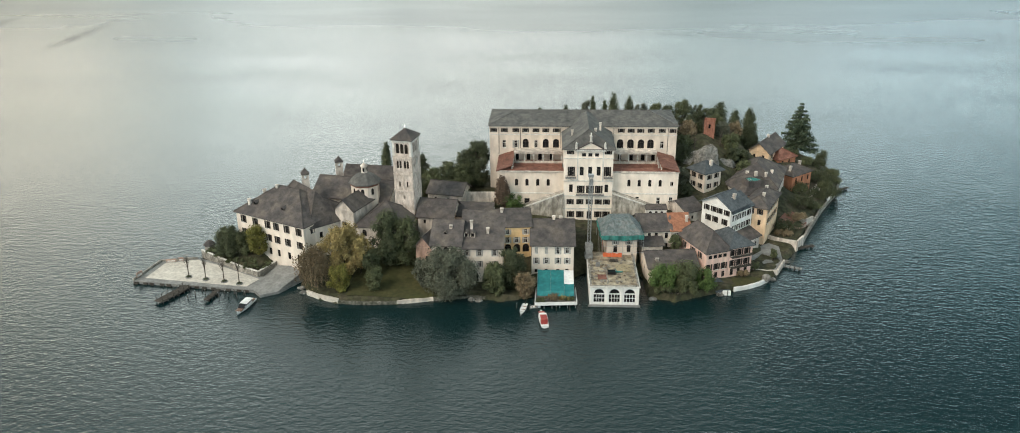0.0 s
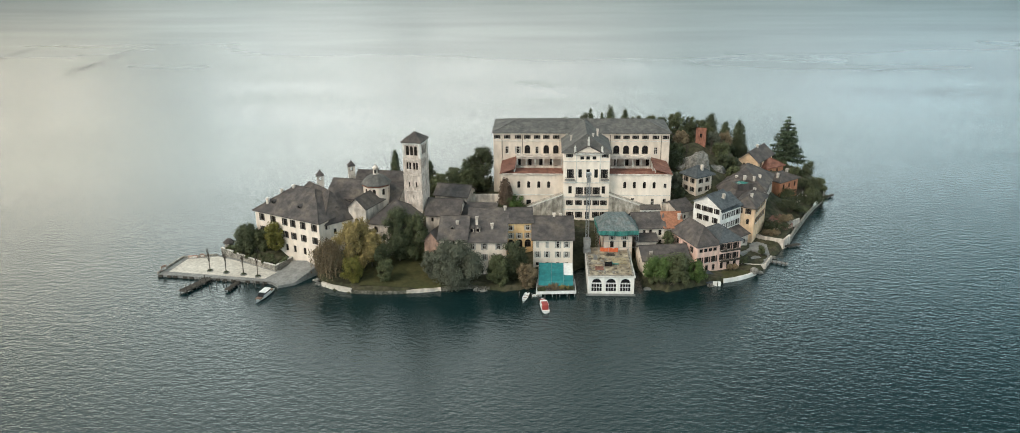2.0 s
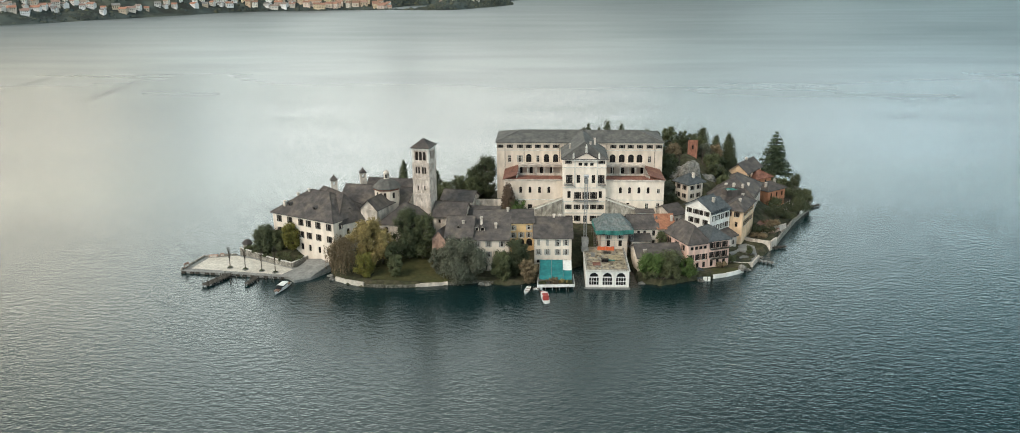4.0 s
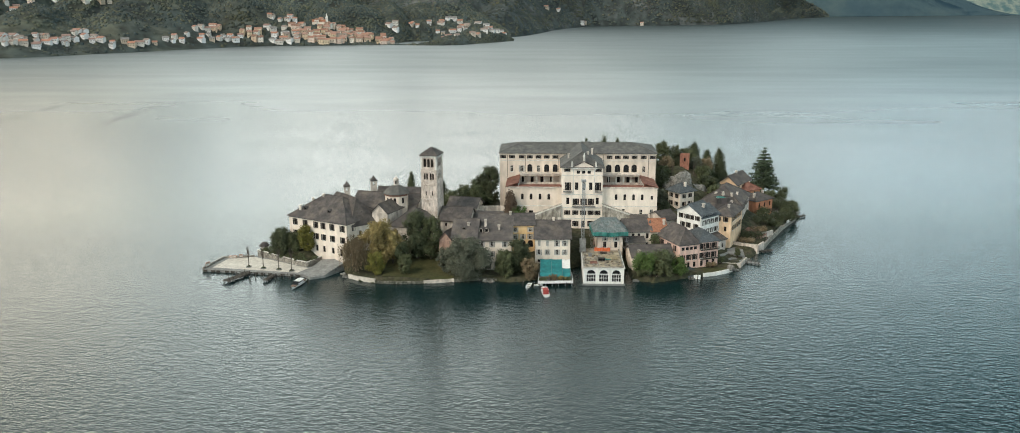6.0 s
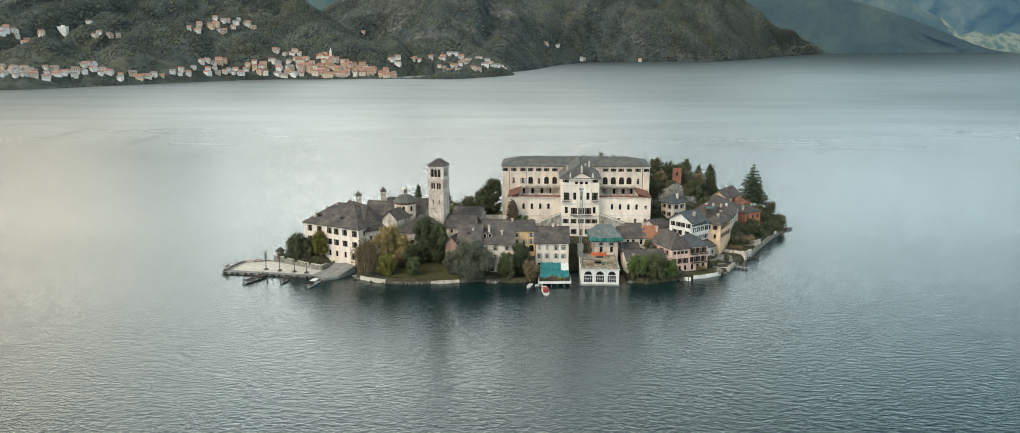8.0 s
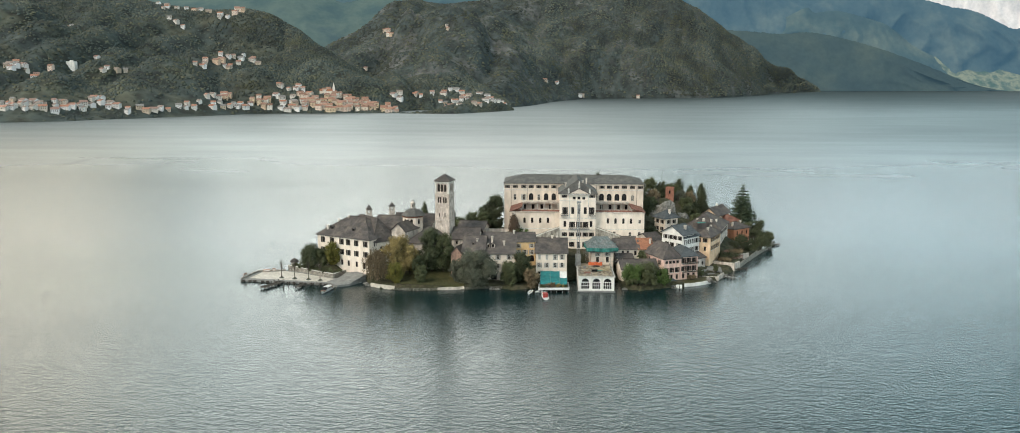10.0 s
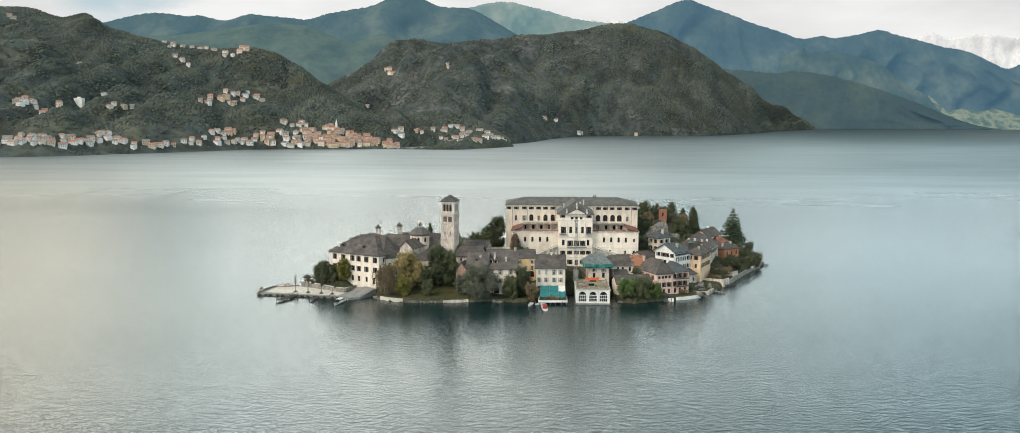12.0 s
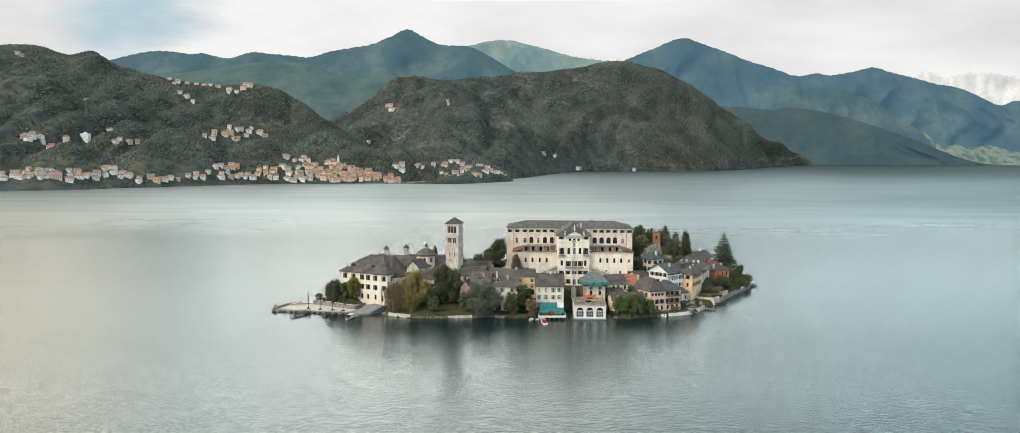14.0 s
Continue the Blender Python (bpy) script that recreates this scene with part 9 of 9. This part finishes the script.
for k, (x, y, top, w, mat, what) in enumerate(((2.8, 126, 37.4, 7.0, G_WILLOW, "grey-green tree behind the palace roof"), (27, 124, 36.4, 9.5, G_WILLOW, "thin grey-green tree on the hilltop"), (33.5, 122, 36.6, 9.0, G_OLIVE, "shaggy olive tree on the hilltop"),
                                                 (38.5, 120, 36.0, 9.0, G_DARK, "dark pine crown on the hilltop"), (45, 122, 37.8, 9.5, G_OLIVE, "broad tree on the hilltop"), (52, 122, 36.2, 8.5, G_DARK, "dark evergreen behind the brick tower"),
                                                 (56.5, 121, 34.2, 6.5, G_DARK, "dark evergreen on the hill's shoulder"))):
    z = ground_z(x, y)
    broad_tree("broadleaf_tree", what, (x, y, z), top - z, w, mat, 2600, 300 + k, low=0.12)
bare_tree("bare grey tree on the hilltop", planted(39.5, 124), 13.5, 90)
for k, (x, y, h) in enumerate(((28, 113, 11), (44, 116, 10), (52, 108, 9), (36, 92, 8), (45, 86, 8), (62, 100, 9), (30, 119, 12), (57, 95, 8))):
    bare_tree("leafless grey tree among the evergreens", planted(x, y), h, 200 + k, group="bare hill trees")
bare_tree("bare grey tree beside the hilltop pines", planted(39, 115), 11.0, 91)
for k, (x, y, h, w) in enumerate(((61, 121, 36.0 - ground_z(61, 121), 7.5), (67.8, 121, 32.6 - ground_z(67.8, 121), 6), (74.0, 120, 33.4 - ground_z(74.0, 120), 7.5), (48, 118, 11, 7))):
    cypress("dark broad conifer on the wooded hill", planted(x, y), h, w, 92 + k, G_DARK, "conifer_tree")
cedar("tall dark cedar with separate drooping tiers", planted(102.8, 142.0, -0.5), 31.5 - ground_z(102.8, 142.0), 17.8)
# eastern gardens
for k, (x, y, sx, sy, h, mat) in enumerate(((77.5, 57.0, 11, 8, 5.0, G_DARK), (87.0, 75.5, 13, 11, 7.0, G_DARK), (74.5, 51.5, 8, 5, 2.6, G_BROWN), (103.1, 108.0, 10, 9, 7.0, G_DARK), (105.5, 97.5, 8, 8, 6.5, G_DARK), (90.5, 92.5, 8, 7, 5.5, G_OLIVE), (92.5, 79.5, 8, 7, 4.6, G_OLIVE), (98.0, 90.5, 7, 6, 5.0, G_DARK),
                                            (104.5, 101.5, 7, 6, 4.0, G_OLIVE), (110.0, 110.0, 7, 7, 4.8, G_OLIVE), (112.5, 118.5, 6, 6, 4.6, G_OLIVE), (107.0, 122.0, 7, 6, 5.0, G_DARK), (101.0, 119.0, 6, 6, 3.6, G_OLIVE),
                                            (110.0, 130.0, 7, 7, 7.5, G_DARK), (97.0, 108.0, 6, 6, 4.0, G_OLIVE), (97.5, 132.0, 6, 6, 5.0, G_OLIVE), (57.5, 24.2, 4, 3, 4.5, G_OLIVE), (53.0, 20.0, 5, 2, 3.0, G_BROWN),
                                            (66.4, 33.5, 2.4, 2.4, 5.0, G_OLIVE), (82.5, 65.0, 8, 5, 3.2, G_BROWN), (41.0, 40.5, 6, 4, 3.4, G_BROWN), (37.0, 53.0, 5, 4, 4.0, G_DARK), (57.8, 60.0, 7, 6, 4.0, G_DARK))):
    shrub("bushy evergreen shrubs in the shore gardens", planted(x, y, 0.0), (sx, sy, h), mat, 120 + k, 900, 0.5)


def boulder(label, x, y, z, size, seed):
    s = Shape()
    n, m = 14, 9
    off = Vector((seed * 3.1, 0, 0))
    for j in range(m + 1):
        for i in range(n):
            a, b = 2 * math.pi * i / n, math.pi * j / m
            d = Vector((math.sin(b) * math.cos(a), math.sin(b) * math.sin(a), math.cos(b)))
            r = 1 + 0.35 * noise.noise(d * 1.6 + off) + 0.15 * noise.noise(d * 4 + off)
            s.v.append((d.x * r * size[0], d.y * r * size[1], d.z * r * size[2]))
    s.f = [(j * n + i, (j + 1) * n + i, (j + 1) * n + (i + 1) % n, j * n + (i + 1) % n) for j in range(m) for i in range(n)]
    ob = new("rock_outcrop", s.done("rock_outcrop", ROCK))
    ob.matrix_basis = pose(x, y, z)
    tagged(ob, label, "rock")


boulder("large pale grey rock outcrop on the wooded slope", 48.6, 79.0, 23.6, (5.6, 3.6, 5.8), 1)
boulder("grey rock outcrop below the brick tower", 43.5, 82.0, 21.5, (4.0, 3.0, 4.0), 2)
boulder("grey rock outcrop among the trees", 58.0, 84.0, 19.0, (4.0, 3.0, 4.0), 3)
for k, (x, y) in enumerate(((-96.8, 9.6), (-95.4, 6.2), (-38.5, 3.0), (-36.0, 2.4), (20.8, 5.2), (43.5, 9.0), (63.2, 20.6), (71.8, 35.2), (113.5, 111), (116.2, 121))):
    boulder("rough shore rocks at the waterline", x, y, 0.1, (1.3, 1.0, 0.7), 10 + k)
boulder("heap of pale boulders at the end of the terrace wall", 60.6, 18.6, 1.6, (1.6, 1.3, 1.4), 31)
